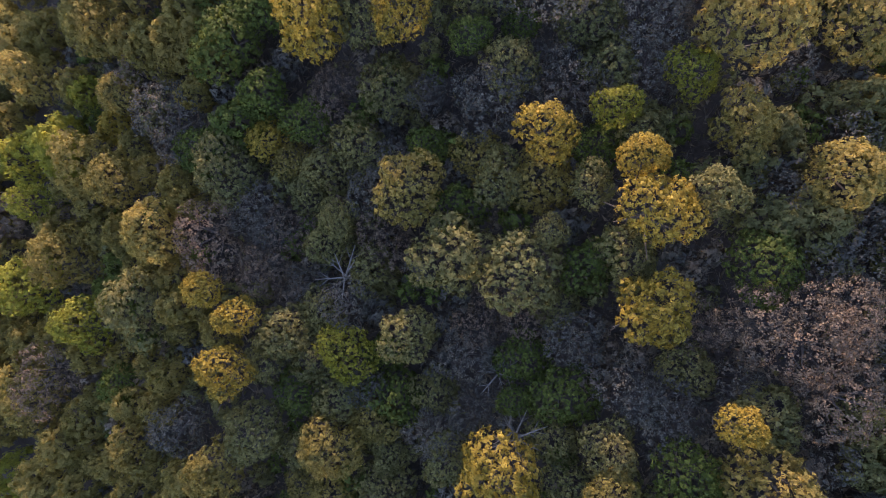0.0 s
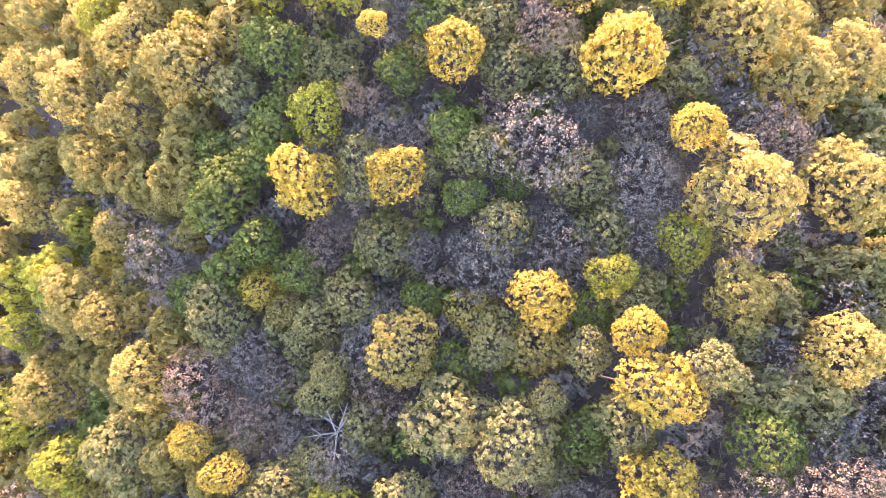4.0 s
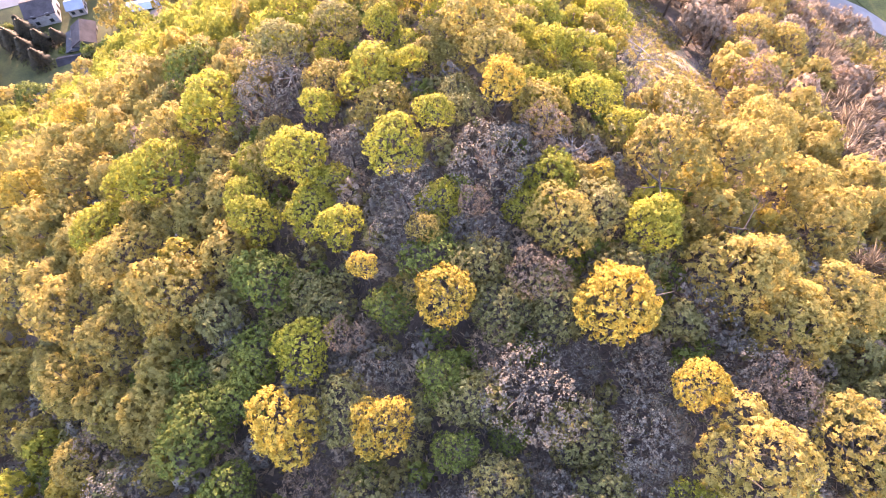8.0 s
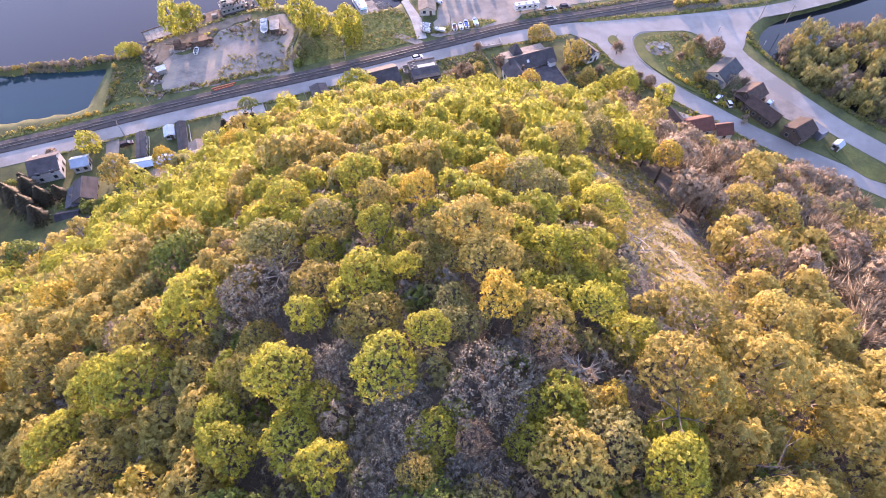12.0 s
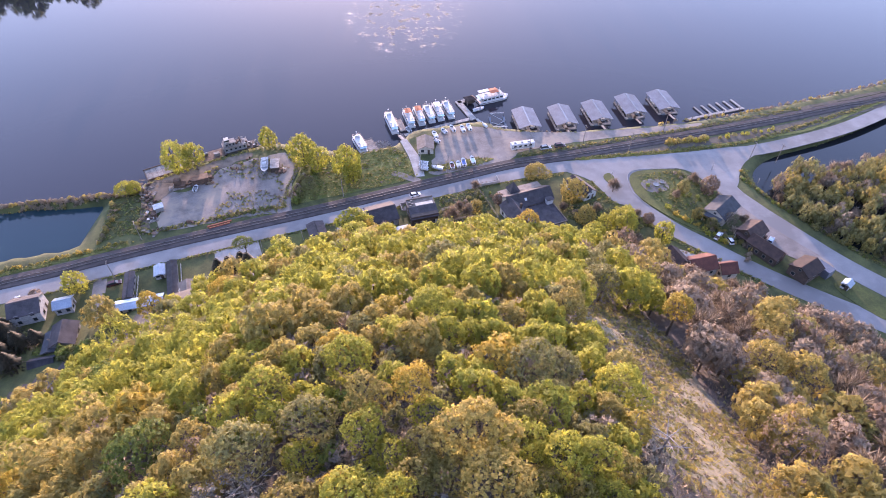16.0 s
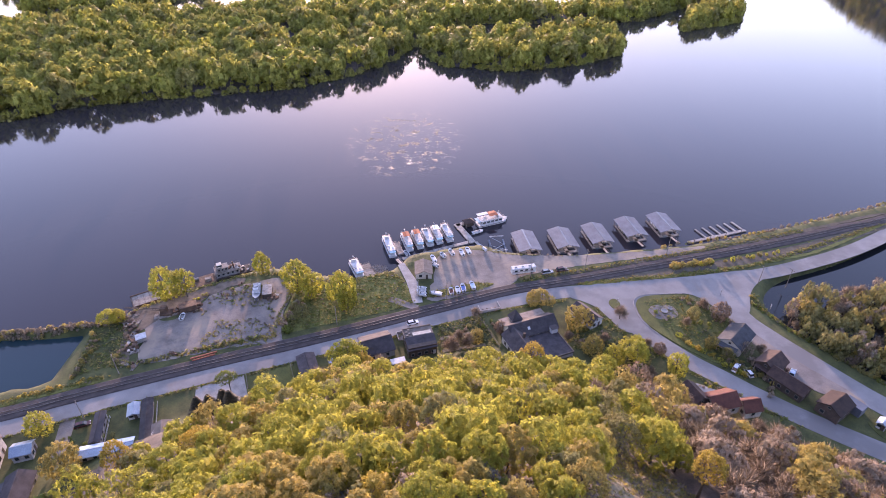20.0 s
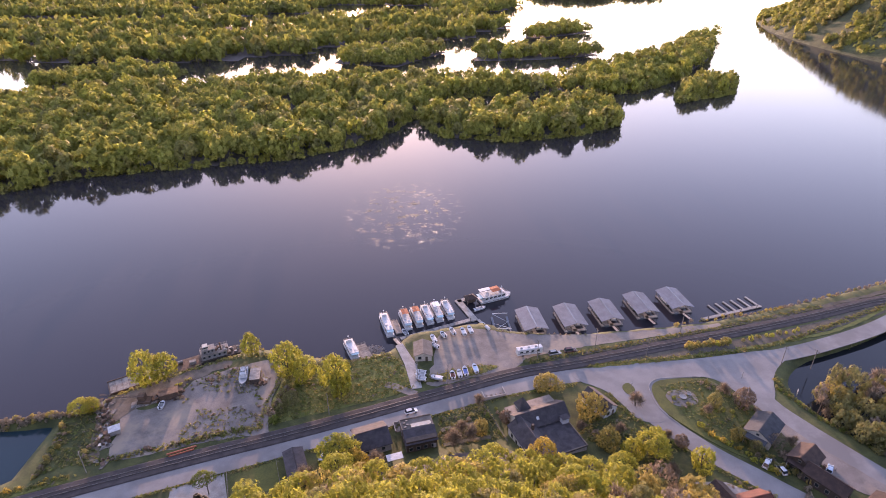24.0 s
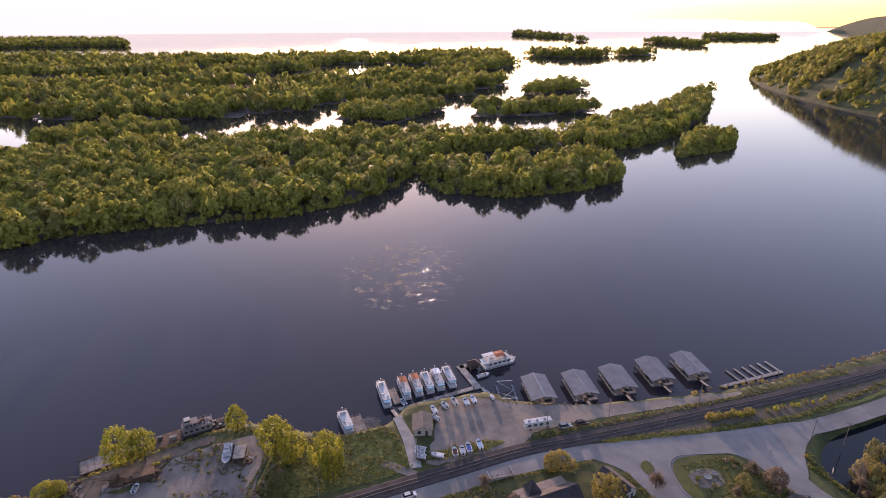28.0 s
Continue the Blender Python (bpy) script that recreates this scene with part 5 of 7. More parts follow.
for x, y, turn, length, cover, label in (
    (-3.0, 213.4, 20, 6.2, WHITE, "white runabout on a trailer in the gravel lot"), (-2.6, 208.8, 50, 5.2, CAR_GREY, "small white boat with a grey cover in the gravel lot"),
    (9.3, 218.2, 15, 6.0, WHITE, "white runabout on a trailer at the water's edge"), (12.2, 219.6, 15, 6.0, WHITE, "white runabout on a trailer at the water's edge"),
    (1.0, 216.2, 30, 4.6, CAR_GREY, "small grey utility boat by the water"), (4.8, 218.4, 20, 6.0, STEEL, "aluminium pontoon boat by the water"),
    (4.4, 190.8, 8, 5.2, ROOF_RED, "trailered boat with a faded red cover on the grass"), (7.0, 191.6, 8, 5.0, WHITE, "white trailered boat on the grass"),
    (9.2, 193.0, 8, 6.2, BLUE_CANVAS, "trailered boat with a bright blue cover on the grass"), (13.0, 194.6, 12, 6.2, CAR_BLUE, "pale blue trailered boat on the grass"),
    (-1.5, 189.3, 75, 5.6, WHITE, "white boat lying crosswise near the railway"), (-7.4, 192.4, 75, 4.8, CAR_GREY, "grey aluminium boat stored on the grass"), (-7.6, 190.6, 78, 4.8, CAR_GREY, "grey aluminium boat stored on the grass"), (-7.2, 188.8, 72, 4.6, CAR_GREY, "grey aluminium boat stored on the grass")):
    small_boat(x, y, turn, length * 0.82, cover, label)
for x, y, turn, label in ((17.6, 240.6, -62, "open aluminium boat moored beside the pier"), (18.4, 227.6, 20, "white tender afloat by the shore"), (-15.2, 222.6, 30, "small dinghy moored at the dock")):
    small_boat(x, y, turn, 6.0 if x > 17.5 and x < 18 else 4.2, CAR_GREY, label, False, 0.1)
tank = thing("propane_tank", 19.6, 221.3, 3.05, 30, "white cylindrical storage tank at the water's edge", "tank")
put("vessel", tank, WHITE, lambda bm: tube(bm, [(0, -1.4, 0.9), (0, -1.2, 0.9), (0, 1.2, 0.9), (0, 1.4, 0.9)], [0.3, 0.7, 0.7, 0.3], 14))
for s in (-1, 1):
    put("saddle", tank, CONCRETE, lambda bm: box(bm, 0, s * 0.8, 0, 1.0, 0.25, 0.5))
lift = thing("boat_lift_frame", 26.2, 227.6, 0, 4, "pale steel boat lift frame standing in the shallows", "boat lift")
for s in (-1, 1):
    put("side_pontoon", lift, ROOF_METAL, lambda bm: box(bm, s * 3.3, 0, 0.1, 0.9, 13, 0.7, bevel=0.1))
    for k in (-1, 0, 1):
        put("upright", lift, STEEL, lambda bm: box(bm, s * 3.3, k * 5.8, 0.7, 0.16, 0.16, 2.2))
for k in (-1, 1):
    put("cross_beam", lift, WHITE, lambda bm: box(bm, 0, k * 5.8, 2.8, 6.7, 0.2, 0.24))
for a, c in (((-3.2, -5.6, 2.8), (3.2, 2, 1.0)), ((3.2, -5.6, 2.8), (-3.2, 1, 1.0)), ((-3.2, 5.6, 2.8), (3.2, 1.5, 1.0))):
    put("brace_cable", lift, WHITE, lambda bm: tube(bm, [a, c], 0.09, 5))

rv = thing("motor_home", 34.8, 204.8, 3.1, -77, "white motor home parked beside the railway", "motor home", "parked vehicles")
put("body", rv, WHITE, lambda bm: (box(bm, 0, 0, 0.45, 2.5, 10.4, 2.75, bevel=0.18)))
put("stripe", rv, CAR_GREY, lambda bm: box(bm, 0, -0.2, 1.35, 2.53, 9.6, 0.22))
put("windscreen", rv, GLASS, lambda bm: box(bm, 0, 5.2, 1.5, 2.1, 0.12, 1.2))
for s in (-1, 1):
    for k in range(4):
        put("side_window", rv, GLASS, lambda bm: box(bm, s * 1.25, -3.6 + k * 2.3, 1.75, 0.06, 1.2, 0.7))
    for wy in (-2.9, 3.6):
        wheel(rv, s * 1.1, wy, 0.45, 0.3)
for k in range(3):
    put("roof_vent", rv, CAR_GREY, lambda bm: box(bm, 0.2, -3.4 + k * 3.0, 3.2, 0.8, 0.9, 0.28, bevel=0.05))
car("van", 44.9, 204.5, -76, CAR_GREY, "silver van parked beside the railway", length=5.2, van=True)
car("van", 51.3, 206.2, -76, CAR_DARK, "maroon van parked beside the railway", length=5.2, van=True)
car("car", -10.2, 172.4, -68, CAR_WHITE, "white car standing on the road", z=3.08)
car("car", 119.3, 147.3, -40, CAR_BLUE, "pale blue car parked behind a brown house", length=4.3)
car("car", 101.2, 149.6, -42, CAR_WHITE, "white car parked by the lane", length=5.0, van=True)
car("car", 104.3, 147.2, 10, CAR_WHITE, "white car parked by the lane", length=4.4)
car("car", -137.5, 117.5, 20, CAR_WHITE, "white car parked beside a house", length=4.2)
car("car", -109.0, 125.2, -65, CAR_DARK, "dark car parked in a yard by the road", length=4.6)
car("car", -37.4, 151.5, 10, CAR_GREY, "grey car parked beside a trailer home", length=4.3)

# gravel lots, drives, lawns
tagged(slab("marina_lot", [(-6, 184.5), (-4.2, 195), (-2.4, 200), (-2.6, 215), (2, 220), (8, 222.5), (19, 222), (28, 218), (60, 217), (110, 224), (120, 226), (118, 222), (80, 214.6), (34, 204), (30, 196.5), (20, 193.4), (6, 188.5)], 3.05, GRAVEL, 0.4, 0.8), "dusty gravel lot beside the marina", "gravel lot", kind="structure")
tagged(slab("boat_strip", [(-8, 187.0), (-6, 190.5), (2, 193.6), (12, 197.2), (21, 198.5), (23, 196.6), (14, 192.2)], 3.09, VERGE, 0.3, 0.5), "strip of rough grass holding trailered boats", "grass", kind="structure")
tagged(slab("yard_lot", [(-115, 178), (-104, 173), (-99, 175), (-92, 185), (-91, 190.5), (-79, 195.5), (-67, 202), (-62.5, 197), (-60.5, 190), (-61, 176), (-60.5, 164), (-54, 163.2), (-76, 159.5), (-103, 150), (-106.5, 158), (-107, 167)], 3.06, GRAVEL, 0.4, 0.8), "bare gravel work yard with wheel tracks", "gravel lot", kind="structure")
tagged(slab("yard_soil", [(-118, 179.5), (-110, 184.5), (-97, 193.5), (-82, 202), (-79, 198), (-90, 191.5), (-94, 184), (-100, 176.5), (-106, 175), (-112, 165), (-109, 156), (-107, 152), (-111, 151), (-115, 162)], 3.1, DIRT, 0.4, 1.2), "trodden brown earth strewn with scrap along the bank", "ground", kind="structure")
tagged(slab("river_lawn", [(-58, 196), (-36, 199), (-20, 204.5), (-15.5, 201), (-9.5, 184), (-26, 177.5), (-50, 169.2), (-58.5, 166), (-59.5, 180)], 3.05, MEADOW, 0.3, 0.5), "rough sunlit lawn between the road and the river", "grass", kind="structure")
tagged(ribbon("lawn_track", [(-20, 187), (-14, 184.5), (-9, 181.5)], 3.2, 3.12, GRAVEL, 0.3, ragged=0.6), "worn dirt track crossing the railway", "track", kind="structure")
tagged(ribbon("yard_drive", [(-66, 200), (-62, 190), (-62.6, 176), (-59.5, 163), (-56.5, 158)], 5.5, 3.13, GRAVEL, 0.3, ragged=0.5), "pale dirt drive into the work yard", "track", kind="structure")
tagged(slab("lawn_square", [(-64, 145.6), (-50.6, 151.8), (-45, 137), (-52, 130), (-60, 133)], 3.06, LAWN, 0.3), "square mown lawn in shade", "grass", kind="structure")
tagged(slab("concrete_pad", [(-80, 140.8), (-66, 146.4), (-61.5, 136), (-70, 131.5), (-78, 133)], 3.07, CONCRETE, 0.3), "pale concrete parking pad beside the road", "pavement", kind="structure")
tagged(ribbon("house_drive", [(-115, 128.5), (-113, 122), (-111, 114)], 4.2, 3.1, GRAVEL, 0.3, ragged=0.5), "dirt drive between trailer homes", "track", kind="structure")
tagged(ribbon("rough_bank", [(70, 201), (84, 203.4), (110, 208.4), (140, 216.2), (180, 230.4), (216, 246.6)], 6.0, 3.08, SCRUB, 0.4, ragged=1.0), "dull brown scrubby bank between road and railway", "ground", kind="structure")
tagged(ribbon("verge", [(58, 197.4), (80, 200.2), (104, 204.2), (140, 212.6), (170, 222.6), (214, 246)], 1.7, 3.14, VERGE, 0.3, ragged=1.0, offset=0), "bright uneven grass verge along the road", "grass", kind="structure")
tagged(ribbon("rail_verge", [(44, 201.4), (80, 211.6), (120, 222.8), (160, 235), (219, 255)], 2.0, 3.2, SCRUB, 0.5, ragged=0.9), "dull brown scrub and dry grass beside the railway", "grass", kind="structure")
tagged(ribbon("pond_verge", [(-172, 120.5), (-150, 129.4), (-124, 139.4), (-112, 144.6)], 1.8, 3.1, VERGE, 0.6, ragged=0.9, skirt=0.8), "bright grass bank between pond and railway", "grass", kind="structure")
tagged(slab("traffic_island", [(66, 185.6), (68.5, 188), (70.6, 185.5), (70.4, 183), (68, 180.8), (66.3, 182.5)], 3.24, LAWN, 0.4, 0.3), "small grassy traffic island with a kerb", "grass", kind="structure")
tagged(slab("park_green", [(76.4, 184.5), (78.8, 188), (84, 189.8), (97, 190.5), (101.5, 187.5), (105, 183.5), (110, 175.5), (113.5, 168), (108, 160), (100.5, 152), (97, 150.8), (88.8, 157.6), (80.9, 167), (77, 173.6), (76, 180)], 3.2, LAWN, 0.4, 0.3), "teardrop lawn between two roads", "grass", kind="structure")
tagged(ribbon("kerb", [(97, 190.8), (84, 190.2), (79.4, 189.2), (76.2, 186), (75.6, 180), (76.6, 173.2), (80.5, 166.4)], 0.18, 3.25, CONCRETE, 0.4, 1.0), "pale concrete kerb round the teardrop lawn", "kerb", kind="structure")
tagged(slab("gravel_apron", [(114, 170), (116.6, 165.5), (122, 156), (127.6, 148.6), (134.6, 139.4), (137, 134), (133, 131.5), (129, 136.5), (122, 140), (119, 146), (117.5, 153), (113, 160), (112, 167)], 3.1, GRAVEL, 0.3, 0.5), "pale gravel parking strip behind the brown houses", "gravel", kind="structure")
tagged(slab("park_circle", [(79.5, 180), (83.5, 183.8), (88, 184), (91.3, 182), (91.3, 177), (87, 175), (82, 175)], 3.24, GRAVEL, 0.3, 0.4), "gravel circle on the lawn", "gravel", kind="structure")
for x, y, r, label in ((86.2, 179.6, 1.3, "round pale concrete planter on the gravel circle"), (88.9, 181.0, 0.9, "white round fountain basin on the gravel circle")):
    p = thing("planter", x, y, 3.24, 0, label, "planter")
    put("basin", p, CONCRETE, lambda bm: loft(bm, [[(rr * math.cos(a * math.tau / 14), rr * math.sin(a * math.tau / 14), zz) for a in range(14)] for rr, zz in ((r * 0.8, 0), (r, 0.5), (r * 0.86, 0.5), (r * 0.8, 0.3))]))

# ---- the work yard west of the marina ----
barge = thing("deck_barge", -113.2, 191.6, 0, 33, "rusty flat deck barge moored along the bank", "barge")
put("hull", barge, RUST, lambda bm: (box(bm, 0, 0, -0.4, 20, 8, 2.0)))
for k in range(9):
    put("deck_plank", barge, TIMBER, lambda bm: box(bm, -8.6 + k * 2.15, 0, 1.6, 2.04, 7.6, 0.16))
put("coaming", barge, RUST, lambda bm: (box(bm, 0, 3.9, 1.6, 20, 0.15, 0.5), box(bm, 0, -3.9, 1.6, 20, 0.15, 0.5)))
work = thing("work_float", -98.8, 201.0, 0, 30, "dark steel work float with gear on deck", "barge")
put("hull", work, RUST, lambda bm: box(bm, 0, 0, -0.4, 10, 7, 1.7))
put("winch", work, STEEL, lambda bm: (box(bm, -2, 1, 1.3, 1.6, 1.2, 1.2, bevel=0.1), tube(bm, [(-2.8, 1, 2.1), (-1.2, 1, 2.1)], 0.7, 10)))
put("gear_box", work, TIMBER, lambda bm: box(bm, 2.2, -1, 1.3, 2.4, 1.6, 1.3, bevel=0.05))
tow = thing("towboat", -88.0, 207.3, 0, 28, "old weathered grey towboat with a stepped cabin, moored to the bank", "towboat")
put("hull", tow, SLEEPER, lambda bm: (box(bm, 0, 0, -0.4, 15, 5.6, 1.7), box(bm, 0, 0, 1.3, 15.2, 5.8, 0.14)))
low_cabin = put("lower_cabin", tow, GREY_WALL, lambda bm: box(bm, -2.2, 0, 1.4, 9.4, 4.2, 2.2, bevel=0.05))
top_cabin = put("upper_cabin", tow, GREY_WALL, lambda bm: box(bm, -4.0, 0, 3.74, 4.6, 3.2, 1.8, bevel=0.05))
wheelhouse = put("wheelhouse", tow, CREAM, lambda bm: box(bm, -4.9, 0, 5.64, 2.0, 2.2, 1.4, bevel=0.05))
for k in range(5):
    for s in (-1, 1):
        put("cabin_window", low_cabin, GLASS, lambda bm: box(bm, -6.0 + k * 1.9, s * 2.1, 2.3, 0.8, 0.06, 0.8))
for k in range(3):
    for s in (-1, 1):
        put("cabin_window", top_cabin, GLASS, lambda bm: box(bm, -5.4 + k * 1.4, s * 1.6, 4.4, 0.7, 0.06, 0.7))
put("wheelhouse_glass", wheelhouse, GLASS, lambda bm: box(bm, -4.9, 0, 6.2, 2.06, 2.26, 0.55))
put("promenade_deck", tow, TIMBER, lambda bm: box(bm, -1.8, 0, 3.6, 10.6, 5.2, 0.12))
put("deck_rail", tow, STEEL, lambda bm: (rail_round(bm, 5.1, 10.4, 3.7, 0.9), bm.transform(Matrix.Translation((-1.8, 0, 0)) @ Matrix.Rotation(radians(90), 4, "Z"))))
put("roof_deck", tow, TIMBER, lambda bm: box(bm, -4.0, 0, 5.54, 5.0, 3.6, 0.1))
for s in (-1, 1):
    put("funnel", tow, RUST, lambda bm: tube(bm, [(0.6, s * 1.1, 3.7), (0.6, s * 1.1, 5.9)], 0.25, 10))
put("mast", tow, STEEL, lambda bm: tube(bm, [(-6.2, 0, 5.6), (-6.2, 0, 9.0)], 0.06, 5))
gear = random.Random(4)
for k in range(9):
    put("deck_gear", tow, gear.choice((RUST, TIMBER, CREAM)), lambda bm: box(bm, gear.uniform(-1.4, 2.8), gear.uniform(-1.9, 1.9), 3.72, gear.uniform(0.5, 1.2), gear.uniform(0.5, 1.1), gear.uniform(0.3, 0.9), gear.uniform(0, 90), 0.05))
for k in range(8):
    put("foredeck_gear", tow, gear.choice((RUST, TIMBER, STEEL)), lambda bm: box(bm, gear.uniform(3.4, 7.0), gear.uniform(-2.2, 2.2), 1.44, gear.uniform(0.5, 1.3), gear.uniform(0.5, 1.0), gear.uniform(0.4, 1.3), gear.uniform(0, 90), 0.05))

cruiser = thing("laid_up_cruiser", -72.8, 189.6, 3.1, 192, "white cabin cruiser laid up on blocks in the yard", "boat", "boats in the yard")
put("hull", cruiser, CAR_GREY, lambda bm: hull(bm, 10.4, 3.2, 0.7, 2.0, 0.4, 0.7))
put("deck", cruiser, WHITE, lambda bm: box(bm, 0, -1.6, 2.0, 2.7, 6.4, 0.1))
put("cabin", cruiser, WHITE, lambda bm: box(bm, 0, -1.0, 2.1, 2.3, 4.6, 1.2, bevel=0.2, taper=0.85))
put("flybridge", cruiser, CAR_GREY, lambda bm: box(bm, 0, -1.6, 3.3, 1.7, 2.4, 0.4, bevel=0.1))
for s in (-1, 1):
    put("cabin_window", cruiser, GLASS, lambda bm: box(bm, s * 1.08, -1.0, 2.5, 0.12, 3.4, 0.45))
for k in range(3):
    put("block", cruiser, TIMBER, lambda bm: box(bm, 0, -4 + k * 4, 0, 2.2, 0.5, 0.75))
deckhouse = thing("old_deckhouse", -68.6, 190.0, 3.1, 10, "dark weathered deckhouse standing in the yard", "shed")
put("wall", deckhouse, BROWN_WALL, lambda bm: box(bm, 0, 0, 0, 3.4, 6.2, 2.3, bevel=0.05))
put("roof", deckhouse, TIMBER, lambda bm: box(bm, 0, 0, 2.3, 3.8, 6.6, 0.16))
small_shed = thing("tin_shed", -107.3, 163.2, 3.05, -60, "small white tin-roofed shed in the scrap yard", "shed")
put("wall", small_shed, GREY_WALL, lambda bm: box(bm, 0, 0, 0, 2.6, 3.2, 2.0))
put("roof", small_shed, WHITE, lambda bm: (box(bm, 0, 0, 2.05, 3.0, 3.6, 0.1), bm.transform(Matrix.Rotation(radians(4), 4, "Y"))))
pipe = thing("steel_pipe", -82.3, 155.3, 3.15, -66, "long red-painted steel pipe lying by the railway", "pipe")
put("tube", pipe, PIPE_RED, lambda bm: tube(bm, [(0, -4.4, 0.3), (0, 4.4, 0.3)], 0.3, 10))
pipe2 = thing("steel_pipe", -82.1, 154.2, 3.15, -65, "long red-painted steel pipe lying by the railway", "pipe")
put("tube", pipe2, PIPE_RED, lambda bm: tube(bm, [(0, -3.6, 0.25), (0, 3.9, 0.25)], 0.25, 10))
excavator = thing("crane_carcass", -104.0, 177.8, 3.1, 8, "rusted dismantled crane in the work yard", "machine")
put("base", excavator, RUST, lambda bm: box(bm, 0, 0, 0, 4.4, 3.2, 1.1, bevel=0.1))
put("cab", excavator, RUST, lambda bm: box(bm, -0.8, 0.3, 1.1, 2.4, 2.4, 2.0, bevel=0.12))
for q in (-0.5, 0.5):
    put("boom_chord", excavator, SLEEPER, lambda bm: tube(bm, [(-0.6, q, 2.0), (-16.4, 4.2 + q * 0.5, 1.4)], [0.14, 0.1], 5))
for k in range(14):
    put("boom_lacing", excavator, SLEEPER, lambda bm: tube(bm, [(-1 - k * 1.1, -0.5 + k * 0.3, 1.98 - k * 0.04), (-2.1 - k * 1.1, 0.5 + k * 0.3, 1.94 - k * 0.04)], 0.06, 4))
tank_shed = thing("rust_shed", -96.6, 180.4, 3.1, 25, "low rust-red shed in the work yard", "shed")
put("wall", tank_shed, RUST, lambda bm: box(bm, 0, 0, 0, 6.0, 3.6, 2.3))
put("roof", tank_shed, RUST, lambda bm: (box(bm, 0, 0, 2.35, 6.4, 4.0, 0.12), bm.transform(Matrix.Rotation(radians(-4), 4, "X"))))
small_boat(-97.2, 175.6, 5, 3.6, CAR_GREY, "small grey dinghy lying among scrap in the yard", False)
g = random.Random(21)
for n in range(150):
    u = g.random()
    if n < 60:
        x, y = -107 + 14 * u + g.uniform(-1.5, 1.5), 177 + 5 * u + g.uniform(-2.4, 2.4)
    elif n < 120:
        x, y = -119.5 + 13 * u + g.uniform(-1.6, 1.6), 178 - 20 * u + g.uniform(-2.6, 2.6)
    else:
        x, y = g.choice(((-94, 154.8), (-85.2, 188), (-80, 196), (-66, 188), (-106, 151.5))) 
        x, y = x + g.uniform(-2.4, 2.4), y + g.uniform(-1.6, 1.6)
    j = thing("scrap", x, y, 3.06, g.uniform(0, 180), g.choice(("rusty steel scrap in the work yard", "pile of weathered timber in the work yard", "dented metal drum in the work yard")), "scrap", "scrap in the yard")
    k = g.randrange(4)
    if k == 0:
        put("drum", j, RUST, lambda bm: tube(bm, [(0, 0, 0), (0, 0, 0.9)], 0.32, 10))
    elif k == 1:
        for q in range(4):
            put("beam", j, TIMBER, lambda bm: box(bm, g.uniform(-0.3, 0.3), q * 0.32 - 0.5, 0.0, g.uniform(2.4, 4.2), 0.26, 0.24, g.uniform(-4, 4)))
    elif k == 2:
        put("casting", j, RUST, lambda bm: (box(bm, 0, 0, 0, g.uniform(1, 2.2), g.uniform(0.8, 1.6), g.uniform(0.6, 1.5), 0, 0.08, 0.8), box(bm, 0.9, 0.2, 0, 0.7, 0.9, 0.5)))
    else:
        put("plate", j, g.choice((RUST, RUST, TIMBER, CREAM)), lambda bm: (box(bm, 0, 0, 0.35, g.uniform(1.4, 2.6), 1.2, 0.08), box(bm, 0, 0, 0, 0.9, 0.7, 0.36)))
house_float = houseboat(-36.4, 210.6, 25, 13, None, "white houseboat moored under the bank trees", 3.8)
raft = thing("landing_raft", -31.2, 209.6, 0, 25, "weathered timber landing raft by the bank", "raft")
for k in range(7):
    put("plank", raft, TIMBER, lambda bm: box(bm, 0, -4.2 + k * 1.4, 0.1, 4.4, 1.3, 0.5))
put("raft_rail", raft, TIMBER, lambda bm: rail_round(bm, 4.2, 9.4, 0.6, 0.9))
drift = tagged(new("driftwood_mat"), "tangled brown mat of driftwood caught at the bank", "driftwood", kind="stuff")
g = random.Random(8)
bm = bmesh.new()
for n in range(420):
    a, r = g.uniform(0, math.tau), math.sqrt(g.random())
    x, y, d = -26.6 + 4.0 * r * math.cos(a), 208.6 + 5.2 * r * math.sin(a), g.uniform(0, math.tau)
    ll, z = g.uniform(0.5, 1.5), g.uniform(0.05, 0.4)
    tube(bm, [(x - ll * math.cos(d), y - ll * math.sin(d), z), (x + ll * math.cos(d), y + ll * math.sin(d), z + g.uniform(-0.1, 0.25))], [0.1, 0.04], 3)
part("branchwork", bm, TIMBER, drift)

# ---- houses below the bluff ----
house("house", -22.4, 158.6, 112, 10.0, 10.4, 3.0, 5.4, GREY_WALL, ROOF_GREY, "low house with a dark grey shingle roof by the road", windows=2)
h = thing("house", -7.2, 160.0, 3.0, 16, "dark two-storey house with a flat tan roof terrace by the road", "house", "houses below the bluff")
walls = put("wall", h, BROWN_WALL, lambda bm: box(bm, 0, 0, -0.5, 10.0, 9.4, 5.2))
terrace = put("flat_roof", h, ROOF_TAN, lambda bm: (box(bm, 0, 2.6, 4.7, 10.6, 5.0, 0.2), box(bm, 0, 5.0, 4.9, 10.6, 0.25, 0.5), box(bm, -5.2, 2.6, 4.9, 0.25, 4.6, 0.5)), "flat tan roof with a low parapet")
put("roof", h, ROOF_GREY, lambda bm: (box(bm, 0, 0, 0, 10.5, 5.6, 0.18), bm.transform(Matrix.Translation((0, -2.6, 4.6)) @ Matrix.Rotation(radians(17), 4, "X"))))
for k in range(4):
    put("roof_vent", terrace, TIMBER, lambda bm: box(bm, -4.0 + 0.9 * (k % 2), 1.4 + k * 0.9, 4.9, 0.8, 0.5, 0.5))
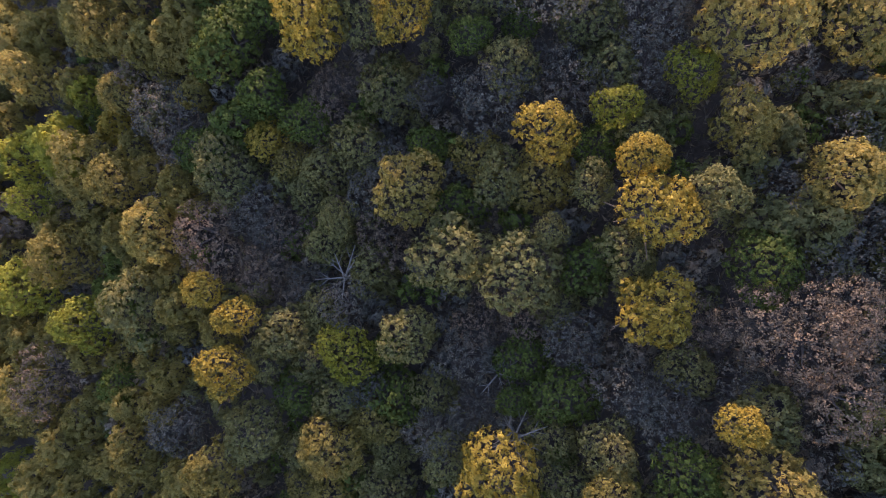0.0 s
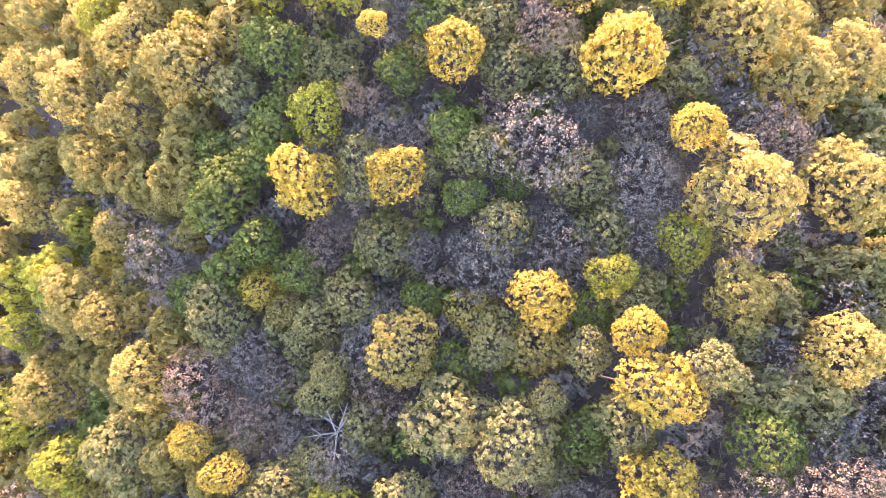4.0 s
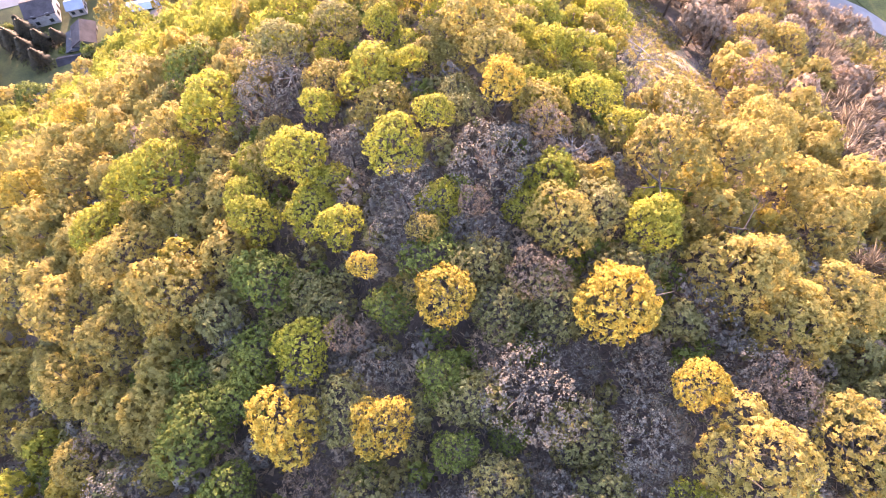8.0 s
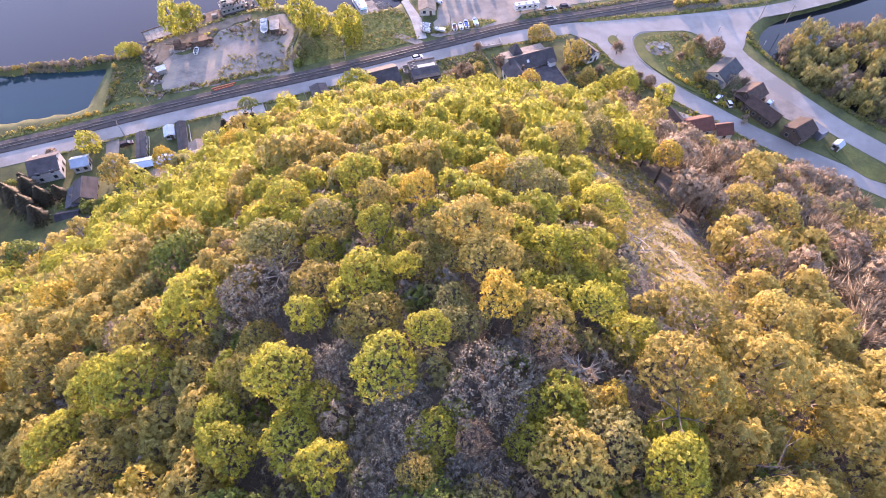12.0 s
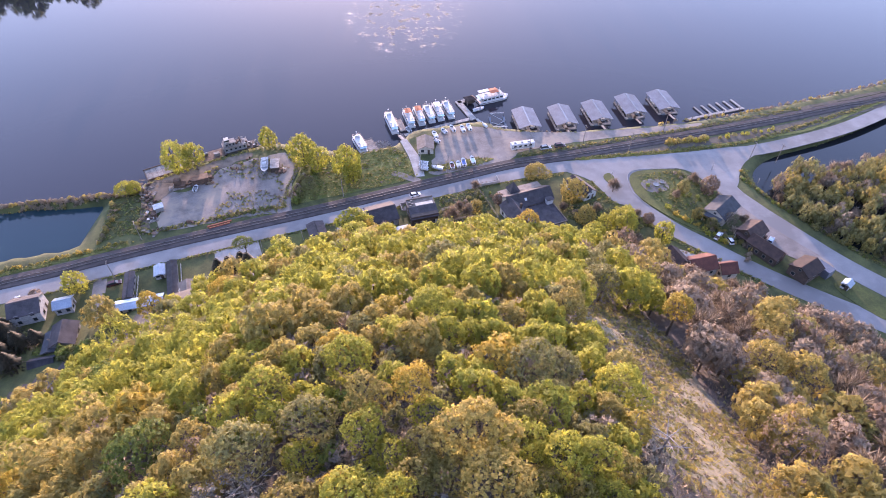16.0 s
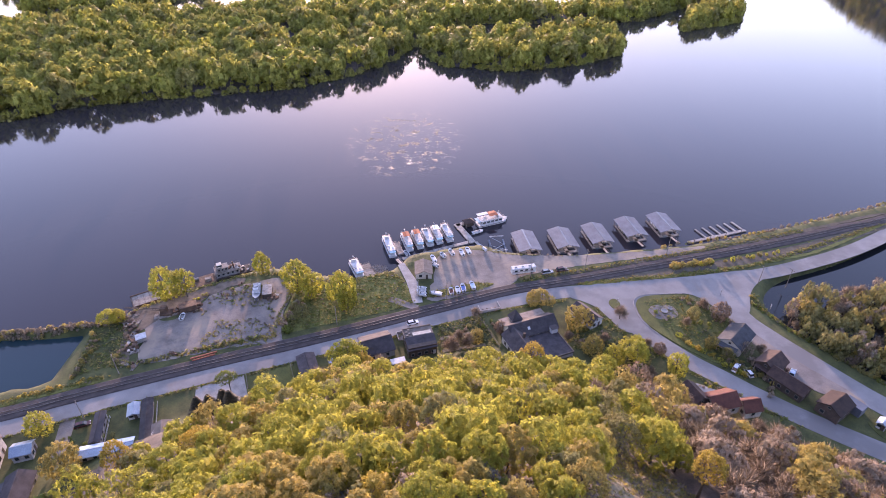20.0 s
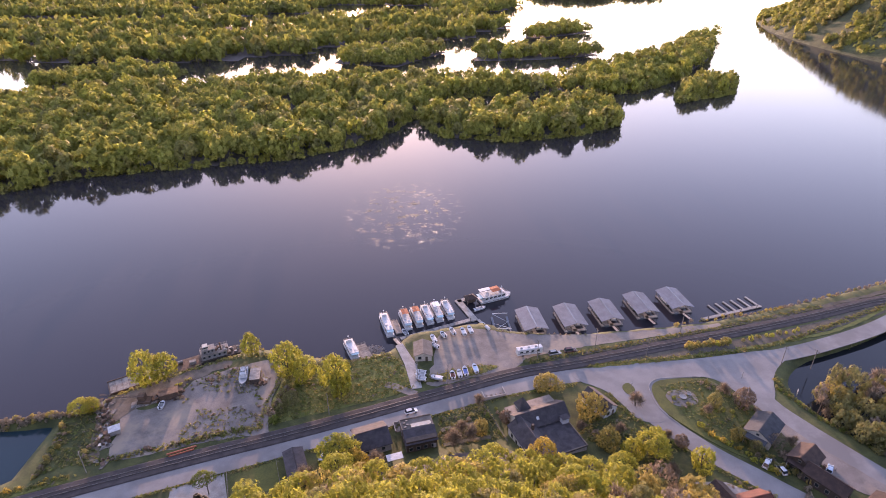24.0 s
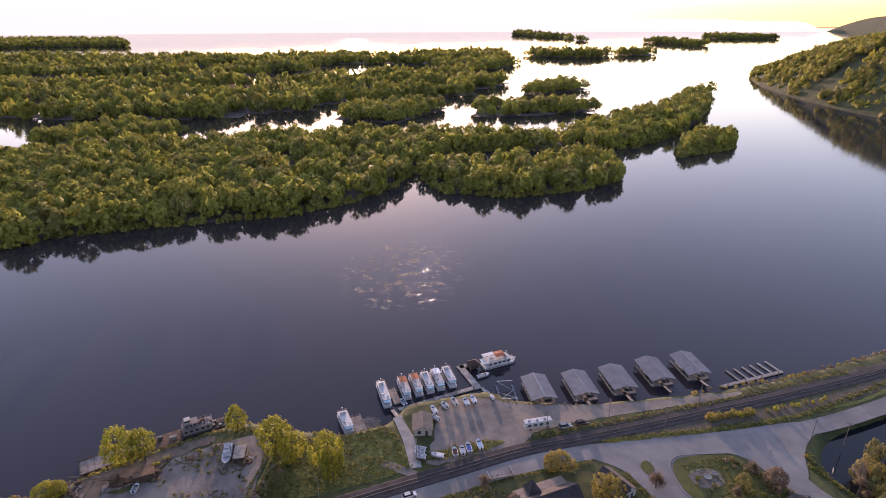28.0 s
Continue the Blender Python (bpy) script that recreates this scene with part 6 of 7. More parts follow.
put("roof_ridge", terrace, CREAM, lambda bm: box(bm, 1.2, 1.6, 4.9, 6.6, 1.6, 0.35))
for k in range(4):
    window(walls, -3.6 + k * 2.4, -4.73, 0.8, 1.1, 1.2, 0)
    window(walls, -3.6 + k * 2.4, 4.73, 2.6, 1.1, 1.2, 0)
for k in range(3):
    for s in (-1, 1):
        window(walls, s * 5.03, -2.8 + k * 2.6, 1.2, 1.0, 1.2, 90 * s)
put("door", walls, WHITE, lambda bm: box(bm, 4.2, -4.74, 0, 0.95, 0.1, 2.05))
yard_wall = thing("garden_wall", -9.6, 166.6, 3.0, 16, "low grey retaining wall round a paved forecourt", "wall")
for x, y, sx, sy in ((0, 2.2, 12, 0.3), (-6, 0.2, 0.3, 4.2), (6, 0.4, 0.3, 3.6)):
    put("wall_piece", yard_wall, CONCRETE, lambda bm: box(bm, x, y, 0, sx, sy, 0.8, bevel=0.03))
put("paving", yard_wall, ROOF_TAN, lambda bm: box(bm, 0, 0.1, 0, 11.4, 4.0, 0.16))
carport = thing("carport", -14.1, 149.4, 4.6, 18, "bright white flat-roofed carport under the trees", "carport")
put("roof", carport, WHITE, lambda bm: box(bm, 0, 0, 2.2, 5.0, 2.6, 0.14))
for a in (-1, 1):
    for b in (-1, 1):
        put("post", carport, STEEL, lambda bm: box(bm, a * 2.2, b * 1.1, -1.4, 0.1, 0.1, 3.6))
m = thing("house", 31.0, 163.0, 3.0, 22, "large cream house with dark shingle wings, turret and flat-roofed court", "house", "houses below the bluff")
across = Matrix.Translation((3.0, 2.8, 0)) @ Matrix.Rotation(radians(90), 4, "Z")
back = Matrix.Translation((-4.6, -5.2, 0))
walls = put("wall", m, CREAM, lambda bm: (gable_walls(bm, 8.2, 18.0, 4.2, 7.0), bm.transform(across)))
wing = put("wing_wall", m, CREAM, lambda bm: (gable_walls(bm, 7.8, 15.6, 4.0, 6.7), bm.transform(back)))
cover = put("roof", m, ROOF_GREY, lambda bm: (gable(bm, 8.2, 18.0, 4.2, 7.0), bm.transform(across)))
put("wing_roof", m, ROOF_GREY, lambda bm: (gable(bm, 7.8, 15.6, 4.0, 6.7), bm.transform(back)))
put("ridge_cap", cover, ROOF_GREY, lambda bm: box(bm, 3.0, 2.8, 7.1, 18.6, 0.3, 0.1))
put("front_wall", m, CREAM, lambda bm: box(bm, 2.6, 8.4, -0.5, 17.0, 3.0, 4.4))
put("front_roof", m, ROOF_TAN, lambda bm: (box(bm, 0, 0, 0, 17.6, 3.8, 0.16), bm.transform(Matrix.Translation((2.6, 8.5, 4.1)) @ Matrix.Rotation(radians(-5), 4, "X"))), "low tan roof along the front")
put("tower_wall", m, CREAM, lambda bm: box(bm, -0.4, 8.3, -0.5, 3.8, 3.8, 5.6))
put("tower_roof", m, ROOF_GREY, lambda bm: loft(bm, [[(-2.6, 6.1, 5.0), (1.8, 6.1, 5.0), (1.8, 10.5, 5.0), (-2.6, 10.5, 5.0)], [(-0.45, 8.25, 8.6), (-0.35, 8.25, 8.6), (-0.35, 8.35, 8.6), (-0.45, 8.35, 8.6)]]), "steep pyramid turret roof")
put("court_wall", m, GREY_WALL, lambda bm: box(bm, 5.2, -7.6, -1, 11.0, 12.4, 4.2))
put("flat_roof", m, ROOF_GREY, lambda bm: box(bm, 5.2, -7.6, 3.2, 11.4, 12.8, 0.25), "flat dark felt roof")
put("parapet", m, ROOF_TAN, lambda bm: (box(bm, 10.8, -7.6, 3.45, 0.25, 12.6, 0.35), box(bm, 5.2, -13.8, 3.45, 11.2, 0.25, 0.35)))
dormer = put("dormer", m, WHITE, lambda bm: box(bm, 9.6, -2.2, 3.4, 2.4, 2.0, 2.0))
put("dormer_roof", dormer, ROOF_GREY, lambda bm: box(bm, 9.6, -2.2, 5.4, 2.8, 2.4, 0.15))
put("skylight", cover, WHITE, lambda bm: (box(bm, 0, 0, 0.1, 0.9, 1.1, 0.14), bm.transform(Matrix.Translation((1.0, 0.6, 5.5)) @ Matrix.Rotation(radians(34), 4, "X"))))
put("chimney", cover, BROWN_WALL, lambda bm: box(bm, -3.2, -3.4, 4.5, 0.8, 0.8, 3.4), "brick chimney")
for k in range(7):
    window(walls, -4.6 + k * 2.4, 9.93, 1.2, 1.1, 1.4, 0)
for k in range(5):
    window(wing, -8.53, -11.6 + k * 2.9, 1.2, 1.1, 1.4, 90)
house("house", 55.0, 175.2, 34, 6.0, 10.6, 3.0, 5.0, WHITE, ROOF_GREY, "small white house with a dark roof at the junction", windows=2)
house("trailer_home", -43.9, 147.0, 22, 5.6, 13.0, 2.8, 3.6, GREY_WALL, ROOF_GREY, "long grey trailer home beside a lawn", windows=4)
house("house", -130.2, 112.4, 110, 8.2, 8.6, 4.4, 6.6, WHITE, ROOF_GREY, "white two-storey house with a dark roof", windows=2)
house("house", -120.2, 114.8, 108, 4.6, 5.0, 3.0, 4.2, GREY_WALL, ROOF_BLUE, "small house with a pale blue metal roof", windows=2)
house("house", -114.2, 102.2, 16, 7.0, 8.4, 3.0, 5.0, GREY_WALL, ROOF_GREY, "grey-roofed house tucked under the trees", windows=2)
house("trailer_home", -96.4, 115.4, 105, 3.8, 14.0, 2.6, 3.2, CREAM, ROOF_BLUE, "long trailer home with a pale metal roof", windows=5)
house("trailer_home", -102.6, 122.8, 17, 2.5, 11.4, 2.6, 3.0, GREY_WALL, ROOF_DARK, "narrow dark-roofed trailer home end-on to the road", windows=4)
house("trailer_home", -89.3, 125.8, 20, 2.7, 16.4, 2.6, 3.1, GREY_WALL, ROOF_DARK, "narrow dark-roofed trailer home end-on to the road", windows=4)
house("trailer_home", -82.8, 121.6, 20, 5.6, 5.6, 2.6, 3.6, CREAM, ROOF_TAN, "short tan-roofed annexe beside a trailer home", windows=2)
house("garden_shed", -95.2, 130.0, 20, 3.0, 4.6, 2.0, 2.6, WHITE, ROOF_BLUE, "small blue-roofed garden shed by the road", windows=1, group="sheds")
house("shed", -117.4, 99.8, 16, 3.2, 7.6, 2.4, 3.0, GREY_WALL, ROOF_TEAL, "blue-grey lean-to shed against a house under the trees", windows=1, group="sheds")
house("shed", -116.4, 92.8, 104, 3.2, 6.4, 2.4, 3.4, GREY_WALL, ROOF_DARK, "low dark-roofed shed at the wood's edge", windows=2, group="sheds")
house("house", 105.8, 162.2, -46, 8.2, 11.6, 3.4, 5.6, CREAM, ROOF_TEAL, "house with a dull slate-blue roof on the traffic triangle", windows=3, porch=2.6)
house("house", 112.6, 149.8, -54, 7.0, 8.6, 3.4, 5.6, BROWN_WALL, ROOF_BROWN, "brown house with a brown shingle roof between the roads", windows=2, porch=2.0)
house("house", 114.2, 140.9, 34, 5.6, 11.6, 3.4, 5.4, BROWN_WALL, ROOF_BROWN, "long dark brown house between the roads", windows=4, chimney=True)
h = house("house", 123.8, 131.2, -58, 7.0, 8.4, 3.8, 5.6, BROWN_WALL, ROOF_BROWN, "tall brown house with a grey annexe between the roads", windows=3)
put("annexe", h, ROOF_METAL, lambda bm: box(bm, 3.0, 6.2, 0, 5.6, 3.6, 3.2))
house("house", 80.0, 134.0, 20, 6.2, 7.4, 3.0, 5.2, BROWN_WALL, ROOF_BROWN, "red-brown-roofed house at the foot of the wooded slope", z=5.0, windows=2)
house("house", 88.0, 132.2, 105, 7.0, 9.0, 3.2, 5.6, CREAM, ROOF_RED, "red-roofed house at the foot of the wooded slope", z=4.2, windows=2)
house("house", 96.8, 131.2, 100, 5.2, 5.6, 3.0, 5.2, CREAM, ROOF_RED, "small red-roofed garage by the lane", z=3.2, windows=1)
house("garden_shed", 135.6, 125.2, -50, 2.4, 3.0, 2.2, 3.0, WHITE, ROOF_BLUE, "white garden shed with a pale blue roof on a lawn", windows=1, group="sheds")
tagged(slab("shed_lawn", [(131, 127.6), (138, 128.5), (147, 119), (158, 108), (146, 108), (136, 116)], 3.12, LAWN, 0.3, 0.4), "bright green lawn between the roads", "grass", kind="structure")
house("house", 152.0, 110.5, -50, 7.0, 9.0, 3.4, 5.4, WHITE, ROOF_GREY, "white house at the lawn's end", windows=2)
tagged(ribbon("red_house_drive", [(66, 133), (70, 138.5), (77, 141.2), (85, 141), (89, 138.8), (93, 137), (99, 134)], 3.4, 3.3, CONCRETE, 0.4, ragged=0.3), "curved pale drive to the red-roofed houses", "track", kind="structure")
screen = thing("garden_wall", 19.0, 181.4, 3.05, 15, "low pale masonry garden wall beside the road", "wall")
for x, y, sx, sy in ((0, -1.6, 8, 0.35), (-4, 0, 0.35, 3.4), (4, 0.4, 0.35, 3.8)):
    put("wall_piece", screen, CONCRETE, lambda bm: box(bm, x, y, 0, sx, sy, 1.0, bevel=0.03))
for k in range(4):
    put("wall_shrub", screen, TIMBER, lambda bm: box(bm, -2.6 + k * 1.7, -0.4, 0, 1.0, 1.0, 0.7, bevel=0.2, taper=0.6))

for line in ([(0.9, 157.4), (9.8, 159.4), (16.3, 160.5)], [(0.1, 163.8), (8.5, 166.6), (13.5, 167.7)]):
    tagged(ribbon("garden_path", line, 1.3, lambda x, y: float(land_height(x, y)) + 0.35, SOIL, 0.6, 1.0, 0.3, 0.4), "straw-pale garden path across the slope", "path", kind="structure")


def fence(points, label, height=1.2, gap=2.2, material=None):
    f = thing("fence", *points[0], 0, 0, label, "fence", "garden fences")
    ox, oy = points[0]
    line = [p - Vector((ox, oy, 0)) for p in spline(points, gap)]
    tops = [float(land_height(p.x + ox, p.y + oy)) for p in line]
    for p, z in zip(line, tops):
        put("post", f, material or TIMBER, lambda bm: box(bm, p.x, p.y, z - 0.3, 0.1, 0.1, height + 0.3))
    for rise in (0.35, 0.95):
        for a, b, za, zb in zip(line, line[1:], tops, tops[1:]):
            put("rail", f, material or TIMBER, lambda bm: tube(bm, [(a.x, a.y, za + rise * height), (b.x, b.y, zb + rise * height)], 0.045, 4))
    return f


fence([(14.5, 176.5), (18, 168), (21.5, 158)], "weathered timber fence between two gardens")
fence([(0.6, 168), (9, 171), (14, 173)], "weathered timber fence along the road")
fence([(-51.5, 151.6), (-46, 137.5)], "dark timber fence beside a square lawn", 1.6)
fence([(-65, 146), (-60.8, 135)], "dark timber fence beside a square lawn", 1.6)
fence([(97.5, 188.5), (105, 182), (110.5, 173.5)], "row of dark posts along the teardrop lawn", 0.9, 1.8)
fence([(110, 154), (115.5, 152), (121, 147)], "dark board fence behind a brown house", 1.5)

fence([(-84.2, 118.6), (-89.8, 134.2)], "white picket fence beside a long trailer home", 1.0, 1.6, WHITE)
fence([(-98.8, 117.6), (-102.2, 128.4)], "white picket fence beside a narrow trailer home", 1.0, 1.6, WHITE)

# poles along the road and the railway
POLES = [(-108, 146.8), (-38.3, 171.6), (2.6, 187.0), (37.5, 201.4), (62, 209.4), (80.7, 203.6), (100, 219.4), (130.5, 197.5), (140.9, 195.5), (69.2, 184.5), (112, 190), (-8.6, 188.6), (-109.6, 127.4)]
for n, (x, y) in enumerate(POLES):
    short = n in (9, 10)
    h = 3.0 if short else 9.0
    p = thing("sign_post" if short else "utility_pole", x, y, 3.0, 18, "short dark marker post at the junction" if short else "weathered timber utility pole with a crossarm", "post" if short else "utility pole", "" if short else "utility poles")
    put("pole", p, TIMBER, lambda bm: tube(bm, [(0, 0, -0.4), (0, 0, h)], [0.15, 0.1] if not short else [0.09, 0.08], 8))
    if short:
        put("board", p, WHITE, lambda bm: box(bm, 0, 0, h - 0.5, 0.6, 0.05, 0.5))
    else:
        arm = put("crossarm", p, TIMBER, lambda bm: box(bm, 0, 0, h - 0.7, 0.12, 2.2, 0.12))
        for k in (-1, 0, 1):
            put("insulator", arm, GLASS, lambda bm: tube(bm, [(0, k * 0.95, h - 0.58), (0, k * 0.95, h - 0.38)], 0.05, 6))
sign = thing("notice_board", 127.8, 181.2, 3.0, 60, "white notice board on posts beside the slough", "sign")
put("board", sign, WHITE, lambda bm: box(bm, 0, 0, 0.8, 1.5, 0.08, 1.5))
for s in (-1, 1):
    put("post", sign, TIMBER, lambda bm: box(bm, s * 0.6, 0.08, 0, 0.1, 0.1, 2.4))

# dead and bare trees that show among the crowns
def bare_tree(x, y, z, height, turn, wood_material, label, seed, spread=1.0):
    t = thing("dead_tree", x, y, z, turn, label, "dead tree", "dead trees")
    q = random.Random(seed)

    def grow(bm):
        tube(bm, [(0, 0, -0.5), (0.1, 0, height * 0.45), (0.0, 0.1, height * 0.75)], [0.2, 0.15, 0.1], 7)
        for k in range(9):
            a, h0 = k * 2.4 + q.uniform(-0.3, 0.3), height * q.uniform(0.45, 0.75)
            p = Vector((0.05, 0.05, h0))
            d = Vector((math.cos(a) * spread, math.sin(a) * spread, q.uniform(0.3, 0.9))).normalized()
            ll = height * q.uniform(0.22, 0.4)
            mid, tip = p + d * ll * 0.55, p + d * ll + Vector((0, 0, q.uniform(-0.2, 0.4)))
            tube(bm, [p, mid, tip], [0.1, 0.065, 0.02], 5)
            for s in (-1, 1):
                e = (d + Vector((-d.y, d.x, 0.3)) * s * 0.8).normalized()
                tube(bm, [mid, mid + e * ll * 0.4], [0.045, 0.012], 4)

    put("branchwork", t, wood_material, grow)


bare_tree(4.4, -57.8, 83.5, 8.6, 0, DEAD, "bleached dead tree poking through the canopy", 1, 1.3)
bare_tree(-11.5, -48.5, float(land_height(-11.5, -48.5)), 9.5, 40, DEAD, "grey leafless tree among green crowns", 2, 1.4)
bare_tree(6.0, -63.5, float(land_height(6, -63.5)), 10, 80, DEAD, "bleached dead tree poking through the canopy", 3, 1.2)
bare_tree(22.5, 1.5, float(land_height(22.5, 1.5)), 10.5, 20, BARK, "dark forked bare tree on the sunny slope", 4, 1.2)
bare_tree(31.5, -3.0, float(land_height(31.5, -3.0)), 10.5, 60, BARK, "dark forked bare tree on the sunny slope", 5, 1.2)
bare_tree(14.0, 6.0, float(land_height(14, 6)), 8.2, 110, DEAD, "grey leafless tree among green crowns", 6, 1.2)
bare_tree(-20.5, 22.0, float(land_height(-20.5, 22)), 10.5, 10, DEAD, "grey leafless tree among green crowns", 7, 1.3)
bare_tree(28.0, 30.0, float(land_height(28, 30)), 9.0, 160, DEAD, "grey leafless tree among green crowns", 8, 1.2)

# sleepers under the rails
bm = bmesh.new()
line = spline(RAILS, 0.75)
for a, b in zip(line, line[1:]):
    if -175 < a.x < 260:
        box(bm, a.x, a.y, 3.28, 0.24, 2.6, 0.09, math.degrees(math.atan2(b.y - a.y, b.x - a.x)))
sleepers = part("sleepers", bm, SLEEPER)
tagged(sleepers, "dark creosoted sleepers bedded in ballast", "sleepers", kind="stuff")


# ---- trees on the flat ----
def shore_tree(kind, x, y, r, h, label, seed, z=2.9):
    return plant("bare" if kind == "brown" else kind, x, y, r, h, seed, z, label, "trees on the river flat", min(1.45, max(1.0, 0.55 * h / r)))


g = random.Random(30)
for n, (kind, x, y, r, h) in enumerate((
    ("lime", -107.5, 187.0, 5.6, 14), ("lime", -100.0, 188.5, 4.2, 13), ("lime", -122.5, 171.5, 3.6, 6.5), ("lime", -119.6, 172.8, 3.0, 6.0), ("lime", -74, 203.6, 3.6, 10.5),
    ("lime", -57, 193, 5.6, 14), ("lime", -50.5, 189.0, 4.6, 11), ("olive", -52, 176, 3.4, 6), ("lime", -38, 185, 5.6, 15), ("lime", -35.5, 181.5, 3.6, 10),
    ("buff", 39.5, 182.5, 4.6, 8), ("buff", 36.0, 183.6, 2.8, 6.5), ("buff", 50.5, 170.0, 4.8, 10.5), ("brown", 68.0, 175.4, 3.2, 7.5), ("lime", 66.7, 154.0, 4.6, 10), ("lime", 79.5, 147.0, 3.8, 9), ("lime", 59, 151, 3.6, 8), ("buff", 53, 156, 3.4, 8),
    ("olive", 94.7, 174.0, 2.5, 7), ("buff", 96.3, 160.0, 2.4, 5), ("olive", 100.2, 154.6, 2.2, 4.6), ("pink", 105.5, 175.0, 3.4, 8), ("pink", 107, 156.5, 3.2, 6), ("brown", 101.5, 181.5, 2.4, 6), ("brown", 112.5, 157.0, 2.4, 5), ("brown", 91.5, 171.5, 2.0, 5),
    ("lime", -120, 122.5, 3.8, 8.5), ("buff", -104.5, 108, 5.0, 10), ("pink", -131.5, 118.4, 2.0, 4.5), ("brown", 4.1, 156.8, 3.4, 8), ("brown", 13.4, 177.0, 2.5, 4.6), ("pink", 22.0, 167.6, 2.6, 5.0), ("buff", 13.2, 162.6, 2.8, 6), ("brown", 9.6, 159.5, 3.0, 7), ("brown", 6.8, 163.6, 2.4, 6),
    ("lime", -30.4, 148.6, 6.2, 12.5), ("gold", -26.0, 145.4, 4.4, 10), ("brown", -19.6, 146.5, 3.6, 8), ("brown", 58.9, 162, 2.8, 6.5), ("pink", 77.4, 157.2, 2.4, 4.6), ("brown", 73.5, 160.0, 2.2, 5), ("brown", 46.5, 164, 2.4, 5), ("brown", -40.5, 143, 3.4, 8), ("brown", 71, 133, 3.4, 8), ("brown", 80, 121, 3.4, 9), ("brown", 88, 119.5, 3.0, 8), ("brown", 95, 121, 3.2, 8), ("buff", 101, 117, 3.4, 8), ("brown", 85.5, 124.5, 2.4, 7), ("brown", 74, 127, 3.2, 8), ("brown", 69, 143.5, 3.0, 8))):
    where = "standing by the river" if y > 170 else "in a garden below the bluff"
    shore_tree(kind, x, y, r, h, {"lime": "broad tree with fresh lime-green leaves ", "gold": "tree with golden young leaves ", "olive": "low olive-green bush ", "brown": "leafless tree with fine brown twigs ", "pink": "small tree with rosy blossom ", "buff": "broad pale buff tree "}[kind] + where, 500 + n, float(land_height(x, y)) if y < 160 else 2.9)


def spruce_mesh():
    g = np.random.default_rng(2)
    n = 1500
    h = g.random(n) ** 0.75
    a = g.random(n) * math.tau
    r = (1.02 - h) * (0.55 + 0.45 * g.random(n)) * (0.8 + 0.2 * np.sin(h * 60))
    p = np.stack([r * np.cos(a) * 0.34, r * np.sin(a) * 0.34, 0.08 + h * 0.92], 1)
    out = np.stack([np.cos(a), np.sin(a), -0.35 + 0 * a], 1) * 0.055
    side = np.stack([-np.sin(a), np.cos(a), 0 * a], 1) * 0.028
    return facing(np.stack([p - side - out * 0.5, p + side - out * 0.5, p + out, unit(out * 18 + np.array([0, 0, 0.6]))], 1))


spruce = cards_mesh("crown", spruce_mesh(), LEAF["spruce"])
for n, (x, y, h) in enumerate(((-74.6, 129.5, 9), (-70.2, 128.6, 10), (-66.0, 129.6, 11), (-63.0, 127.6, 10), (-131, 102, 11), (-126, 99, 9), (-135, 106, 8), (-122, 101, 7), (-129, 95, 10), (-134, 98, 11), (-124, 91, 9), (-138, 101, 9))):
    t = thing("spruce", x, y, float(land_height(x, y)), n * 47, "dark conical spruce in a garden below the bluff", "tree", "spruces")
    trunk = new("trunk", trunks[n % 5])
    trunk.parent, trunk.scale = t, (h * 0.6, h * 0.6, h * 0.7)
    c = new("crown", spruce)
    c.parent, c.scale = t, (h * 1.3, h * 1.3, h * 0.85)

# willows in the slough, shrubs and reeds along the banks
g = random.Random(77)
willows = []
THICKET = [(131.5, 173), (134, 180), (139.5, 186.5), (146, 189.5), (157, 189.5), (177, 193.5), (215, 214), (240, 200), (220, 112), (170, 126), (147, 145.5), (136, 157)]
for n in range(2600):
    x, y = g.uniform(130, 240), g.uniform(110, 215)
    if not inside(x, y, THICKET):
        continue
    r = g.uniform(1.8, 3.4)
    if all(math.hypot(x - q[1], y - q[2]) > 0.46 * (r + q[4]) for q in willows):
        willows.append((g.choice(("buff", "olive", "olive", "bare", "buff", "olive", "brown")), x, y, 0.2, r, r * g.uniform(2.0, 3.1)))
THICK = [crown_cards(70 + s, 260, 0.17, 40, 5, 0.8) * np.array([0.9, 0.9, 1.35]) for s in range(5)]
wood("slough_willows", willows, THICK, ALL, "bushy pale willows growing in the slough", category="willows")
shrubs = []


def along(line, spacing, spread, kinds, lo, hi, z):
    for p in spline(line, spacing):
        x, y, r = p.x + g.uniform(-spread, spread), p.y + g.uniform(-spread, spread), g.uniform(lo, hi)
        shrubs.append((g.choice(kinds), x, y, z if z < 20 else float(land_height(x, y)), r, r * 1.5))


along([(-176, 161.5), (-160, 165.5), (-146, 167.5), (-128, 171), (-118, 174)], 0.5, 1.1, ("brown", "buff", "brown", "brown"), 0.5, 1.0, 50)
along([(-170, 122.5), (-150, 131), (-124, 141), (-116, 145)], 1.6, 0.8, ("gold", "buff", "olive"), 0.5, 1.0, 2.4)
along([(-123, 144), (-122.5, 152), (-124, 160), (-127, 167)], 0.7, 1.2, ("brown", "olive", "buff"), 0.4, 1.1, 50)
along([(-176, 162.5), (-160, 166), (-146, 168.5), (-128, 172)], 0.6, 1.0, ("brown", "brown", "buff"), 0.4, 0.9, 50)
along([(-112, 152), (-112, 160), (-116, 170), (-119, 176)], 0.8, 1.4, ("brown", "olive", "brown"), 0.3, 0.9, 50)
along([(99, 208), (108, 210.6), (117, 212.4)], 1.0, 1.0, ("buff", "lime", "olive"), 0.9, 1.7, 2.9)
along([(123, 213.5), (140, 217.5), (150, 220.6)], 3.2, 0.8, ("lime", "olive"), 0.7, 1.3, 2.9)
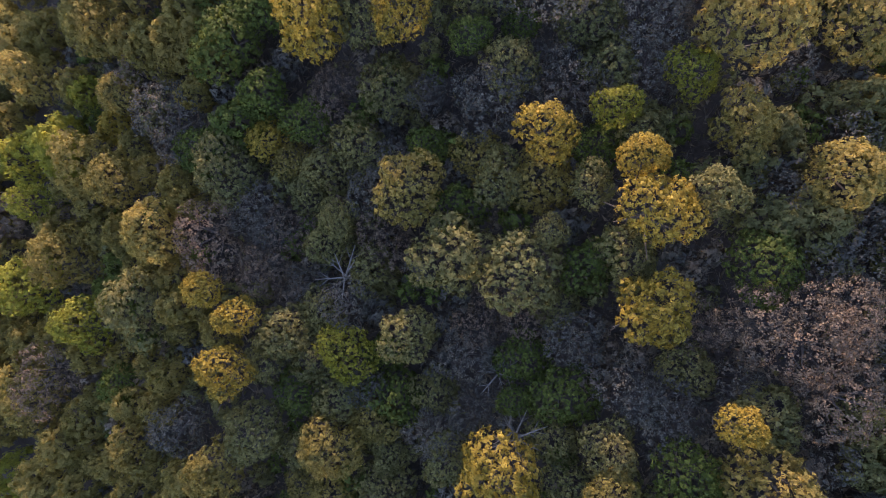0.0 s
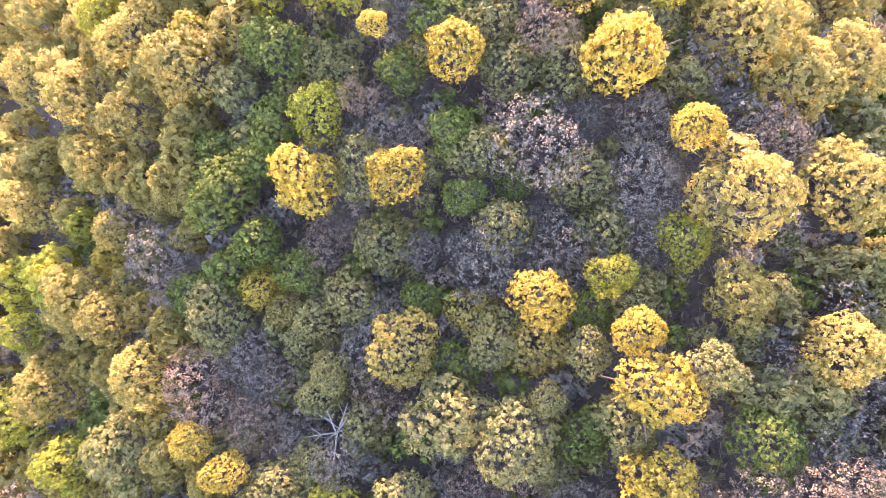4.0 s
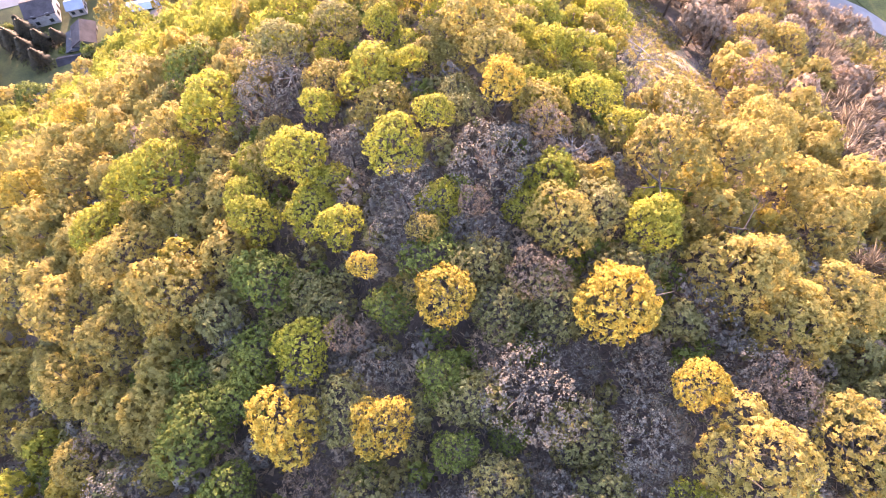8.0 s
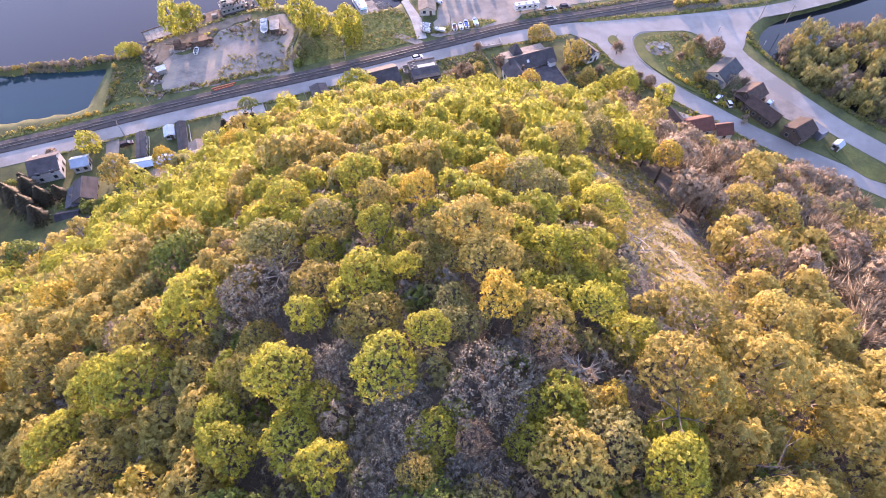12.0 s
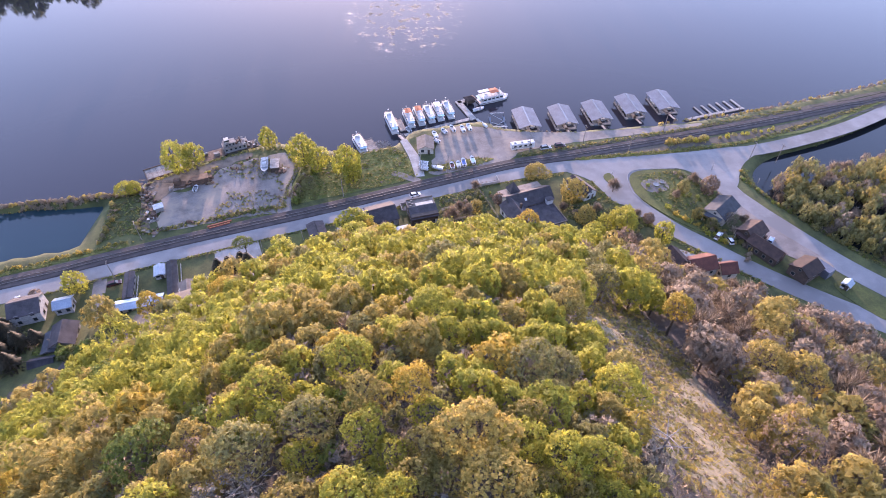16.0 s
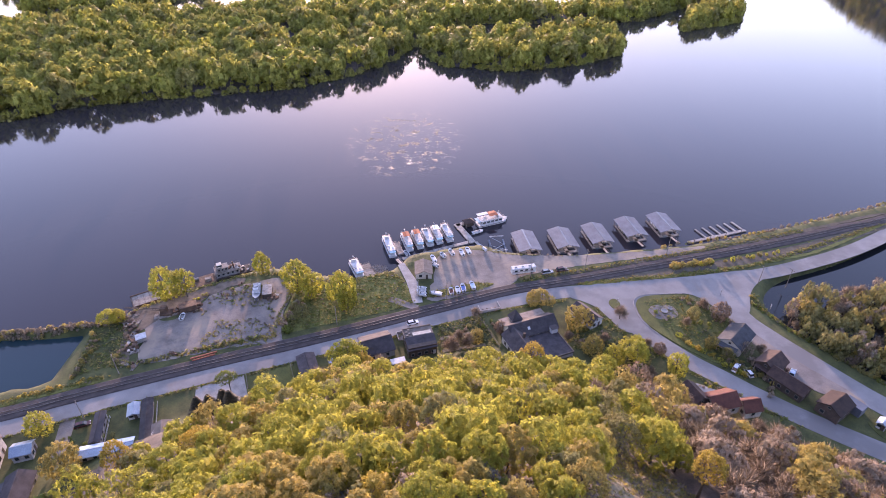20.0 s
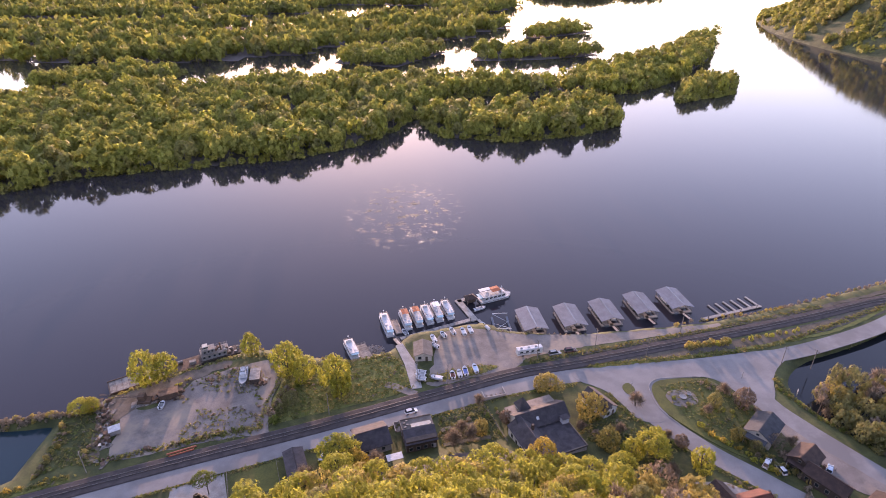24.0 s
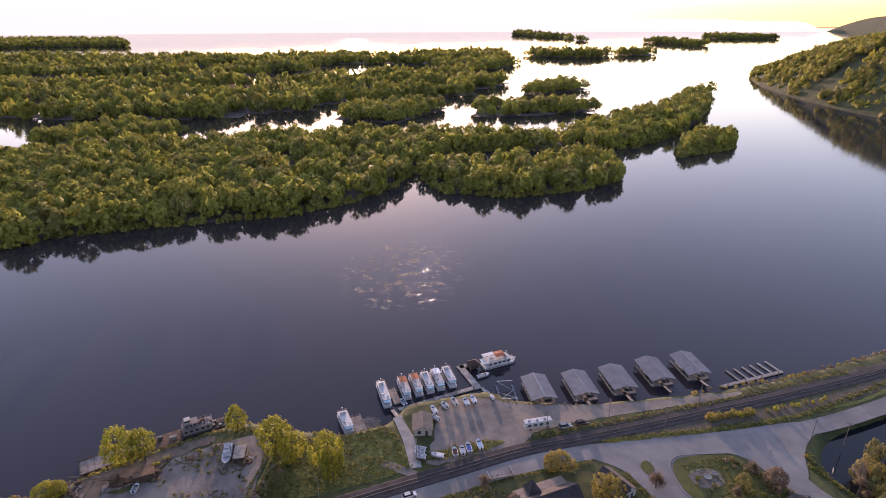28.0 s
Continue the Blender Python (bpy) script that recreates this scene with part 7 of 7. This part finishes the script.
along([(100, 225.5), (138, 234), (170, 244.5), (229, 266)], 2.2, 0.8, ("buff", "brown", "olive"), 0.4, 1.1, 2.2)
along([(44, 202), (80, 212.4), (110, 220.6)], 2.6, 0.6, ("buff", "olive"), 0.3, 0.7, 3.0)
along([(125, 190), (122.5, 184), (127, 174), (137, 159), (150, 139)], 1.2, 0.8, ("olive", "green", "buff"), 0.4, 0.9, 2.7)
along([(-108, 150), (-90, 156), (-72, 163)], 1.5, 0.7, ("olive", "brown", "buff"), 0.3, 0.8, 3.0)
along([(-58, 168), (-56, 180), (-52, 188)], 1.2, 2.0, ("olive", "green", "brown"), 0.8, 1.8, 3.0)
along([(-119, 179), (-110, 185.5), (-96, 195), (-80, 204.5), (-71, 207.5), (-60, 205.5), (-36, 201)], 1.7, 0.9, ("olive", "brown", "buff"), 0.4, 1.0, 1.8)
along([(20, 221), (34, 218.4), (60, 217.5)], 2.0, 0.5, ("olive", "brown"), 0.3, 0.7, 2.6)
along([(108, 152), (111, 144), (108, 138)], 1.4, 1.2, ("brown", "olive"), 0.7, 1.4, 3.0)
along([(87, 165), (97, 153), (103, 146)], 1.6, 0.8, ("olive", "gold", "lime"), 0.6, 1.3, 3.0)
along([(-140, 108), (-132, 104), (-118, 98)], 1.6, 2.4, ("green", "olive", "brown"), 1.0, 2.0, 3.0)
along([(2, 150), (12, 152), (20, 151)], 1.5, 3.0, ("brown", "olive", "buff"), 0.6, 1.4, 4.0)
along([(-1, 160), (5, 165), (12, 170), (20, 174)], 1.8, 1.6, ("olive", "green", "brown"), 0.4, 1.0, 3.0)
along([(46, 160), (56, 163), (62, 168)], 1.8, 2.2, ("olive", "brown"), 0.5, 1.2, 3.0)
along([(-112, 96), (-108, 94), (-105, 98)], 0.6, 1.6, ("green", "olive", "green"), 1.2, 2.2, 50)
along([(-112, 120), (-105, 118), (-99, 122)], 1.6, 1.2, ("olive", "green"), 0.4, 0.9, 3.0)
along([(82, 178), (92, 172), (104, 172)], 1.8, 2.0, ("olive", "brown", "green"), 0.4, 0.9, 3.1)
along([(36, 40), (40, 46), (47, 57), (46, 66), (40, 78)], 0.6, 4.0, ("buff", "olive", "brown"), 0.2, 0.5, 50)
along([(-90, 186), (-80, 192.5), (-70, 194.5)], 0.5, 2.2, ("olive", "brown", "green"), 0.25, 0.7, 50)
along([(-82, 171), (-70, 173), (-62, 169)], 0.8, 1.0, ("olive", "brown", "brown"), 0.2, 0.5, 50)
along([(-86, 158), (-74, 162.5), (-64, 164.5)], 0.5, 1.6, ("olive", "brown", "green"), 0.25, 0.7, 50)
along([(-64, 190), (-66.5, 186), (-64, 176)], 0.7, 1.0, ("olive", "brown", "green"), 0.2, 0.6, 50)
along([(-92, 189.5), (-97, 183), (-91, 178)], 0.5, 1.2, ("olive", "lime", "brown"), 0.3, 0.8, 50)
along([(79, 139), (88, 142), (96, 139), (102, 133)], 0.6, 1.2, ("lime", "olive", "brown"), 0.25, 0.6, 50)
along([(104, 160), (100, 156), (103, 151), (110, 143)], 0.6, 1.4, ("brown", "olive", "buff"), 0.5, 1.2, 50)
along([(96, 187), (103, 182), (109, 173)], 0.6, 1.6, ("brown", "olive", "brown"), 0.3, 0.9, 50)
wood("bank_shrubs", shrubs, FAR, ALL, "scrub, reeds and small bushes along banks and verges", category="shrubs")

# grass tufts that break the edges of lots, lawns and verges
gen = np.random.default_rng(63)
spots = []


def tuft_line(line, per_metre, spread):
    pts = spline(line, 1.0 / per_metre)
    spots.append(np.array([(p.x, p.y) for p in pts]) + gen.normal(size=(len(pts), 2)) * spread)


def tuft_ring(ring, count):
    r = np.array(ring)
    p = gen.uniform(r.min(0), r.max(0), (count, 2))
    spots.append(p[inside(p[:, 0], p[:, 1], ring)])


tuft_ring([(-90, 184), (-80, 194), (-69, 197), (-65, 190), (-67, 181), (-79, 183)], 380)
tuft_ring([(-84, 174), (-70, 175.5), (-62, 171), (-62, 161), (-88, 157)], 380)
tuft_ring([(-122, 178), (-112, 172), (-108, 152), (-123, 146), (-126, 160), (-128, 172)], 1100)
tuft_ring([(-58, 196), (-36, 199), (-20, 204.5), (-15.5, 201), (-9.5, 184), (-26, 177.5), (-50, 169.2), (-58.5, 166)], 3600)
tuft_ring([(-9, 186.5), (-6, 191.5), (2, 194.6), (12, 198.2), (24, 197.6), (14, 191.2)], 700)
tuft_ring([(80, 186), (97, 190), (109, 175), (114, 167), (100, 153), (84, 170)], 2000)
tuft_ring([(0, 156), (-1, 170), (16, 177), (21, 160)], 900)
tuft_ring([(44, 160), (50, 180), (56, 182), (66, 168), (76, 156), (70, 148)], 1500)
tuft_ring(CLEARING, 5200)
tuft_line([(-112, 150), (-104, 152), (-76, 161), (-60, 166)], 8, 0.7)
tuft_line([(-60.5, 164), (-61.5, 176), (-60, 190), (-66, 201)], 6, 0.5)
tuft_line([(-118, 180), (-97, 194), (-80, 203), (-66, 203), (-58, 197)], 7, 0.8)
tuft_line([(-58, 197), (-36, 200), (-20, 205)], 6, 0.6)
tuft_line([(34, 199.4), (80, 211.6), (118, 222.4), (170, 238.4)], 7, 0.8)
tuft_line([(56, 197.4), (80, 200.4), (104, 204.4), (140, 212.8), (214, 246.4)], 8, 0.8)
tuft_line([(-172, 121.5), (-150, 130), (-124, 140.2), (-112, 145.2)], 8, 0.8)
tuft_line([(-140, 117), (-110, 129.4), (-76, 142.6), (-38, 156.8), (4, 173.2), (22, 180), (50, 187)], 5, 0.4)
tuft_line([(126, 190), (124.5, 184), (128, 175), (138, 160), (151, 140), (170, 122)], 8, 0.9)
tuft_line([(146, 207), (172, 215), (208, 234)], 6, 0.9)
tuft_line([(60, 182), (65, 171), (76, 158), (95, 138), (112, 126)], 6, 0.6)
spots = np.concatenate(spots)
clear = np.minimum(line_distance(spots[:, 0], spots[:, 1], ROAD_MAIN), np.minimum(line_distance(spots[:, 0], spots[:, 1], ROAD_HILL), line_distance(spots[:, 0], spots[:, 1], ROAD_BACK) - 2.2)) > 3.7
spots = spots[clear & (line_distance(spots[:, 0], spots[:, 1], RAILS) > 3.0)]
count = len(spots)
base = np.stack([spots[:, 0], spots[:, 1], np.asarray(land_height(spots[:, 0], spots[:, 1])) + 0.22], 1)
size = gen.uniform(0.16, 0.42, (count, 1, 1, 1))
blades = base[:, None, None, :] + gen.normal(size=(count, 5, 3, 3)) * size * np.array([1.0, 1.0, 0.55])
top = new("grass_tufts")
tagged(top, "uneven tufts of rough spring grass along edges", "grass", kind="stuff")
sort = np.where(inside(spots[:, 0], spots[:, 1], CLEARING), gen.choice(4, count, p=[0.25, 0.02, 0.48, 0.25]), gen.choice(4, count, p=[0.52, 0.3, 0.15, 0.03]))
cover = new("blades", mesh_from("blades", blades, np.arange(count * 15).reshape(-1, 3), [LEAF["olive"], LEAF["green"], LEAF["buff"], LEAF["brown"]], np.repeat(sort, 5)))
cover.parent = top
